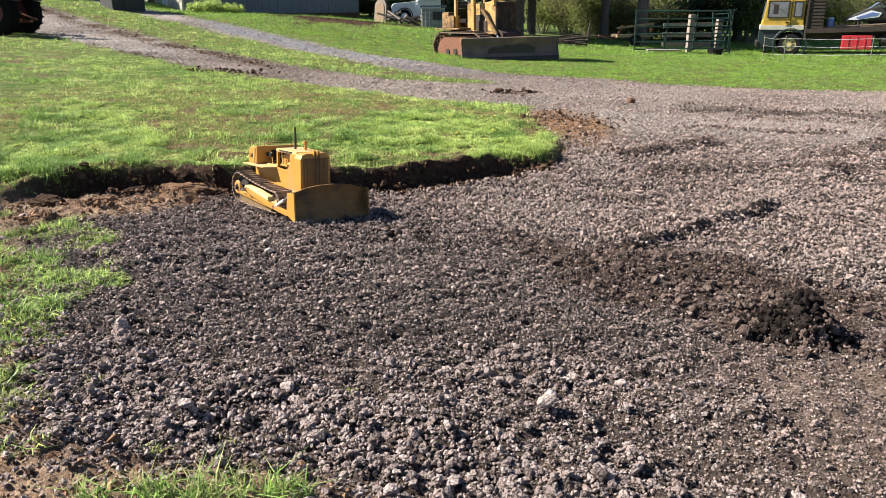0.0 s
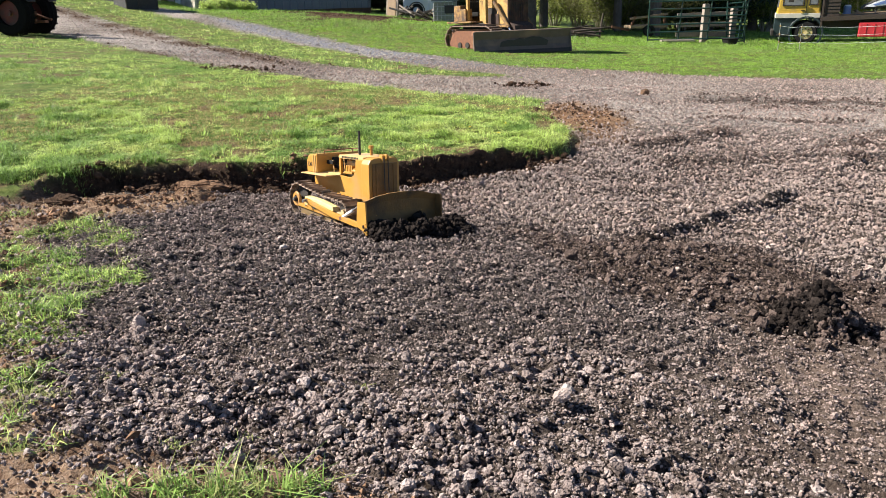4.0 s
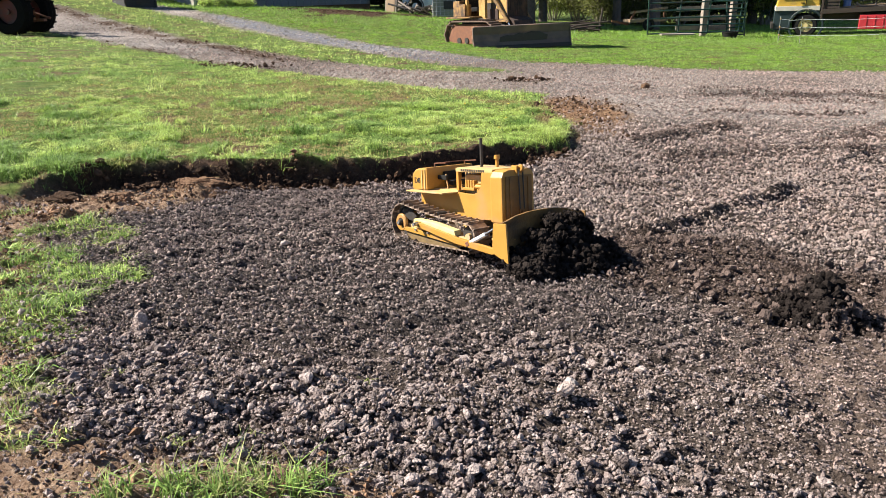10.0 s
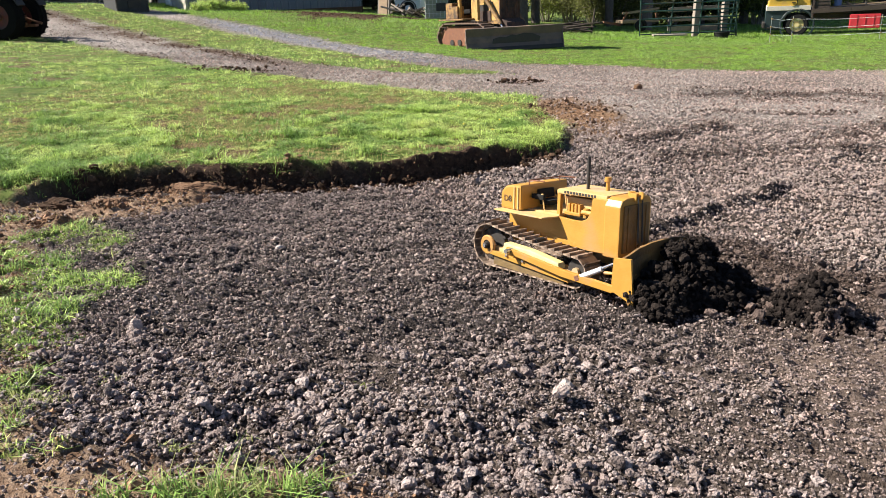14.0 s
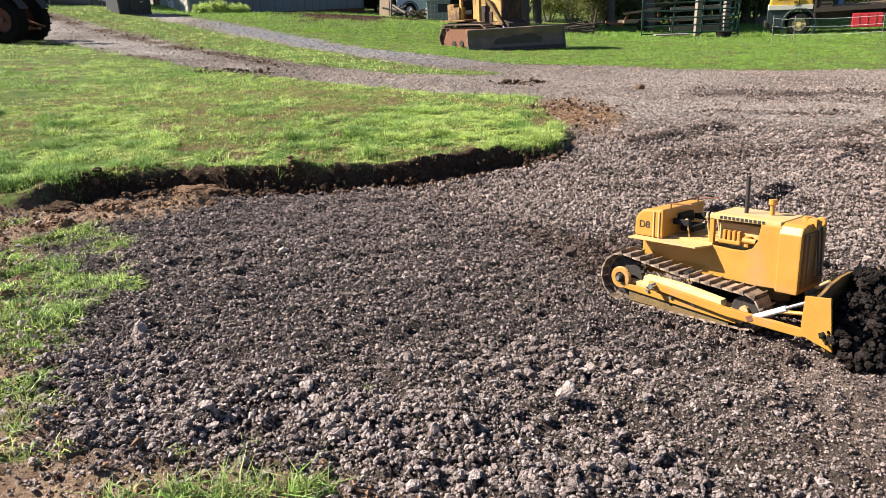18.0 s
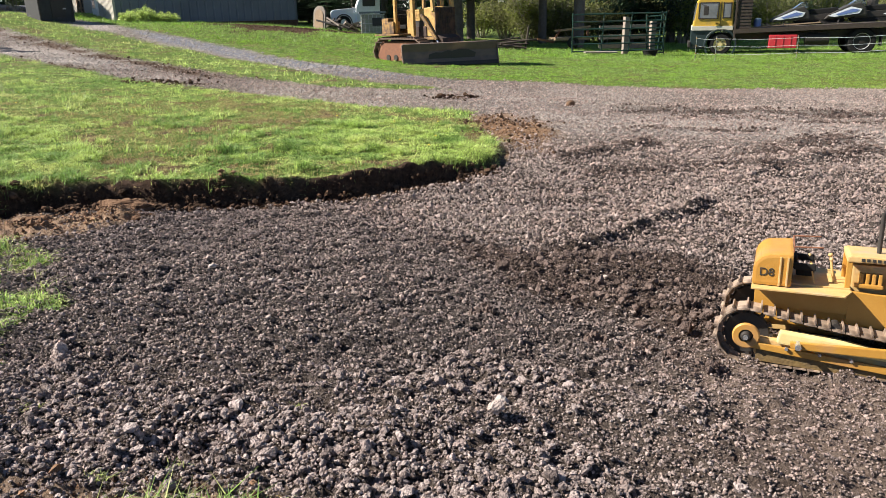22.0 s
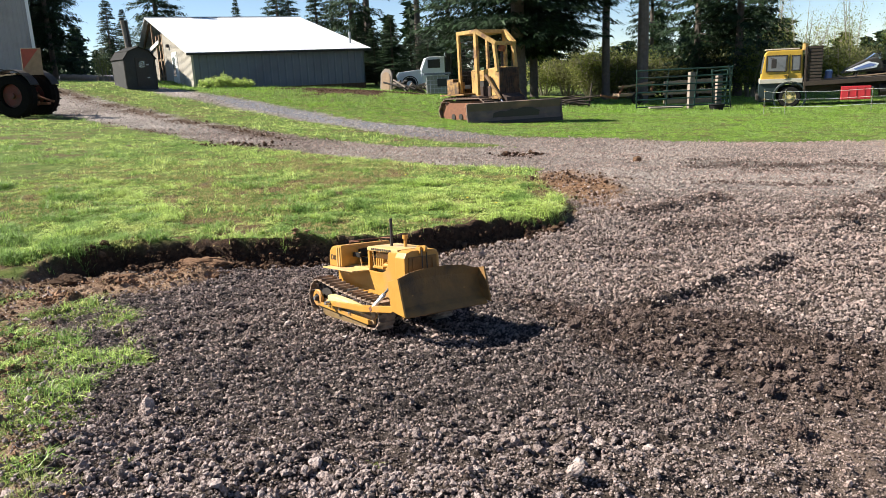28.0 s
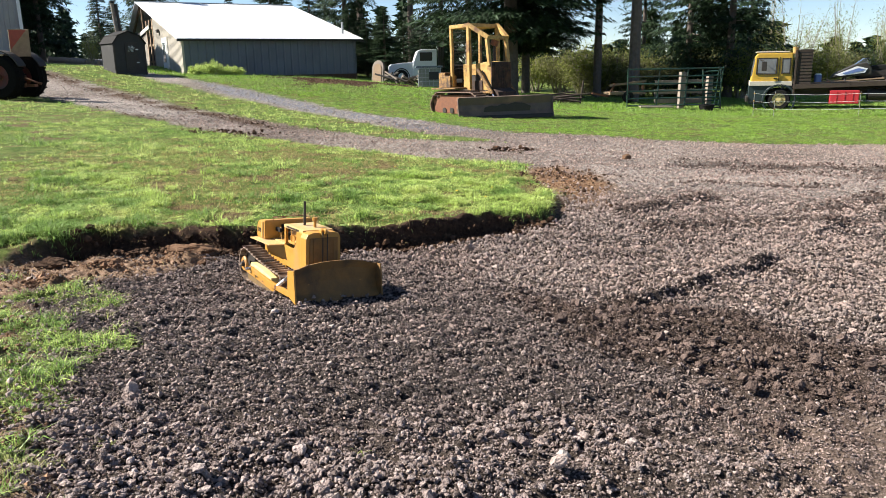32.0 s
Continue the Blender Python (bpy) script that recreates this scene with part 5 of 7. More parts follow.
part("stack_cap", rod(B(), (0.78, 0.2, 2.33), (0.82, 0.26, 2.5), 0.13, seg=14), M["rust"], stk, "rusty round can upturned over the stack")
# blade
bm = prism(B(), [(2.0, 0.0), (1.86, 0.25), (1.82, 0.45), (1.88, 0.70), (1.82, 0.72), (1.74, 0.45), (1.78, 0.22), (1.94, 0.0)], -1.58, 1.58, bevel=0.006)
blb = part("blade", bm, M["blade_old"], big, "wide dark rust-brown blade with a black worn patch", pose(1.85, -0.30, -0.05, 0, 1.5, -30) @ pose(-1.85, 0, 0))
part("cutting_edge", box(B(), (1.99, 0, 0.05), (0.03, 3.2, 0.13), (0, -25, 0), bevel=0.005), M["dark_steel"], blb)
for s in (-1, 1):
    part("end_bit", prism(B(), [(2.04, 0.0), (1.8, 0.18), (1.78, 0.68), (1.86, 0.68), (1.9, 0.3)], s * 1.58, s * 1.61), M["blade_old"], blb)
wp = [(-0.75, 0.22), (-0.72, 0.36), (-0.5, 0.42), (-0.3, 0.40), (-0.1, 0.47), (0.05, 0.44), (0.3, 0.5), (0.6, 0.47), (0.85, 0.36), (0.8, 0.2), (0.4, 0.16), (0.2, 0.2), (-0.2, 0.15), (-0.5, 0.17)]
bm = B()
prism(bm, [(y_, z_) for y_, z_ in wp], 1.865, 1.88, axis="x")
part("worn_patch", bm, M["ink"], blb, "black oily worn patch on the blade")


# ---- flatbed lorry with its load ----
def tyre(parent, x, y, z, r, w, rim, rim_label="", deep=0.5):
    t_ = part("tyre", ring(B(), (x, y, z), r, r * 0.6, w, seg=30, crown=w * 0.2), M["black"], parent)
    bm = ring(B(), (x, y, z), r * 0.62, r * 0.2, w * deep, seg=24, crown=0.02)
    rod(bm, (x, y - w * 0.42, z), (x, y + w * 0.42, z), r * 0.2, seg=14)
    part("rim", bm, rim, t_, rim_label)
    for k in range(8):
        a_ = k * math.pi / 4
        part("wheel_nut", rod(B(), (x + r * 0.36 * math.cos(a_), y - w * deep * 0.62, z + r * 0.36 * math.sin(a_)), (x + r * 0.36 * math.cos(a_), y - w * deep * 0.4, z + r * 0.36 * math.sin(a_)), r * 0.05, seg=6), M["dark_steel"], t_)
    return t_


LZ = -0.73
lorry = thing("flatbed_lorry", pose(16.6, 35.3, LZ, 0, 0, -22), "old cab-over flatbed lorry, faded yellow and dark green cab", "lorry")
cab = part("cab", prism(B(), [(-1.30, 1.22), (-1.26, 1.5), (-1.13, 2.5), (-1.02, 2.64), (0.46, 2.64), (0.50, 1.22)], 0.0, 2.1, bevel=0.05), M["cab_yellow"], lorry, "faded yellow upper cab")
low = [(-1.34, 0.3), (-1.34, 1.14), (0.50, 1.14), (0.62, 0.66)] + [(0.66 * math.cos(t), 0.5 + 0.62 * math.sin(t)) for t in np.linspace(0.25, math.pi - 0.1, 9)] + [(-0.72, 0.3)]
part("cab_lower", prism(B(), low, -0.02, 2.1), M["teal"], lorry, "dark green lower cab")
part("cab_band", box(B(), (-0.41, 1.0, 1.25), (1.84, 2.16, 0.2), bevel=0.01), M["cream_white"], cab, "dirty white band round the cab")
part("side_window", box(B(), (-0.62, -0.012, 2.05), (0.78, 0.03, 0.68), (0, 2, 0), bevel=0.01), M["pane"], cab, "pale reflecting door window")
part("side_window", box(B(), (0.20, -0.012, 2.05), (0.30, 0.03, 0.62), bevel=0.01), M["pane"], cab)
part("windscreen", box(B(), (-1.215, 1.0, 2.0), (0.03, 1.8, 0.8), (0, 7, 0), bevel=0.01), M["pane"], cab)
for z, x, s_ in ((2.41, -0.60, 0.86), (1.69, -0.64, 0.86), (2.38, 0.20, 0.38), (1.72, 0.20, 0.38)):
    part("window_frame", box(B(), (x, -0.02, z), (s_, 0.03, 0.045), bevel=0.006), M["dark_steel"], cab)
for x in (-1.06, -0.19, 0.03, 0.37):
    part("window_frame", box(B(), (x, -0.02, 2.05), (0.045, 0.03, 0.74), bevel=0.006), M["dark_steel"], cab)
part("roof_rack", box(B(), (-0.4, 1.0, 2.70), (1.45, 1.7, 0.05), bevel=0.01), M["cream_white"], cab)
part("door_seam", box(B(), (-0.08, -0.006, 1.8), (0.025, 0.02, 1.3)), M["dark_steel"], cab)
part("door_handle", box(B(), (-0.22, -0.03, 1.48), (0.16, 0.04, 0.04), bevel=0.01), M["dark_steel"], cab)
part("mirror", box(B(), (-0.75, -0.22, 2.05), (0.22, 0.06, 0.42), bevel=0.02), M["dark_steel"], cab)
part("mirror_arm", rod(B(), (-0.95, -0.02, 2.35), (-0.75, -0.22, 2.28), 0.015, seg=6), M["dark_steel"], cab)
part("wheel_arch", ring(B(), (0, -0.04, 0.5), 0.74, 0.66, 0.08, seg=30, crown=0.015), M["teal"], lorry, "dark green wheel arch lip")
part("bumper", box(B(), (-1.4, 1.0, 0.5), (0.12, 2.2, 0.25), bevel=0.03), M["dark_steel"], lorry)
part("step_board", box(B(), (-0.95, -0.05, 0.4), (0.55, 0.1, 0.06), bevel=0.01), M["dark_steel"], lorry)
part("head_board", box(B(), (0.98, 1.0, 1.9), (0.6, 2.2, 1.75), bevel=0.02), M["dark_steel"], lorry, "dark slatted headboard crate behind the cab")
for k in range(12):
    part("headboard_slat", box(B(), (0.98, -0.115, 1.12 + k * 0.145), (0.62, 0.03, 0.09), bevel=0.004), M["old_timber"], lorry)
part("stake", box(B(), (0.60, -0.14, 1.75), (0.08, 0.06, 2.0), bevel=0.005), M["old_timber"], lorry)
part("air_cleaner", rod(B(), (0.55, 0.1, 2.6), (0.55, 0.1, 2.9), 0.12, seg=14), M["cat_yellow"], lorry)
deck = part("deck", box(B(), (4.9, 1.0, 1.25), (8.7, 2.4, 0.14), (0, -2, 0), bevel=0.01), M["old_timber"], lorry, "weathered plank deck")
for k in range(11):
    part("deck_edge_board", box(B(), (0.95 + k * 0.79, -0.215, 1.11 + k * 0.0276), (0.78, 0.03, 0.2), (0, -2, 0), bevel=0.005), M["old_timber"], deck)
for y in (0.55, 1.45):
    part("chassis_rail", box(B(), (4.2, y, 0.92), (9.2, 0.12, 0.3), (0, -1.5, 0), bevel=0.01), M["dark_steel"], lorry)
for x in (1.5, 2.5, 3.7, 4.8, 6.0, 7.2, 8.4):
    part("cross_bearer", box(B(), (x, 1.0, 1.06 + 0.03 * x), (0.12, 2.3, 0.12)), M["dark_steel"], lorry)
tyre(lorry, 0.0, 0.1, 0.5, 0.5, 0.28, M["cream"], "pale yellow front wheel rim")
tyre(lorry, 0.0, 1.95, 0.5, 0.5, 0.28, M["cream"])
for y in (0.05, 0.37, 1.66, 1.98):
    t_ = tyre(lorry, 6.06, y, 0.6, 0.6, 0.28, M["dark_steel"], "dark rear wheel disc", 0.2)
    part("rim_ring", ring(B(), (6.06, y - 0.06, 0.6), 0.385, 0.345, 0.08, seg=28, crown=0.01), M["trim_white"], t_, "white rim ring")
tb = part("tool_box", box(B(), (2.73, -0.02, 0.62), (1.2, 0.45, 0.6), bevel=0.03), M["red_box"], lorry, "bright red steel tool box")
for x in (2.4, 2.73, 3.06):
    part("box_rib", box(B(), (x, -0.25, 0.62), (0.03, 0.02, 0.54)), M["red_box"], tb)
part("fuel_tank", rod(B(), (3.7, 0.1, 0.7), (4.7, 0.1, 0.7), 0.26, seg=18), M["dark_steel"], lorry)
part("mud_flap", box(B(), (6.85, 0.1, 0.7), (0.03, 0.5, 0.6)), M["black"], lorry)
part("prop_leg", box(B(), (7.26, 0.0, 0.6), (0.12, 0.12, 1.2)), M["old_timber"], lorry)
part("prop_leg", box(B(), (7.55, 0.0, 0.6), (0.12, 0.12, 1.2)), M["old_timber"], lorry)


def snowmobile(m, label):
    s_ = thing("snowmobile", m, label, "snowmobile", "snowmobiles on the deck")
    part("cowl", prism(B(), [(-1.35, 0.22), (-1.2, 0.38), (-0.45, 0.72), (-0.05, 0.78), (0.15, 0.55), (0.2, 0.25)], -0.42, 0.42, bevel=0.06), M["ink"], s_)
    part("side_panel", prism(B(), [(-1.25, 0.33), (-0.4, 0.64), (0.0, 0.52), (-0.1, 0.36), (-1.0, 0.28)], -0.445, -0.425, bevel=0.004), M["white"], s_, "white side panel with blue stripes")
    part("stripe", prism(B(), [(-0.95, 0.38), (-0.35, 0.56), (-0.1, 0.5), (-0.2, 0.43), (-0.85, 0.33)], -0.455, -0.44), M["blue"], s_)
    part("windshield", prism(B(), [(-0.46, 0.70), (-0.1, 0.95), (0.06, 0.93), (0.15, 0.70)], -0.3, 0.3, bevel=0.02), M["glass"], s_)
    part("seat", prism(B(), [(0.15, 0.45), (0.2, 0.62), (1.2, 0.66), (1.35, 0.55), (1.3, 0.4)], -0.2, 0.2, bevel=0.04), M["black"], s_)
    part("tunnel", box(B(), (0.6, 0, 0.3), (1.7, 0.42, 0.26), bevel=0.03), M["dark_steel"], s_)
    part("track_belt", prism(B(), [(-0.3, 0.05), (-0.4, 0.2), (1.5, 0.25), (1.6, 0.12), (1.5, 0.02), (-0.2, 0.02)], -0.2, 0.2, bevel=0.02), M["black"], s_)
    for y in (-0.42, 0.42):
        part("ski", prism(B(), [(-1.55, 0.16), (-1.35, 0.03), (-0.35, 0.02), (-0.35, 0.05), (-1.3, 0.07), (-1.5, 0.2)], y - 0.06, y + 0.06), M["dark_steel"], s_)
        part("ski_leg", rod(B(), (-0.85, y, 0.05), (-0.75, y * 0.7, 0.35), 0.03, seg=8), M["dark_steel"], s_)
    part("handlebar", rod(B(), (-0.02, -0.35, 0.92), (-0.02, 0.35, 0.92), 0.025, seg=8), M["black"], s_)
    return s_


ON_DECK = pose(16.6, 35.3, LZ, 0, 0, -22)
snowmobile(ON_DECK @ pose(3.62, 0.55, 1.32, 0, -3, 0) @ Matrix.Scale(1.08, 4), "dark snowmobile with white and blue cowl on the flatbed")
snowmobile(ON_DECK @ pose(5.95, 0.55, 1.42, 0, -3, 0) @ Matrix.Scale(1.12, 4), "dark snowmobile with white cowl behind another on the flatbed")
snowmobile(ON_DECK @ pose(8.1, 0.75, 1.5, 0, -3, 0) @ Matrix.Scale(1.0, 4), "dark snowmobile at the tail of the flatbed")
junk = thing("deck_lumber", ON_DECK @ pose(1.5, 0.8, 1.24, 0, -2.5, 0), "old boards lying on the flatbed deck", "lumber")
for k in range(5):
    part("board", box(B(), (1.2 + 0.2 * k, -0.6 + 0.28 * k, 0.05 + 0.02 * (k % 2)), (3.2 - 0.4 * k, 0.2, 0.05), (0, -1.5, 1.5 * k - 3)), M["wood"], junk)
drum = thing("blue_can", ON_DECK @ pose(1.62, 0.4, 1.26), "small pale blue can behind the headboard", "can")
part("can_body", rod(B(), (0, 0, 0), (0, 0, 0.36), 0.16, seg=16), M["blue"], drum)
part("can_lid", rod(B(), (0, 0, 0.36), (0, 0, 0.42), 0.15, 0.1, seg=16), M["white"], drum)

# ---- gate panel, posts and wire fence ----
gate = thing("gate_panel", pose(9.05, 34.0, gz(9.05, 34) - 0.05, 6, 0, 2), "dark green tubular farm gate leaning on posts", "gate")
for k in range(6):
    z = 0.12 + 1.62 * k / 5
    part("rail", rod(B(), (0, 0, z), (4.25, 0, z), 0.032, seg=8), M["green"], gate)
for x in (0.0, 1.35, 2.65, 4.05, 4.25):
    part("upright", rod(B(), (x, 0, 0.05), (x + (0.04 if x else -0.06), 0, 1.8), 0.03, seg=8), M["green"], gate)
gate2 = thing("gate_panel", pose(12.7, 34.4, gz(12.7, 34.4) - 0.05, 4, -4, -12), "second dark green tubular panel behind the first", "gate")
for k in range(6):
    part("rail", rod(B(), (0, 0, 0.1 + 0.33 * k), (0.75, 0, 0.1 + 0.33 * k), 0.03, seg=8), M["green"], gate2)
for x in (0.0, 0.75):
    part("upright", rod(B(), (x, 0, 0), (x, 0, 1.85), 0.035, seg=8), M["green"], gate2)
for x, y, h in ((11.65, 34.5, 1.75), (12.95, 34.6, 1.65)):
    pst = thing("fence_post", pose(x, y, gz(x, y) - 0.1, 0, 1.5, 10), "stout weathered grey wooden gate post", "post", "gate posts")
    part("timber", box(B(), (0, 0, h / 2), (0.24, 0.24, h), bevel=0.02), M["wood_grey"], pst)
for k in range(3):
    rb = thing("rail_board", pose(11.6, 34.75, gz(11.6, 34.7) + 0.35 + 0.42 * k, 0, 1 - k, 2), "weathered board nailed behind the gate", "board", "boards behind the gate")
    part("plank", box(B(), (0.2, 0, 0), (2.6, 0.05, 0.2), bevel=0.006), M["wood_grey"], rb)
tubs = thing("feed_tub", pose(12.55, 33.6, gz(12.55, 33.6)), "low black feed tub in the grass before the gate", "tub")
part("tub_body", rod(B(), (0, 0, 0), (0, 0, 0.24), 0.28, 0.34, seg=20), M["black"], tubs)
part("tub_rim", ring(B(), (0, 0, 0), 0.36, 0.31, 0.04, seg=20, crown=0.01), M["black"], tubs, m=pose(0, 0, 0.24, 90, 0, 0))
FX = (13.2, 14.05, 17.55, 21.6, 25.5)
for x in FX:
    fp = thing("wire_post", pose(x, 30.2, gz(x, 30.2) - 0.05, 0, 0, 0), "thin white fence post carrying wires", "post", "wire fence posts")
    part("stake", rod(B(), (0, 0, 0), (0, 0, 1.05), 0.010, seg=8), M["galv"], fp)
    for z in (0.35, 0.65, 0.95):
        part("insulator", box(B(), (0, -0.02, z), (0.05, 0.05, 0.04), bevel=0.006), M["cat_yellow"], fp)
wires = thing("fence_wire", pose(0, 0, 0), "three slack pale fence wires", "wire")
for z in (0.35, 0.65, 0.95):
    bm = B()
    for x0, x1 in zip(FX, FX[1:]):
        m_ = (x0 + x1) / 2
        rod(bm, (x0, 30.17, gz(x0, 30.2) + z - 0.05), (m_, 30.17, (gz(x0, 30.2) + gz(x1, 30.2)) / 2 + z - 0.1), 0.008, seg=5)
        rod(bm, (m_, 30.17, (gz(x0, 30.2) + gz(x1, 30.2)) / 2 + z - 0.1), (x1, 30.17, gz(x1, 30.2) + z - 0.05), 0.008, seg=5)
    part("wire", bm, M["trim_white"], wires)

# ---- farm tractor, seen from behind ----
trac = thing("farm_tractor", pose(-14.58, 27.05, gz(-14.58, 27.05) - 0.02, 0, 0, 172) @ Matrix.Scale(0.92, 4), "old red farm tractor with a slow-vehicle sign at its back", "tractor")
for s in (-1, 1):
    y = s * 0.66
    t_ = part("rear_tyre", ring(B(), (0, y, 0.84), 0.84, 0.45, 0.48, seg=34, crown=0.09), M["old_tyre"], trac)
    bm = B()
    for k in range(20):
        a_ = 2 * math.pi * k / 20
        for q_ in (-1, 1):
            box(bm, (0.825 * math.cos(a_ + 0.08 * q_), y + q_ * 0.1, 0.84 + 0.825 * math.sin(a_ + 0.08 * q_)), (0.05, 0.19, 0.05), (0, -math.degrees(a_), 25 * q_))
    part("tread_lugs", bm, M["old_tyre"], t_)
    bm = ring(B(), (0, y, 0.84), 0.46, 0.10, 0.16, seg=26, crown=0.03)
    part("rim", bm, M["red"], t_, "dull red wheel rim")
    part("hub", rod(B(), (0, y - 0.2, 0.84), (0, y + 0.2, 0.84), 0.11, seg=14), M["red"], t_)
    arc = [(0.95 * math.cos(t), 0.86 + 0.95 * math.sin(t)) for t in np.linspace(0.5, 2.75, 12)]
    part("fender", prism(B(), arc + [(x_ * 0.96, 0.80 + (z_ - 0.80) * 0.96) for x_, z_ in arc[::-1]], y * 0.93 - 0.22, y * 0.93 + 0.22), M["dark_steel"], trac)
    part("front_tyre", ring(B(), (2.0, s * 0.75, 0.42), 0.42, 0.25, 0.22, seg=26, crown=0.05), M["old_tyre"], trac)
    part("front_rim", ring(B(), (2.0, s * 0.75, 0.42), 0.26, 0.06, 0.1, seg=20, crown=0.02), M["red"], trac)
part("axle", rod(B(), (0, -0.75, 0.84), (0, 0.75, 0.84), 0.13, seg=14), M["rust"], trac)
part("gearbox", box(B(), (0.6, 0, 0.85), (1.3, 0.5, 0.55), bevel=0.05), M["rust"], trac)
part("bonnet", box(B(), (1.55, 0, 1.2), (1.3, 0.6, 0.6), bevel=0.08), M["red"], trac)
part("front_axle", rod(B(), (2.0, -0.75, 0.45), (2.0, 0.75, 0.45), 0.06, seg=10), M["rust"], trac)
part("seat", box(B(), (0.1, 0, 1.42), (0.5, 0.5, 0.12), bevel=0.04), M["cat_yellow"], trac)
part("deck_board", box(B(), (0.1, 0.5, 1.58), (0.9, 0.8, 0.06), (3, 4, 0), bevel=0.01), M["wood"], trac)
part("steering_wheel", ring(B(), (0, 0, 0), 0.2, 0.175, 0.03, seg=20, crown=0.006), M["black"], trac, m=pose(0.75, 0, 1.75, 60, 0, 90))
SIGN = pose(-0.46, 0.0, 2.08, 0, -6, -40)
part("sign_board", box(B(), (0, 0, 0), (0.04, 0.70, 1.0), bevel=0.018), M["wood"], trac, "scuffed brownish sign board", SIGN)
part("sign_triangle", prism(B(), [(0.33, 0.47), (0.33, -0.25), (-0.25, 0.47)], -0.032, -0.021, axis="x"), M["sign_red"], trac, "faded red slow-vehicle patch", SIGN)
part("drawbar", box(B(), (-0.6, 0, 0.5), (0.6, 0.2, 0.1), bevel=0.02), M["rust"], trac)
part("lift_arm", rod(B(), (-0.1, 0.4, 0.8), (-0.8, 0.45, 0.55), 0.05, seg=10), M["rust"], trac)
part("lift_arm", rod(B(), (-0.1, -0.4, 0.8), (-0.8, -0.45, 0.55), 0.05, seg=10), M["rust"], trac)

# ---- things along the far edge ----
wt = thing("white_lorry", pose(-2.3, 46.0, gz(-1, 46) - 0.05, 0, 0, 4), "old white long-nosed lorry behind a scrap heap", "lorry")
part("nose", prism(B(), [(0.0, 0.35), (0.0, 1.05), (0.12, 1.18), (1.5, 1.3), (1.5, 0.35)], 0, 1.7, bevel=0.05), M["white"], wt)
wc = part("cab", prism(B(), [(1.45, 0.35), (1.5, 1.3), (1.75, 1.95), (1.95, 2.02), (2.9, 2.02), (2.9, 0.35)], -0.1, 1.9, bevel=0.06), M["white"], wt)
part("cab_window", box(B(), (2.25, -0.115, 1.6), (0.75, 0.03, 0.5), bevel=0.02), M["ink"], wc, "dark side window")
part("wheel_arch", ring(B(), (0.75, -0.03, 0.45), 0.5, 0.44, 0.06, seg=22, crown=0.01), M["dark_steel"], wt)
part("tyre", ring(B(), (0.75, 0.12, 0.45), 0.45, 0.2, 0.25, seg=24, crown=0.05), M["black"], wt)
part("exhaust_stack", rod(B(), (3.05, 0.0, 0.6), (3.05, 0.0, 2.5), 0.09, seg=12), M["dark_steel"], wt)
part("exhaust_stack", rod(B(), (3.2, 0.3, 0.6), (3.2, 0.3, 2.3), 0.09, seg=12), M["dark_steel"], wt)
arch = thing("arched_panel", pose(-3.1, 42.2, gz(-2.7, 42), -8, 0, -35), "round-topped wooden panel leaning upright", "wood panel")
ap = [(0, 0), (0.78, 0)] + [(0.39 + 0.39 * math.cos(t), 0.82 + 0.39 * math.sin(t)) for t in np.linspace(0, math.pi, 14)]
part("outer_rim", prism(B(), ap, 0, 0.12, bevel=0.01), M["wood_grey"], arch, "pale worn rim")
part("inner_board", prism(B(), [(0.39 + (x - 0.39) * 0.74, 0.03 + z * 0.82) for x, z in ap], -0.03, 0.02, bevel=0.01), M["wood"], arch)
tote = thing("liquid_tote", pose(-0.5, 40.0, gz(0, 40), 0, 0, 3), "caged translucent liquid tote in the grass", "tote")
part("tank", box(B(), (0.62, 0.5, 0.55), (1.15, 0.95, 0.9), bevel=0.08), M["plastic"], tote)
part("tote_lid", box(B(), (0.62, 0.5, 1.08), (1.4, 1.2, 0.1), bevel=0.02), M["wall_grey"], tote)
part("plate", box(B(), (0.85, -0.02, 0.62), (0.5, 0.03, 0.4), bevel=0.005), M["shed"], tote)
for k in range(7):
    part("cage_bar", rod(B(), (0.03 + k * 0.197, -0.0, 0.05), (0.03 + k * 0.197, -0.0, 1.02), 0.014, seg=6), M["galv"], tote)
for k in range(5):
    part("cage_bar", rod(B(), (0.0, -0.01, 0.1 + k * 0.22), (1.25, -0.01, 0.1 + k * 0.22), 0.014, seg=6), M["galv"], tote)
part("pallet_base", box(B(), (0.62, 0.5, 0.05), (1.2, 1.0, 0.1)), M["wood_grey"], tote)
rs = random.Random(3)
for k in range(34):
    x, y = rs.uniform(-2.4, 0.3), rs.uniform(41.5, 43.2)
    sc = thing("scrap_timber", pose(x, y, gz(x, y) + rs.uniform(0.05, 0.5), rs.uniform(-25, 25), rs.uniform(-30, 30), rs.uniform(0, 360)), "broken dark timber on the scrap heap", "scrap timber", "scrap heap")
    part("stick", box(B(), (0, 0, 0), (rs.uniform(0.6, 1.5), 0.08, 0.08), bevel=0.01), M["wood_grey"] if k % 3 else M["dark_steel"], sc)
trl = thing("timber_trailer", pose(9.3, 38.2, gz(9.3, 38.2), 0, 0, 6), "small rusty orange-brown timber trailer frame", "trailer")
part("bed", box(B(), (0.9, 0.4, 0.5), (1.9, 1.0, 0.14), bevel=0.01), M["wood"], trl)
for x in (0.1, 0.9, 1.7):
    part("stanchion", box(B(), (x, 0, 0.75), (0.08, 0.08, 0.5), (0, 25 if x < 0.5 else 0, 0)), M["rust"], trl)
part("side_rail", box(B(), (0.9, 0, 0.98), (1.9, 0.06, 0.1), (0, -6, 0)), M["wood"], trl)
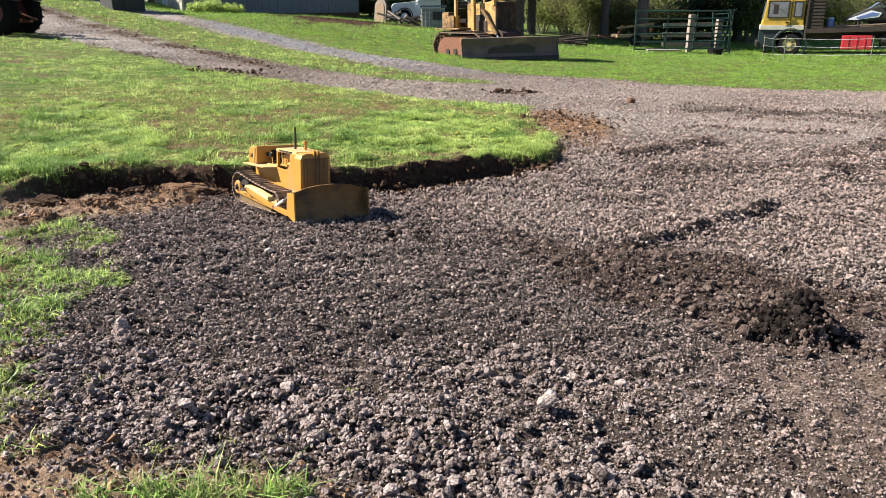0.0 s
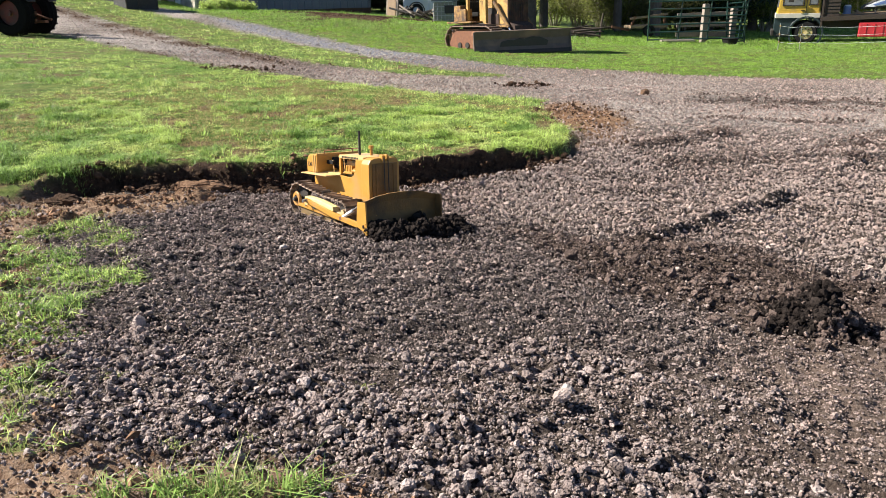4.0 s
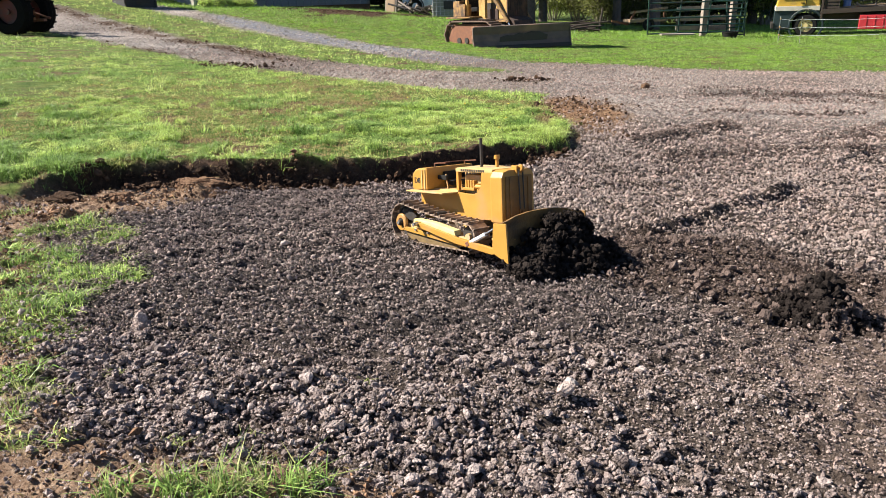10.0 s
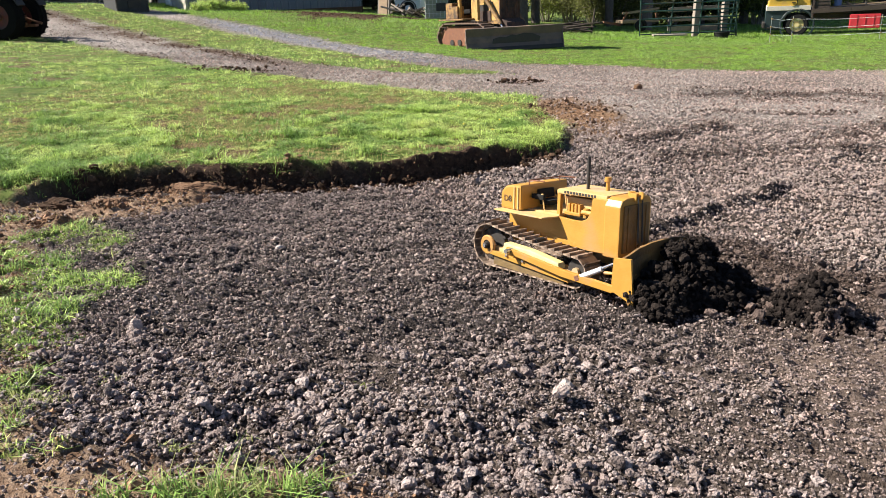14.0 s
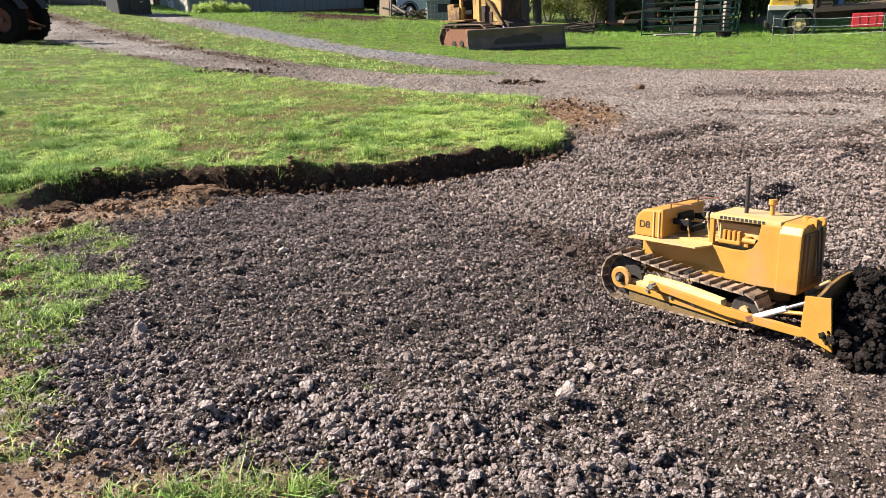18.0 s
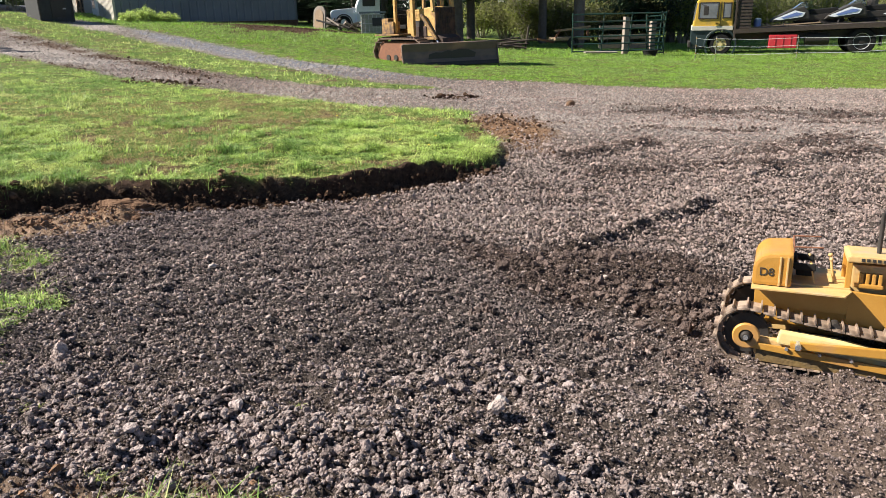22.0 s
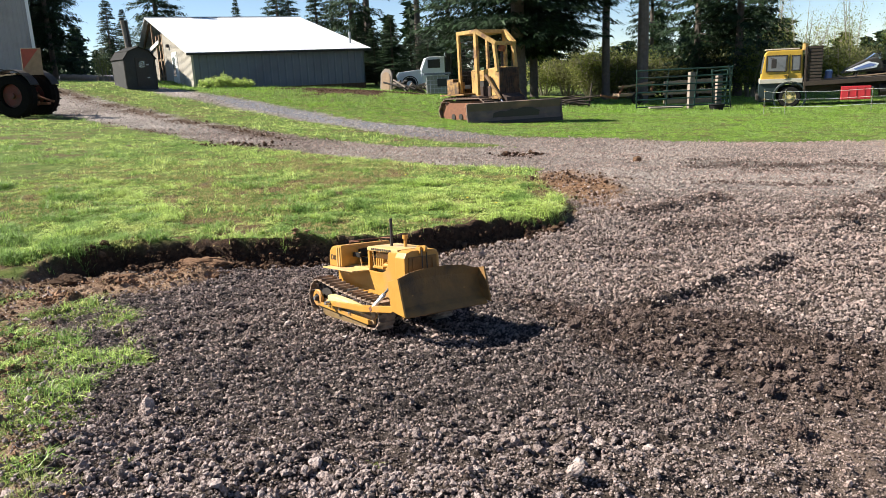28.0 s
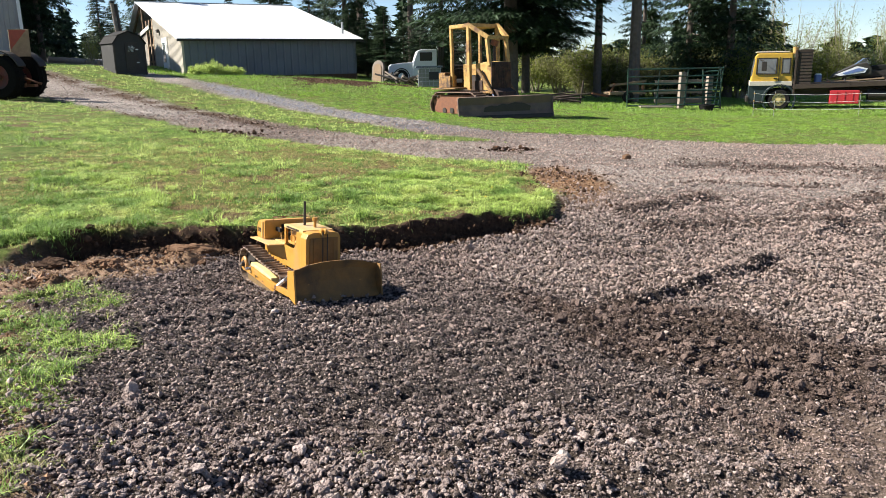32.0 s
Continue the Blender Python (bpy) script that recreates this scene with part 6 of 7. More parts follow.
part("tyre", ring(B(), (0.9, -0.1, 0.3), 0.3, 0.14, 0.16, seg=20, crown=0.04), M["black"], trl)
part("drawbar", box(B(), (-0.4, 0.4, 0.42), (0.9, 0.1, 0.1), (0, 12, 0)), M["rust"], trl)
rs = random.Random(8)
for k in range(12):
    pl = thing("fence_pole", pose(6.35 + rs.uniform(-0.5, 0.5), 35.0 + rs.uniform(-0.3, 0.3), gz(6.3, 35) + 0.04 + 0.035 * k, rs.uniform(-3, 3), rs.uniform(-7, 7), rs.uniform(-14, 14)), "thin dark pole in a low stack in the grass", "pole", "stack of poles")
    part("timber", rod(B(), (-0.85, 0, 0), (0.85, 0, 0), 0.045, 0.03, seg=8), M["old_timber"], pl)
lp = thing("leaning_post", pose(7.1, 35.0, gz(7.1, 35) - 0.05, 0, 7, 0), "thin dark leaning fence post", "post")
part("timber", rod(B(), (0, 0, 0), (0, 0, 1.15), 0.05, 0.04, seg=8), M["old_timber"], lp)
pk = thing("pale_plank", pose(10.2, 33.4, gz(10.2, 33.4) + 0.05, 3, 1, 3), "pale weathered plank in the grass before the gate", "plank")
part("board", box(B(), (0, 0, 0.06), (1.5, 0.3, 0.06), bevel=0.01), M["wood_grey"], pk)
logp = thing("old_logs", pose(-21.0, 45, gz(-21, 45), 0, 4, -12), "bleached logs lying before the trees", "log")
for k in range(3):
    part("log", rod(B(), (-1.2 + 0.5 * k, 0.3 * k, 0.2), (1.2 + 0.6 * k, 0.3 * k, 0.16), 0.17, 0.13, seg=10), M["wood_grey"], logp)


# ---- trees ----
def crown_mesh(name, h, start, radius, seed, mat_key="needles", thin=1.0, dense=1.0, taper=0.85):
    """Drooping whorled boughs carrying many small sprays, ragged and with gaps."""
    rg = np.random.default_rng(seed)
    V = []
    z = start * h
    while z < h * 0.985:
        f = (z - start * h) / (h - start * h)
        L = radius * ((1 - f)**taper) * (0.55 + 0.45 * min(1, f * 6 + 0.35)) + 0.12
        for _ in range(int(rg.integers(4, 7) * thin) + 1):
            a0 = rg.uniform(0, 2 * np.pi)
            Lb = L * rg.uniform(0.55, 1.15)
            nsp = int((22 + 62 * Lb / max(radius, 0.1)) * dense)
            r = np.sqrt(rg.uniform(0.02, 1, nsp)) * Lb
            spread = rg.normal(0, 0.16, nsp) * (0.4 + r)
            px_, py_ = np.cos(a0) * r - np.sin(a0) * spread, np.sin(a0) * r + np.cos(a0) * spread
            pz_ = z + 0.12 * r - 0.20 * r * r / max(Lb, 0.3) * 1.2 + rg.normal(0, 0.07, nsp)
            size = rg.uniform(0.13, 0.34, nsp)
            a1 = a0 + rg.normal(0, 0.6, nsp)
            dx_, dy_ = np.cos(a1), np.sin(a1)
            w = size * rg.uniform(0.12, 0.26, nsp)
            p0 = np.stack([px_ - dy_ * w, py_ + dx_ * w, pz_ + rg.normal(0, 0.03, nsp)], -1)
            p1 = np.stack([px_ + dy_ * w, py_ - dx_ * w, pz_ + rg.normal(0, 0.03, nsp)], -1)
            p2 = np.stack([px_ + dx_ * size, py_ + dy_ * size, pz_ - size * rg.uniform(0.2, 0.9, nsp)], -1)
            V.append(np.stack([p0, p1, p2], 1).reshape(-1, 3))
        z += h * 0.012 + 0.22 * rg.uniform(0.5, 1.6)
    V = np.concatenate(V)
    ob = tri_mesh(name, V, np.arange(len(V)).reshape(-1, 3), M[mat_key])
    me = ob.data
    bpy.data.objects.remove(ob)
    return me


def trunk_mesh(h, r, seed, stubs=0):
    bm = rod(B(), (0, 0, -0.4), (0, 0, h * 0.5), r, r * 0.62, seg=10)
    rod(bm, (0, 0, h * 0.5), (0, 0, h * 0.97), r * 0.62, 0.03, seg=8)
    rg = random.Random(seed)
    for k in range(stubs):
        z, a_, l_ = rg.uniform(0.15, 0.75) * h, rg.uniform(0, 6.28), rg.uniform(0.5, 2.2)
        rod(bm, (0, 0, z), (l_ * math.cos(a_), l_ * math.sin(a_), z - 0.25 * l_ + rg.uniform(0, 0.4)), 0.045, 0.012, seg=5)
    me = bpy.data.meshes.new("trunk")
    bm.to_mesh(me)
    bm.free()
    me.materials.append(M["bark"])
    return me


FIRS = [(crown_mesh("crown", 16, 0.06, 3.0, 40 + k, thin=1.5), trunk_mesh(16, 0.24, k, 6)) for k in range(4)]
TALL = [(crown_mesh("crown", 22, 0.30, 3.4, 60 + k, thin=0.6), trunk_mesh(22, 0.32, 9 + k, 16)) for k in range(2)]
BIG = (crown_mesh("crown", 20, 0.17, 5.6, 77, thin=3.0, dense=2.8, taper=0.6), trunk_mesh(20, 0.42, 21, 8))
POLE = [(crown_mesh("crown", 26, 0.30, 2.6, 90 + k, thin=0.35), trunk_mesh(26, 0.25 + 0.07 * k, 30 + k, 14)) for k in range(2)]


def tree(x, y, mesh, scale, wide, label, name="fir_tree", group="firs along the yard"):
    t_ = thing(name, pose(x, y, gz(x, y), 0, 0, (x * 77 + y * 31) % 360) @ Matrix.Diagonal((wide, wide, scale, 1)), label, "tree", group)
    for nm, me in (("crown", mesh[0]), ("trunk", mesh[1])):
        o_ = new(nm, me)
        o_.parent = t_
    return t_


for k, (rx, dist, s_, w_) in enumerate(((-0.55, 64, 0.8, 0.9), (-0.42, 74, 0.5, 0.6), (-0.40, 78, 0.42, 0.6), (-0.356, 86, 1.25, 1.3), (-0.253, 88, 0.55, 0.55), (-0.20, 64, 0.62, 0.75), (-0.185, 70, 0.6, 0.7), (-0.15, 66, 0.55, 0.7), (-0.13, 74, 0.6, 0.75), (-0.60, 58, 0.9, 1.0), (-0.55, 66, 0.8, 1.0))):
    tree(rx * dist, dist, FIRS[k % 4], s_, w_, "dark green fir standing behind the barn", group="firs behind the barn")
for k, (rx, dist, s_, w_) in enumerate(((-0.105, 58, 1.0, 0.95), (-0.085, 64, 1.1, 1.0), (-0.02, 66, 1.1, 1.0), (0.02, 60, 1.0, 0.9), (0.055, 70, 1.1, 1.1))):
    tree(rx * dist, dist, TALL[k % 2] if k % 3 else FIRS[k % 4], s_, w_, "tall fir with a bare lower trunk behind the scrap heap", group="firs behind the scrap heap")
for rx, dist, s_ in ((-0.10, 53, 0.30), (-0.078, 55, 0.26), (-0.055, 52, 0.3), (-0.03, 55, 0.26), (-0.008, 53, 0.28)):
    tree(rx * dist, dist, FIRS[int(dist) % 4], s_, 0.55, "young dark fir behind the scrap heap", group="firs behind the scrap heap")
for rx, dist, s_ in ((-0.497, 53, 0.85), (-0.53, 55, 0.95)):
    tree(rx * dist, dist, FIRS[2], s_, 0.85, "dark fir at the edge of the rise", group="firs behind the barn")
tree(-0.512 * 54, 54, BIG, 0.75, 0.5, "broad dark fir at the edge of the rise", group="firs behind the barn")
tree(0.110 * 44, 44, BIG, 0.95, 1.1, "large dark spreading fir behind the crawler tractor", group="firs behind the crawler")
tree(0.130 * 48, 48, BIG, 0.8, 0.68, "dark spreading fir between the crawler and the gate", group="firs behind the crawler")
for x, y, s_ in ((10.24, 45.5, 1.0), (11.36, 41.5, 1.05)):
    tree(x, y, POLE[0 if y > 43 else 1], s_, 1.0, "tall fir with a thick bare trunk by the gate", group="tall firs by the gate")
for k, (rx, dist, s_, w_) in enumerate(((0.285, 64, 1.0, 0.9), (0.345, 50, 1.1, 1.0), (0.37, 56, 1.1, 1.1), (0.40, 48, 1.0, 1.25), (0.425, 54, 0.9, 0.75), (0.86, 52, 1.0, 1.0), (0.78, 60, 1.0, 1.1))):
    tree(rx * dist, dist, FIRS[k % 4], s_, w_, "dark fir behind the flatbed lorry", group="firs behind the lorry")
tree(29.6, 43.5, POLE[1], 1.0, 1.0, "tall fir trunk behind the snowmobiles", group="firs behind the lorry")


def leafy(h, r, seed, n=1500, leaf=0.09, mat_key="leaves"):
    """Thin upright limbs with loose small leaves."""
    rg = np.random.default_rng(seed)
    bm = B()
    tips = []
    for k in range(9):
        a_ = rg.uniform(0, 6.28)
        x, y = r * rg.uniform(0.2, 1) * math.cos(a_), r * rg.uniform(0.2, 1) * math.sin(a_)
        top = h * rg.uniform(0.6, 1.0)
        rod(bm, (x * 0.15, y * 0.15, -0.2), (x * 0.6, y * 0.6, top * 0.55), 0.05, 0.03, seg=6)
        rod(bm, (x * 0.6, y * 0.6, top * 0.55), (x, y, top), 0.03, 0.008, seg=5)
        tips.append((x, y, top))
        for q_ in range(6):
            z = top * rg.uniform(0.35, 0.9)
            f = z / top
            e = (x * f + rg.normal(0, 0.45), y * f + rg.normal(0, 0.45), z + rg.uniform(0.1, 0.7))
            rod(bm, (x * f * 0.9, y * f * 0.9, z), e, 0.014, 0.005, seg=4)
            tips.append(e)
    me = bpy.data.meshes.new("limbs")
    bm.to_mesh(me)
    bm.free()
    me.materials.append(M["twig"])
    T = np.array(tips)
    c = T[rg.integers(0, len(T), n)] * rg.uniform(0.55, 1.03, (n, 1)) + rg.normal(0, 0.28, (n, 3))
    d1, d2 = rg.normal(0, leaf, (n, 3)), rg.normal(0, leaf, (n, 3))
    V = np.stack([c, c + d1, c + d2], 1).reshape(-1, 3)
    o_ = tri_mesh("leaves", V, np.arange(len(V)).reshape(-1, 3), M[mat_key])
    lm = o_.data
    bpy.data.objects.remove(o_)
    return lm, me


LEAFY = [leafy(7.5, 2.2, 5, 4200, 0.05), leafy(8.5, 2.6, 6, 3600, 0.05), leafy(6.5, 2.4, 7, 4600, 0.05)]
SCRUB = [leafy(2.6, 1.7, 15, 4200, 0.06, "scrub"), leafy(2.2, 1.9, 16, 3800, 0.06, "scrub"), leafy(3.0, 1.6, 17, 4200, 0.055, "leaves")]
WEED = leafy(3.0, 1.6, 19, 1500, 0.16, "grass")
rs = random.Random(11)
for k in range(16):
    rx, dist = 0.45 + 0.036 * k + rs.uniform(-0.01, 0.01), rs.uniform(50, 66)
    tree(rx * dist, dist, LEAFY[k % 3], rs.uniform(0.8, 1.15), rs.uniform(0.9, 1.2), "slender tree in thin spring leaf beyond the lorry", "young_tree", "young trees beyond the lorry")
for k in range(40):
    rx, dist = -0.10 + 0.022 * k + rs.uniform(-0.01, 0.01), rs.uniform(46, 58)
    if rx < 0.4:
        dist = rs.uniform(50, 57)
    if rx < 0.13:
        continue
    tree(rx * dist, dist, SCRUB[k % 3], rs.uniform(0.8, 1.25), rs.uniform(0.9, 1.4), "straw-green brushy shrub along the fence line", "shrub", "shrubs along the far edge")
for k in range(10):
    rx, dist = 0.205 + 0.017 * k + rs.uniform(-0.005, 0.005), rs.uniform(50, 53)
    tree(rx * dist, dist, SCRUB[k % 3], rs.uniform(0.95, 1.2), rs.uniform(0.9, 1.3), "straw-green brushy shrub behind the gate", "shrub", "shrubs along the far edge")
for k in range(7):
    x = -11.6 + 0.3 * k + rs.uniform(-0.2, 0.2)
    tree(x, 38.2 + rs.uniform(-0.3, 0.6) + 0.2 * k, WEED, 0.17 if k != 3 else 0.26, 0.26, "low green weed clump before the barn wall", "weed_clump", "weeds before the barn")
tree(-18.4, 42.5, SCRUB[2], 0.5, 0.35, "small leafy bush on the rise", "shrub", "shrubs along the far edge")


def far_woods():
    """A ragged far line of firs, one mass."""
    rg = np.random.default_rng(9)
    V = []
    for k in range(230):
        rx = -1.6 + 3.4 * k / 230 + rg.uniform(-0.01, 0.01)
        dist = rg.uniform(95, 135)
        if -0.45 < rx < -0.10:
            dist += 60
        h, r = rg.uniform(5, 10), rg.uniform(1.6, 2.6)
        if 0.18 < rx < 0.26 or 0.47 < rx < 0.72:
            h *= 0.5
        n = 420
        z = rg.uniform(0.02, 1, n)**1.2
        a_ = rg.uniform(0, 2 * np.pi, n)
        q = r * (1 - z) * rg.uniform(0.5, 1.1, n) + 0.1
        c = np.stack([rx * dist + q * np.cos(a_), dist + q * np.sin(a_), z * h + 0.3], -1)
        s_ = rg.uniform(0.5, 0.9, n)
        p1 = c + np.stack([rg.normal(0, 0.4, n), rg.normal(0, 0.4, n), -s_], -1)
        p2 = c + np.stack([rg.normal(0, 0.6, n), rg.normal(0, 0.4, n), -s_ * 0.3], -1)
        V.append(np.stack([c, p1, p2], 1).reshape(-1, 3))
    V = np.concatenate(V)
    V[:, 2] += -SLOPE * np.clip(V[:, 0], -70, 15) + 0.3
    return tagged(tri_mesh("far_woods", V, np.arange(len(V)).reshape(-1, 3), M["needles"]), "dark line of distant firs closing the fields", "woods", kind="stuff")


far_woods()


# ---- the model crawler ----
def digits(text, size, depth=0.002):
    cu = bpy.data.curves.new("lettering", "FONT")
    cu.body, cu.size, cu.extrude, cu.align_x, cu.align_y = text, size, depth, "CENTER", "CENTER"
    tmp = bpy.data.objects.new("lettering", cu)
    scene.collection.objects.link(tmp)
    me = bpy.data.meshes.new_from_object(tmp.evaluated_get(bpy.context.evaluated_depsgraph_get()))
    bpy.data.objects.remove(tmp)
    bpy.data.curves.remove(cu)
    return me


dozer = thing("model_bulldozer", Matrix(), "yellow quarter-scale model crawler bulldozer working on gravel", "bulldozer")

# hull and rear
bm = prism(B(), [(-0.28, 0.15), (-0.30, 0.27), (-0.30, 0.345), (0.09, 0.345), (0.09, 0.17)], -0.13, 0.13, bevel=0.008)
part("hull", bm, M["yellow"], dozer)
bm = prism(B(), [(-0.315, 0.352), (-0.315, 0.415)] + [(-0.235 + 0.08 * math.cos(t), 0.418 + 0.075 * math.sin(t)) for t in np.linspace(math.pi, math.pi / 2, 8)] + [(-0.155, 0.500), (-0.155, 0.352)], -0.20, 0.20, bevel=0.014)
tank = part("fuel_tank", bm, M["yellow"], dozer)
for y in (-0.202, 0.202):
    for x in (-0.205, -0.175):
        part("tank_strap", box(B(), (x, y, 0.42), (0.008, 0.006, 0.13), bevel=0.002), M["yellow_dusty"], tank)
me = digits("D8", 0.050)
me.materials.append(M["ink"])
ob = new("lettering", me)
ob.parent = tank
ob.matrix_basis = pose(-0.258, -0.2005, 0.412, 90, 0, 0)
ob2 = new("lettering", me)
ob2.parent = tank
ob2.matrix_basis = pose(-0.258, 0.2005, 0.412, 90, 0, 180)
for s in (-1, 1):
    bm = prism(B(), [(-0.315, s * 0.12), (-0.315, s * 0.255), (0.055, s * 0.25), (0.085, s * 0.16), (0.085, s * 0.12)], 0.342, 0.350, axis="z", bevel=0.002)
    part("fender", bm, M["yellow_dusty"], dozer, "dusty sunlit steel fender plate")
    part("fender_skirt", prism(B(), [(-0.30, 0.24), (-0.30, 0.342), (0.085, 0.342), (0.085, 0.24)], s * 0.125, s * 0.142, bevel=0.003), M["yellow"], dozer)
# driver's place
seat = part("seat", box(B(), (-0.10, 0, 0.392), (0.075, 0.12, 0.032), bevel=0.01), M["black"], dozer, "black padded seat")
part("backrest", box(B(), (-0.145, 0, 0.437), (0.022, 0.13, 0.055), (0, -8, 0), bevel=0.008), M["black"], seat)
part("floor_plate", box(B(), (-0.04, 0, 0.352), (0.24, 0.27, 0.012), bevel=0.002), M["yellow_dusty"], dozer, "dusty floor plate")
for y in (-0.09, 0.09):
    part("armrest", box(B(), (-0.105, y * 1.15, 0.43), (0.09, 0.022, 0.03), bevel=0.006), M["black"], dozer)
for x, y, h in ((0.02, -0.05, 0.11), (0.02, 0.0, 0.12), (0.02, 0.05, 0.11), (-0.06, -0.1, 0.09), (-0.06, 0.1, 0.09)):
    bm = rod(B(), (x, y, 0.352), (x - 0.02, y, 0.352 + h), 0.004)
    bmesh.ops.create_uvsphere(bm, u_segments=8, v_segments=6, radius=0.009, matrix=pose(x - 0.02, y, 0.352 + h))
    part("lever", bm, M["yellow_dusty"], dozer)
bm = B()
for y in (-0.13, 0.13):
    rod(bm, (-0.155, y, 0.495), (-0.155, y, 0.522), 0.0035)
    rod(bm, (-0.155, y, 0.522), (-0.04, y, 0.527), 0.0035)
rod(bm, (-0.155, -0.13, 0.522), (-0.155, 0.13, 0.522), 0.0035)
part("hand_rail", bm, M["rust"], dozer, "thin rusty hand rail")
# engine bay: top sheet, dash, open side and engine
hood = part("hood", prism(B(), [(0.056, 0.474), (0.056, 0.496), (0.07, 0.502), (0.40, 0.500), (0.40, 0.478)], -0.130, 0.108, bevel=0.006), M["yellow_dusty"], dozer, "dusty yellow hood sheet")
for s in (-1, 1):
    bm = B()
    for k in range(11):
        box(bm, (0.115 + k * 0.0205, -0.1305 if s < 0 else 0.1085, 0.488), (0.013, 0.003, 0.013))
    part("lettering_bars", bm, M["ink"], hood)
    part("dash_post", box(B(), (0.068, -0.116 if s < 0 else 0.094, 0.41), (0.022, 0.022, 0.128), bevel=0.003), M["yellow"], dozer)
    # side sheet that sweeps from the low frame up to the radiator
    sweep = [(0.075, 0.20), (0.075, 0.348), (0.18, 0.342), (0.24, 0.344), (0.282, 0.362), (0.305, 0.40), (0.315, 0.478), (0.415, 0.482), (0.415, 0.195), (0.30, 0.19)]
    part("side_sheet", prism(B(), sweep, -0.143 if s < 0 else 0.100, -0.124 if s < 0 else 0.117, bevel=0.003), M["yellow"], dozer)
bm = box(B(), (0.18, 0, 0.39), (0.20, 0.15, 0.13), bevel=0.01)
engine = part("engine", bm, M["yellow_dusty"], dozer, "dusty engine block seen through the open side")
for s in (-1, 1):
    for k in range(4):
        part("cylinder_cover", box(B(), (0.12 + k * 0.024, s * 0.088, 0.398), (0.015, 0.03, 0.05), bevel=0.004), M["yellow"], engine)
    part("manifold", box(B(), (0.15, s * 0.095, 0.368), (0.11, 0.03, 0.018), bevel=0.005), M["yellow"], engine)
    part("filter", rod(B(), (0.235, s * 0.09, 0.355), (0.235, s * 0.09, 0.405), 0.017, seg=12), M["yellow"], engine)
    part("starter", rod(B(), (0.215, s * 0.1, 0.385), (0.28, s * 0.1, 0.385), 0.014, seg=12), M["yellow"], engine)
part("engine_floor", box(B(), (0.25, 0, 0.21), (0.34, 0.25, 0.03), bevel=0.004), M["dark_steel"], dozer)
# radiator nose
nose = part("radiator_shell", prism(B(), [(-0.155, 0.185), (-0.155, 0.455), (-0.138, 0.487), (-0.10, 0.498), (0.072, 0.498), (0.099, 0.487), (0.112, 0.455), (0.112, 0.185)], 0.405, 0.505, axis="x", bevel=0.007), M["yellow"], dozer)
# guard, bars and hub take the darkened paint for the nose's shaded face
part("radiator_guard", box(B(), (0.509, -0.021, 0.335), (0.012, 0.215, 0.25), bevel=0.003), M["blade"], nose, "radiator guard plate, shade put into its dark paint")
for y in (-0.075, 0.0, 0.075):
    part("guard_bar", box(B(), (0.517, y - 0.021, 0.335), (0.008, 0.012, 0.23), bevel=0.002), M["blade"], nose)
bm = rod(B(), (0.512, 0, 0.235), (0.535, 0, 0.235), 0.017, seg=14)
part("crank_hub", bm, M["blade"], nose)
bm = rod(B(), (0.46, 0.0, 0.49), (0.46, 0.0, 0.518), 0.02, seg=14)
part("radiator_cap", bm, M["yellow"], nose)
part("lift_bracket", box(B(), (0.50, -0.02, 0.495), (0.04, 0.05, 0.045), bevel=0.005), M["yellow"], nose)
for y in (-0.035, 0.0):
    part("lift_cable", rod(B(), (0.525, y, 0.50), (0.545, y - 0.01, 0.262), 0.004, seg=6), M["ink"], nose, "thin dark lift cable")
part("cable_sheave", ring(B(), (0.53, -0.018, 0.505), 0.022, 0.006, 0.02, seg=16, crown=0.004), M["yellow"], nose)
bm = rod(B(), (0.183, -0.02, 0.495), (0.183, -0.02, 0.68), 0.0095, seg=12)
part("exhaust_stack", bm, M["dark_steel"], dozer, "thin black exhaust stack")
bm = rod(B(), (0.292, 0.012, 0.49), (0.292, 0.012, 0.552), 0.011, seg=12)
rod(bm, (0.292, 0.012, 0.552), (0.292, 0.012, 0.575), 0.02, 0.018, seg=14)
part("air_intake", bm, M["yellow"], dozer)

# running gear: loop from the rear sprocket to the lower front idler
SPX, SPZ, SPR, IDX, IDZ, IDR = -0.316, 0.140, 0.122, 0.33, 0.103, 0.082
dx, dz = IDX - SPX, IDZ - SPZ
gap = math.hypot(dx, dz)
base = math.atan2(dz, dx)
# the upper tangent, the lower tangent
up_a = base + math.acos((SPR - IDR) / gap)
lo_a = base - math.acos((SPR - IDR) / gap)
ARC_I = (IDR + 0.004) * (up_a - lo_a)
ARC_S = (SPR + 0.004) * (2 * math.pi - (up_a - lo_a))
RUN = math.sqrt(gap**2 - (SPR - IDR)**2)
LOOP = ARC_I + ARC_S + 2 * RUN
SHOES = 36


def on_loop(s):
    """Place and slope (degrees) of a shoe s metres along the loop, forwards on top."""
    s %= LOOP
    if s < RUN:                       # top run, sagging a little
        t = s / RUN
        ax, az = SPX + SPR * math.cos(up_a), SPZ + SPR * math.sin(up_a)
        bx_, bz_ = IDX + IDR * math.cos(up_a), IDZ + IDR * math.sin(up_a)
        return ax + (bx_ - ax) * t, az + (bz_ - az) * t - 0.012 * math.sin(math.pi * t), math.degrees(up_a) - 90
    s -= RUN
    if s < ARC_I:
        a_ = up_a - s / (IDR + 0.004)
        return IDX + IDR * math.cos(a_), IDZ + IDR * math.sin(a_), math.degrees(a_) - 90
    s -= ARC_I
    if s < RUN:
        t = s / RUN
        ax, az = IDX + IDR * math.cos(lo_a), IDZ + IDR * math.sin(lo_a)
        bx_, bz_ = SPX + SPR * math.cos(lo_a), SPZ + SPR * math.sin(lo_a)
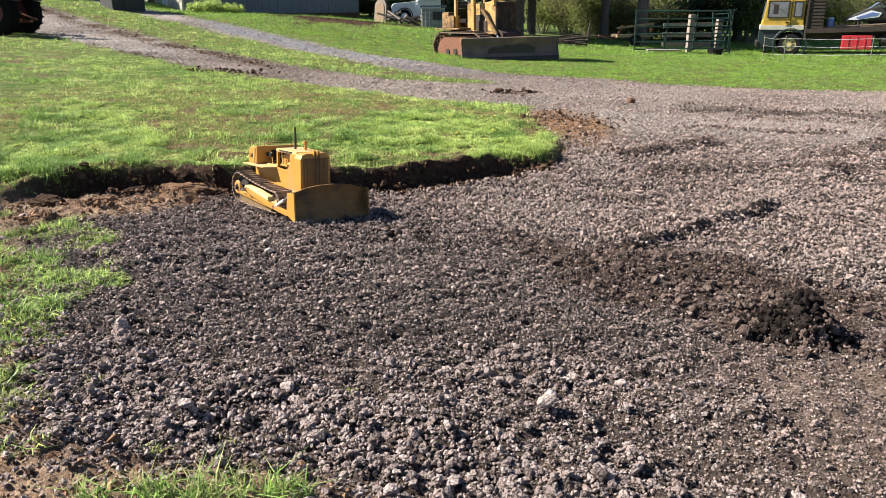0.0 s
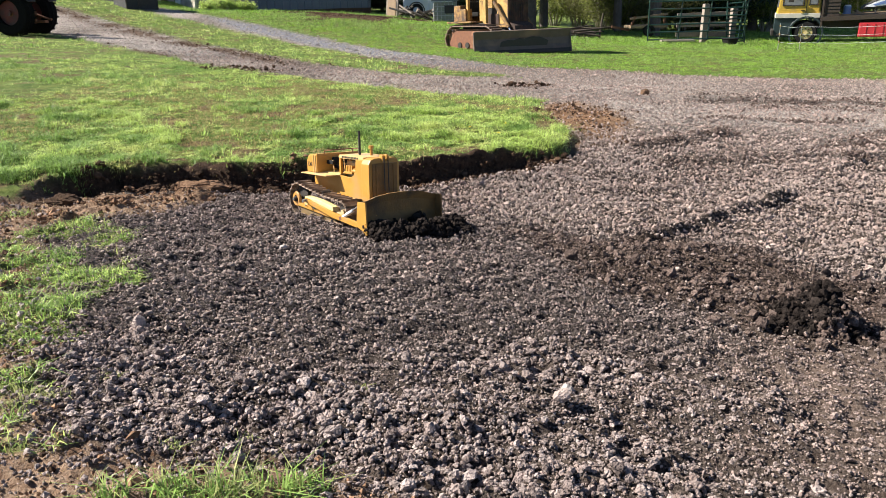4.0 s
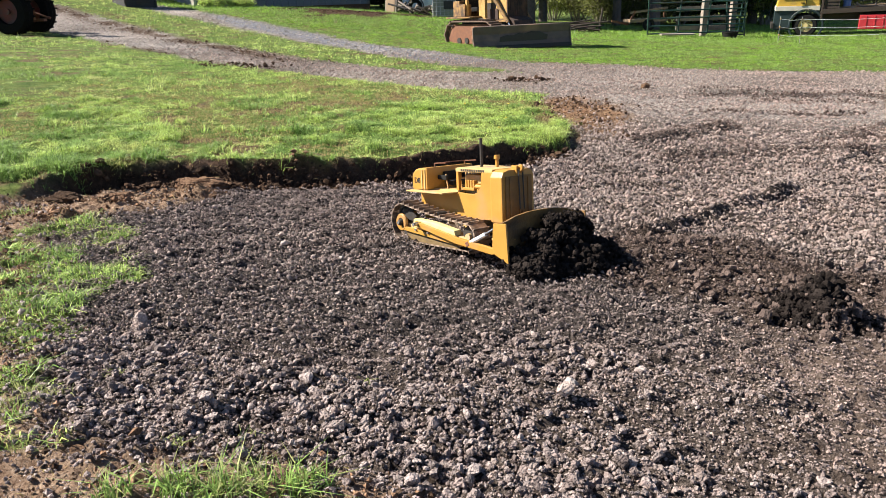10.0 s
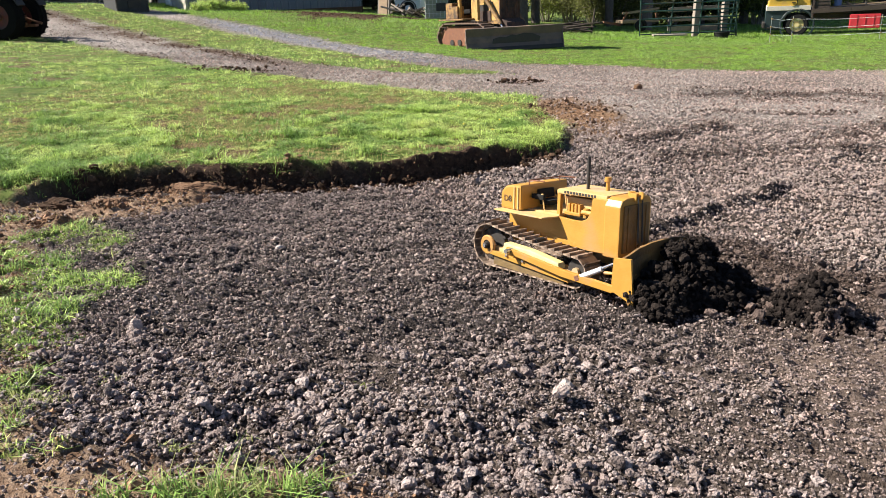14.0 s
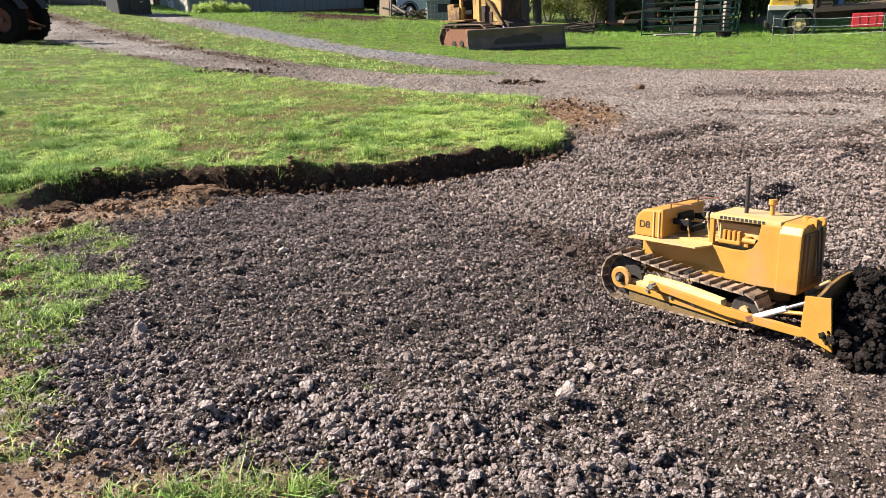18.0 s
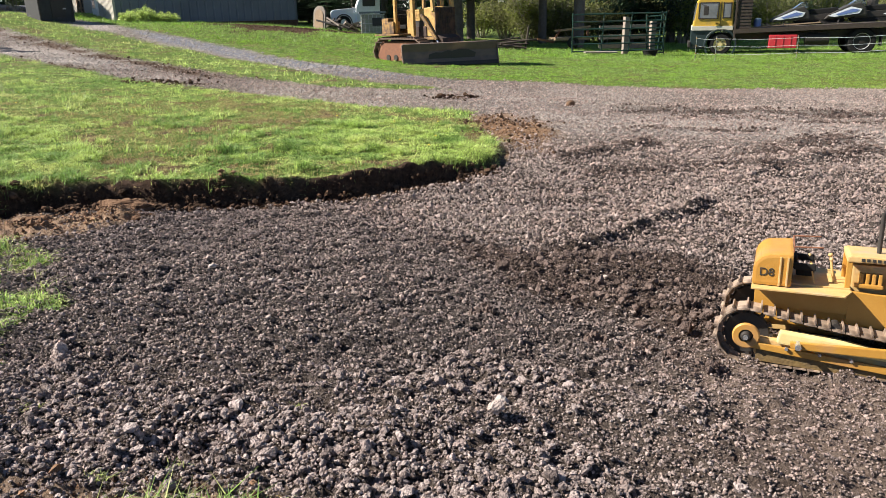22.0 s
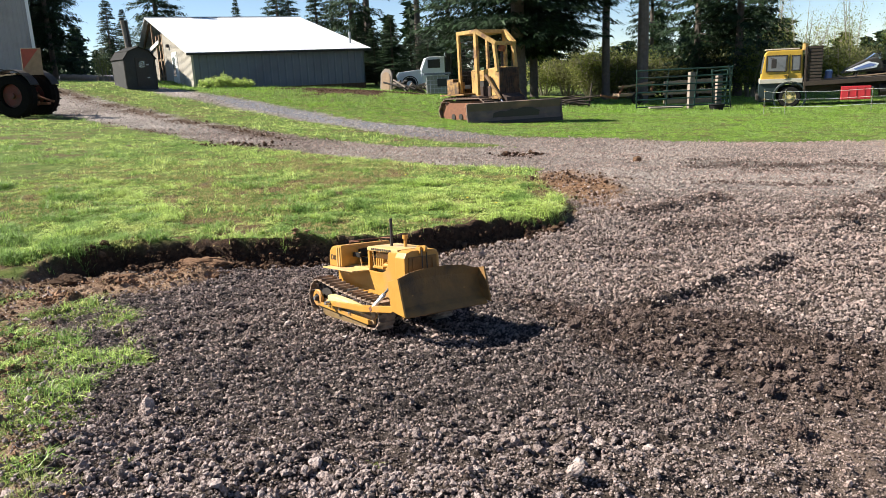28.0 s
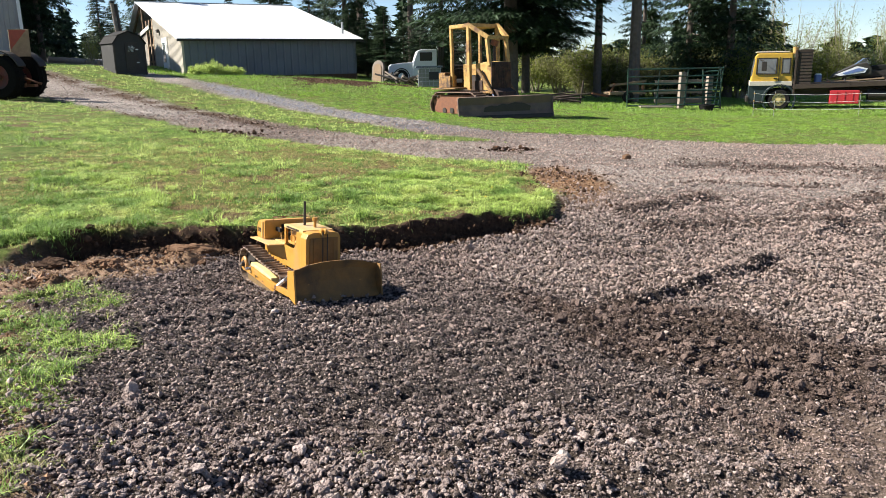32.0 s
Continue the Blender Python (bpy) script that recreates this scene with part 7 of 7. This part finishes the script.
        return ax + (bx_ - ax) * t, az + (bz_ - az) * t, math.degrees(lo_a) - 90
    s -= RUN
    a_ = lo_a - s / (SPR + 0.004)
    return SPX + SPR * math.cos(a_), SPZ + SPR * math.sin(a_), math.degrees(a_) - 90


def shoe_pose(s, y):
    x, z, slope = on_loop(s)
    return pose(x, y, z, 0, -slope, 0)


bm = box(B(), (0, 0, 0.0), (0.050, 0.125, 0.007))
box(bm, (0.018, 0, 0.011), (0.006, 0.125, 0.016))
box(bm, (0, 0, -0.012), (0.042, 0.035, 0.016))
shoe_me = bpy.data.meshes.new("track_shoe")
bm.to_mesh(shoe_me)
bm.free()
shoe_me.materials.append(M["shoe"])
shoes, wheels = [], []
for s in (-1, 1):
    yc = s * 0.238
    # roller frame, a long channel between sprocket and idler
    frame_bm = prism(B(), [(-0.28, 0.06), (-0.28, 0.135), (-0.19, 0.13), (0.33, 0.095), (0.33, 0.045), (0.28, 0.036), (-0.22, 0.032)], yc - 0.045, yc + 0.045, bevel=0.006)
    frame_ob = part("roller_frame", frame_bm, M["yellow_dusty"], dozer)
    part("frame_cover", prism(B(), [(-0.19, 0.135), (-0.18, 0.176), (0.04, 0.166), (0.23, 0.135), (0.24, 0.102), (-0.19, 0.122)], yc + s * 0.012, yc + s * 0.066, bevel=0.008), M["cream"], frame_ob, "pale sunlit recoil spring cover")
    part("side_rail", prism(B(), [(-0.31, 0.092), (-0.31, 0.118), (0.31, 0.076), (0.31, 0.044)], yc + s * 0.055, yc + s * 0.072, bevel=0.003), M["yellow"], frame_ob)
    part("lower_plate", prism(B(), [(-0.27, 0.030), (-0.27, 0.092), (0.27, 0.060), (0.27, 0.020), (0.20, 0.016)], yc + s * 0.048, yc + s * 0.057, bevel=0.002), M["frame_shaded"], frame_ob)
    for x in (-0.15, -0.02, 0.1):
        part("bolt", rod(B(), (x, yc + s * 0.07, 0.098 - 0.06 * x), (x, yc + s * 0.082, 0.098 - 0.06 * x), 0.008, seg=6), M["chrome"], frame_ob)
    for x in (-0.21, -0.12, -0.03, 0.06, 0.15, 0.24):
        part("bottom_roller", rod(B(), (x, yc - 0.04, 0.045), (x, yc + 0.04, 0.045), 0.024, seg=14), M["dark_steel"], frame_ob)
    part("carrier_roller", rod(B(), (0.03, yc - 0.035, 0.212), (0.03, yc + 0.035, 0.212), 0.02, seg=14), M["dark_steel"], frame_ob)
    # sprocket with teeth, hub cover with bolts
    bm = ring(B(), (0, 0, 0), 0.095, 0.02, 0.03, seg=26, crown=0.004)
    spr = part("sprocket", bm, M["dark_steel"], dozer, m=pose(SPX, yc, SPZ))
    for k in range(13):
        t = 2 * math.pi * k / 13
        part("tooth", box(B(), (0.098 * math.cos(t), 0, 0.098 * math.sin(t)), (0.02, 0.028, 0.016), (0, -math.degrees(t), 0)), M["dark_steel"], spr)
    part("hub_ring", ring(B(), (0, s * 0.062, 0), 0.058, 0.03, 0.022, seg=24, crown=0.006), M["yellow"], spr, "round yellow final-drive cover")
    part("hub_cap", rod(B(), (0, s * 0.05, 0), (0, s * 0.09, 0), 0.030, 0.017, seg=18), M["dark_steel"], spr)
    part("hub_nut", rod(B(), (0, s * 0.088, 0), (0, s * 0.097, 0), 0.012, seg=6), M["chrome"], spr)
    idl = part("idler", ring(B(), (0, 0, 0), 0.07, 0.016, 0.05, seg=26, crown=0.008), M["dark_steel"], dozer, m=pose(IDX, yc, IDZ))
    part("idler_hub", rod(B(), (0, -0.045, 0), (0, 0.045, 0), 0.022, seg=14), M["yellow_dusty"], idl)
    wheels += [(spr, SPX, yc, SPZ, SPR), (idl, IDX, yc, IDZ, IDR)]
    for k in range(SHOES):
        ob = new("track_shoe", shoe_me)
        ob.parent = frame_ob
        ob.matrix_basis = shoe_pose(LOOP * k / SHOES, yc)
        shoes.append((ob, LOOP * k / SHOES, yc))

# blade on its push arms, turning about the trunnions
PIV = (-0.03, 0.0, 0.105)


def off(x, y, z):
    return (x - PIV[0], y - PIV[1], z - PIV[2])


bm = B()
W = 0.325
prof = [(0.700, 0.012), (0.668, 0.06), (0.652, 0.12), (0.655, 0.19), (0.672, 0.235)]
cols = []
for y, rise in ((-W, 0.0), (-0.285, 0.006), (-0.21, 0.028), (-0.1, 0.042), (0, 0.044), (0.1, 0.042), (0.21, 0.028), (0.285, 0.006), (W, 0.0)):
    cols.append([(bm.verts.new(off(x, y, z + rise * (i / 4.0))), bm.verts.new(off(x - 0.014, y, z + rise * (i / 4.0)))) for i, (x, z) in enumerate(prof)])
fs = []
for p_, q_ in zip(cols, cols[1:]):
    for i in range(len(prof) - 1):
        fs.append(bm.faces.new((p_[i][0], q_[i][0], q_[i + 1][0], p_[i + 1][0])))
        fs.append(bm.faces.new((p_[i][1], p_[i + 1][1], q_[i + 1][1], q_[i][1])))
    fs.append(bm.faces.new((p_[-1][0], q_[-1][0], q_[-1][1], p_[-1][1])))
    fs.append(bm.faces.new((p_[0][0], p_[0][1], q_[0][1], q_[0][0])))
bmesh.ops.recalc_face_normals(bm, faces=fs)
blade = part("blade", bm, M["blade"], dozer, "curved blade, worn soil-stained mustard paint darkened as in shade", m=pose(*PIV))
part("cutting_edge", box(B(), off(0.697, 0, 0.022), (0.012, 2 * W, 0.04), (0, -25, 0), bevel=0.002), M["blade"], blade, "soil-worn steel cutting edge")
for s in (-1, 1):
    end = [(x - PIV[0], z - PIV[2]) for x, z in ((0.738, 0.012), (0.62, 0.055), (0.608, 0.10), (0.618, 0.231), (0.72, 0.238))]
    part("end_plate", prism(B(), end, s * W, s * (W + 0.012), bevel=0.002), M["yellow"] if s < 0 else M["blade"], blade, "sunlit yellow blade end plate" if s < 0 else "blade end plate in soil-stained, shade-darkened paint")
    arm = part("push_arm", prism(B(), [(-0.10, 0.03), (0.30, -0.035), (0.63, -0.058), (0.665, -0.048), (0.665, -0.022), (0.30, 0.005), (-0.10, 0.06)], s * 0.313, s * 0.335, bevel=0.004), M["yellow"], blade)
    part("trunnion", rod(B(), (-0.07, s * 0.31, 0.045), (-0.07, s * 0.37, 0.045), 0.013, seg=12), M["chrome"], arm)
    part("strut_rod", rod(B(), off(0.47, s * 0.322, 0.125), off(0.62, s * 0.325, 0.20), 0.0075, seg=10), M["chrome"], blade, "bright metal strut rod")
    part("strut_barrel", rod(B(), off(0.39, s * 0.322, 0.085), off(0.54, s * 0.323, 0.158), 0.013, seg=12), M["white"], blade, "pale metal strut barrel")
    part("strut_clevis", box(B(), off(0.385, s * 0.322, 0.082), (0.03, 0.03, 0.028), (0, -26, 0), bevel=0.004), M["rust"], blade)
    part("brace_bar", rod(B(), off(0.46, s * 0.2, 0.10), off(0.655, s * 0.2, 0.12), 0.009, seg=8), M["yellow"], blade)
    part("lift_arm", rod(B(), off(0.55, s * 0.06, 0.20), off(0.63, s * 0.12, 0.255), 0.007, seg=8), M["yellow_dusty"], blade)

# ---- the crawler's way: seconds, x, y, height over the slope, heading, nose up ----
WAY = [
    (0.0, -1.208, 6.183, -0.003, -51.2, 0.5),
    (0.5, -1.172, 6.137, -0.002, -50.7, 0.7),
    (1.0, -1.120, 6.084, -0.003, -50.4, 1.1),
    (1.5, -1.062, 6.033, -0.004, -50.2, 1.5),
    (2.0, -1.001, 5.974, -0.004, -50.3, 2.0),
    (2.5, -0.938, 5.893, -0.007, -50.5, 2.4),
    (3.0, -0.864, 5.807, -0.009, -50.4, 2.7),
    (3.5, -0.795, 5.740, -0.012, -50.6, 2.7),
    (5.5, -0.514, 5.468, -0.023, -51.6, 4.1),
    (6.0, -0.446, 5.399, -0.024, -51.8, 4.4),
    (6.5, -0.366, 5.296, -0.022, -52.2, 4.6),
    (7.0, -0.290, 5.197, -0.018, -52.4, 4.9),
    (7.5, -0.219, 5.096, -0.012, -52.2, 5.0),
    (8.0, -0.147, 5.002, -0.007, -52.0, 5.3),
    (8.5, -0.074, 4.919, -0.002, -52.1, 5.7),
    (9.0, -0.003, 4.846, 0.003, -51.8, 5.8),
    (9.5, 0.084, 4.773, 0.004, -51.4, 5.7),
    (10.0, 0.159, 4.701, 0.004, -51.2, 5.2),
    (10.5, 0.230, 4.641, 0.005, -51.0, 4.6),
    (11.0, 0.293, 4.570, 0.006, -50.7, 4.0),
    (11.5, 0.371, 4.497, 0.006, -50.3, 3.5),
    (12.0, 0.446, 4.430, 0.008, -50.1, 2.8),
    (12.5, 0.520, 4.355, 0.007, -49.9, 2.0),
    (13.0, 0.584, 4.280, 0.006, -50.2, 1.4),
    (13.5, 0.640, 4.202, 0.005, -50.6, 1.1),
    (14.0, 0.723, 4.108, 0.004, -50.7, 1.0),
    (14.5, 0.796, 4.022, 0.002, -50.7, 1.3),
    (16.5, 1.105, 3.740, -0.002, -49.8, 3.1),
    (17.0, 1.185, 3.672, -0.003, -49.4, 2.9),
    (17.5, 1.268, 3.605, -0.006, -49.1, 2.3),
    (18.0, 1.356, 3.539, -0.009, -48.6, 1.6),
    (18.5, 1.448, 3.435, -0.014, -49.0, 0.9),
    (19.0, 1.559, 3.308, -0.021, -48.9, 0.4),
    (19.5, 1.654, 3.229, -0.029, -48.4, 1.6),
    (20.0, 1.785, 3.156, -0.035, -47.5, 2.9),
    (20.5, 1.919, 3.146, -0.024, -38.7, 2.1),
    (21.0, 2.002, 3.040, -0.019, -30.7, 1.2),
    (21.5, 2.044, 2.976, -0.016, -30.0, 1.0),
    (22.0, 2.051, 2.980, -0.015, -29.6, 1.1),
    (22.5, 1.997, 3.048, -0.016, -41.8, 0.0),
    (23.0, 1.767, 3.219, -0.008, -46.5, -2.9),
    (23.5, 1.501, 3.395, -0.004, -47.4, -2.2),
    (24.0, 1.284, 3.565, 0.004, -46.1, -1.2),
    (24.5, 1.043, 3.752, 0.006, -45.3, 0.9),
    (26.5, 0.134, 4.384, 0.034, -28.7, -0.4),
    (27.0, -0.115, 4.433, 0.021, -29.8, 2.3),
    (27.5, -0.230, 4.603, 0.006, -46.8, 0.8),
    (28.0, -0.437, 4.775, -0.006, -51.7, 3.2),
    (28.5, -0.612, 4.991, -0.014, -55.4, 1.8),
    (29.0, -0.811, 5.212, -0.023, -56.9, 0.1),
    (29.5, -1.000, 5.397, -0.023, -56.8, -0.5),
    (30.0, -1.065, 5.519, -0.026, -56.3, -0.8),
    (30.5, -1.074, 5.566, -0.031, -56.4, -1.0),
    (31.0, -1.074, 5.581, -0.031, -56.6, -1.1),
    (31.5, -1.072, 5.562, -0.031, -56.7, -1.2),
    (32.0, -1.052, 5.522, -0.032, -56.7, -1.2),
]


def way_pose(x, y, up, head, nose_up):
    n_ = Vector((SLOPE, PAD_FALL, 1)).normalized()
    f_ = Vector((math.cos(radians(head)), math.sin(radians(head)), 0))
    f_ = (f_ - n_ * f_.dot(n_)).normalized()
    l_ = n_.cross(f_)
    c_, s_ = math.cos(radians(nose_up)), math.sin(radians(nose_up))
    f2, n2 = f_ * c_ + n_ * s_, n_ * c_ - f_ * s_
    m = Matrix((f2, l_, n2)).transposed().to_4x4()
    m.translation = (x, y, -SLOPE * x + PAD_FALL * (4.6 - y) + up + 0.006)
    return m


WAY_T = [r[0] for r in WAY]


def way_at(t):
    return way_pose(*[float(np.interp(t, WAY_T, [r[k] for r in WAY])) for k in range(1, 6)])


LIFT = [(0, -0.5), (2, -0.9), (9, -1.2), (14, 1.4), (20.6, 1.4), (21.6, 8), (22.6, 12.2), (24.5, 10.8), (29.0, 10.4), (29.6, 6), (30.2, 4), (32, 3.5)]


# ---- soil pushed before the blade, and the pile that it meets ----
def clump(r, seed, fine):
    rg = np.random.default_rng(seed)
    n = 160
    d = rg.normal(0, 1, (n, 3))
    d /= np.linalg.norm(d, axis=1)[:, None]
    c = d * r * rg.uniform(0.2, 1.0, (n, 1)) * np.array([1, 1, 0.75])
    sz = np.clip(rg.lognormal(math.log(fine), 0.55, n), 0.005, 0.03)
    V = ICO_V[None] * rg.uniform(0.6, 1.25, (n, len(ICO_V), 1)) * sz[:, None, None] + c[:, None]
    T = ICO_F[None] + (np.arange(n) * len(ICO_V))[:, None, None]
    return V.reshape(-1, 3), T.reshape(-1, 3)


CLUMPS, CRUMBS = [], []
for k in range(6):
    for kept, mat_key, wide, fine in ((CLUMPS, "soil", 0.075, 0.0092), (CRUMBS, "stone_soil", 0.085, 0.0078)):
        v_, t_ = clump(wide, 100 + k, fine)
        o_ = tri_mesh("soil_clump", v_, t_, M[mat_key])
        kept.append(o_.data)
        bpy.data.objects.remove(o_)
load, pile = [], []
lr = random.Random(5)
for k in range(96):
    row = lr.random()
    ly = lr.uniform(-0.28, 0.37)
    lx = 0.708 + (0.18 + 0.10 * smooth(-0.2, 0.15, ly)) * row
    lz = lr.random()**0.65 * (0.30 * (1 - row)**0.8 + 0.015) * (1 - ((ly - 0.09) / 0.46)**2)
    t0 = 1.5 + 4.6 * (lz / 0.27) + lr.uniform(-0.3, 0.6)
    ob = new("soil_clump", CLUMPS[k % 6])
    tagged(ob, "moist soil clump pushed by the blade, shade in its colour", "soil", "soil before the blade")
    load.append((ob, lx, ly, lz, t0, lr.uniform(0, 360)))
for k in range(64):
    a_, q = lr.uniform(0, 6.283), lr.random()**0.6
    px0, py0 = 1.79 + 0.22 * q * math.cos(a_), 3.30 + 0.23 * q * math.sin(a_)
    h = 0.22 * max(0.0, 1 - q * 1.0) * lr.uniform(0.4, 1)
    ob = new("soil_clump", (CRUMBS if k % 4 == 0 else CLUMPS)[(k + 2) % 6])
    tagged(ob, "dark moist soil clump of the small spoil pile", "soil", "spoil pile clumps")
    pile.append((ob, px0, py0, h, lr.uniform(0, 360)))
# soil that slips off the ends of the blade and stays behind
spill = []
for k in range(46):
    td = lr.uniform(11.5, 20.6)
    side_ = 1 if lr.random() < 0.72 else -1
    ob = new("soil_clump", CRUMBS[k % 6])
    tagged(ob, "dark soil clump slipped off the end of the blade", "soil", "soil left beside the way")
    spill.append((ob, 0.70 + lr.uniform(0, 0.16), side_ * lr.uniform(0.27, 0.46), td, lr.uniform(-0.05, -0.015), lr.uniform(0, 360)))


# ---- what moves ----
def motions():
    walk(dozer, [(t, way_pose(*r)) for t, *r in WAY])
    walk(blade, [(t, pose(*PIV, 0, -a_, 0)) for t, a_ in LIFT])
    # travel of the tracks from the way along the heading
    ts = [round(0.2 * k, 1) for k in range(161)]
    gone, run, last = {}, 0.0, way_at(0)
    for t in ts:
        m = way_at(t)
        run += (m.translation - last.translation).dot(last.col[0].xyz)
        gone[t], last = run, m
    for ob, s0, y in shoes:
        walk(ob, [(t, shoe_pose(s0 + gone[t], y)) for t in ts])
    for ob, x, y, z, r in wheels:
        walk(ob, [(t, pose(x, y, z, 0, math.degrees(gone[t] / r), 0)) for t in ts])
    # loose soil: at rest until the blade comes, carried while it pushes, left where it stops
    steps = [0.5 * k for k in range(65)]
    stop = 21.0

    def on_ground(p, lift, turn):
        return pose(p.x, p.y, float(ground_z(p.x, p.y)) + lift, 0, 0, turn)

    for ob, lx, ly, lz, t0, turn in load:
        rows = []
        for t in steps:
            tt = min(max(t, t0), stop)
            p = way_at(tt) @ Vector((lx, ly, 0))
            up = min(1.0, max(0.0, (t - t0) / 1.2))
            rows.append((t, on_ground(p, -0.045 + up * (lz + 0.045), turn + 8 * math.sin(3 * (tt - t0)))))
        walk(ob, rows)
    for ob, lx, ly, td, sunk, turn in spill:
        rows = []
        for t in steps:
            tt = min(max(t, 2.0), td)
            out_ = min(1.0, max(0.0, (t - td + 1.5) / 1.5))
            p = way_at(tt) @ Vector((lx, ly * (0.35 + 0.65 * out_), 0))
            rows.append((t, on_ground(p, min(sunk, -0.07 + 0.06 * max(0.0, t - 2.0) / 4), turn)))
        walk(ob, rows)
    for ob, px0, py0, h, turn in pile:
        rows, place = [], Vector((px0, py0, 0))
        for t in steps:
            tt = min(t, stop)
            m = way_at(tt)
            q = m.inverted() @ Vector((place.x, place.y, m.translation.z))
            reach = 0.95 - 0.25 * abs(q.y)
            if 14 < t and q.x < reach and abs(q.y) < 0.34 and t <= stop:
                q.x = reach
                g_ = m @ q
                place = Vector((g_.x, g_.y, 0))
            rows.append((t, on_ground(place, h - 0.02, turn)))
        walk(ob, rows)


motions()
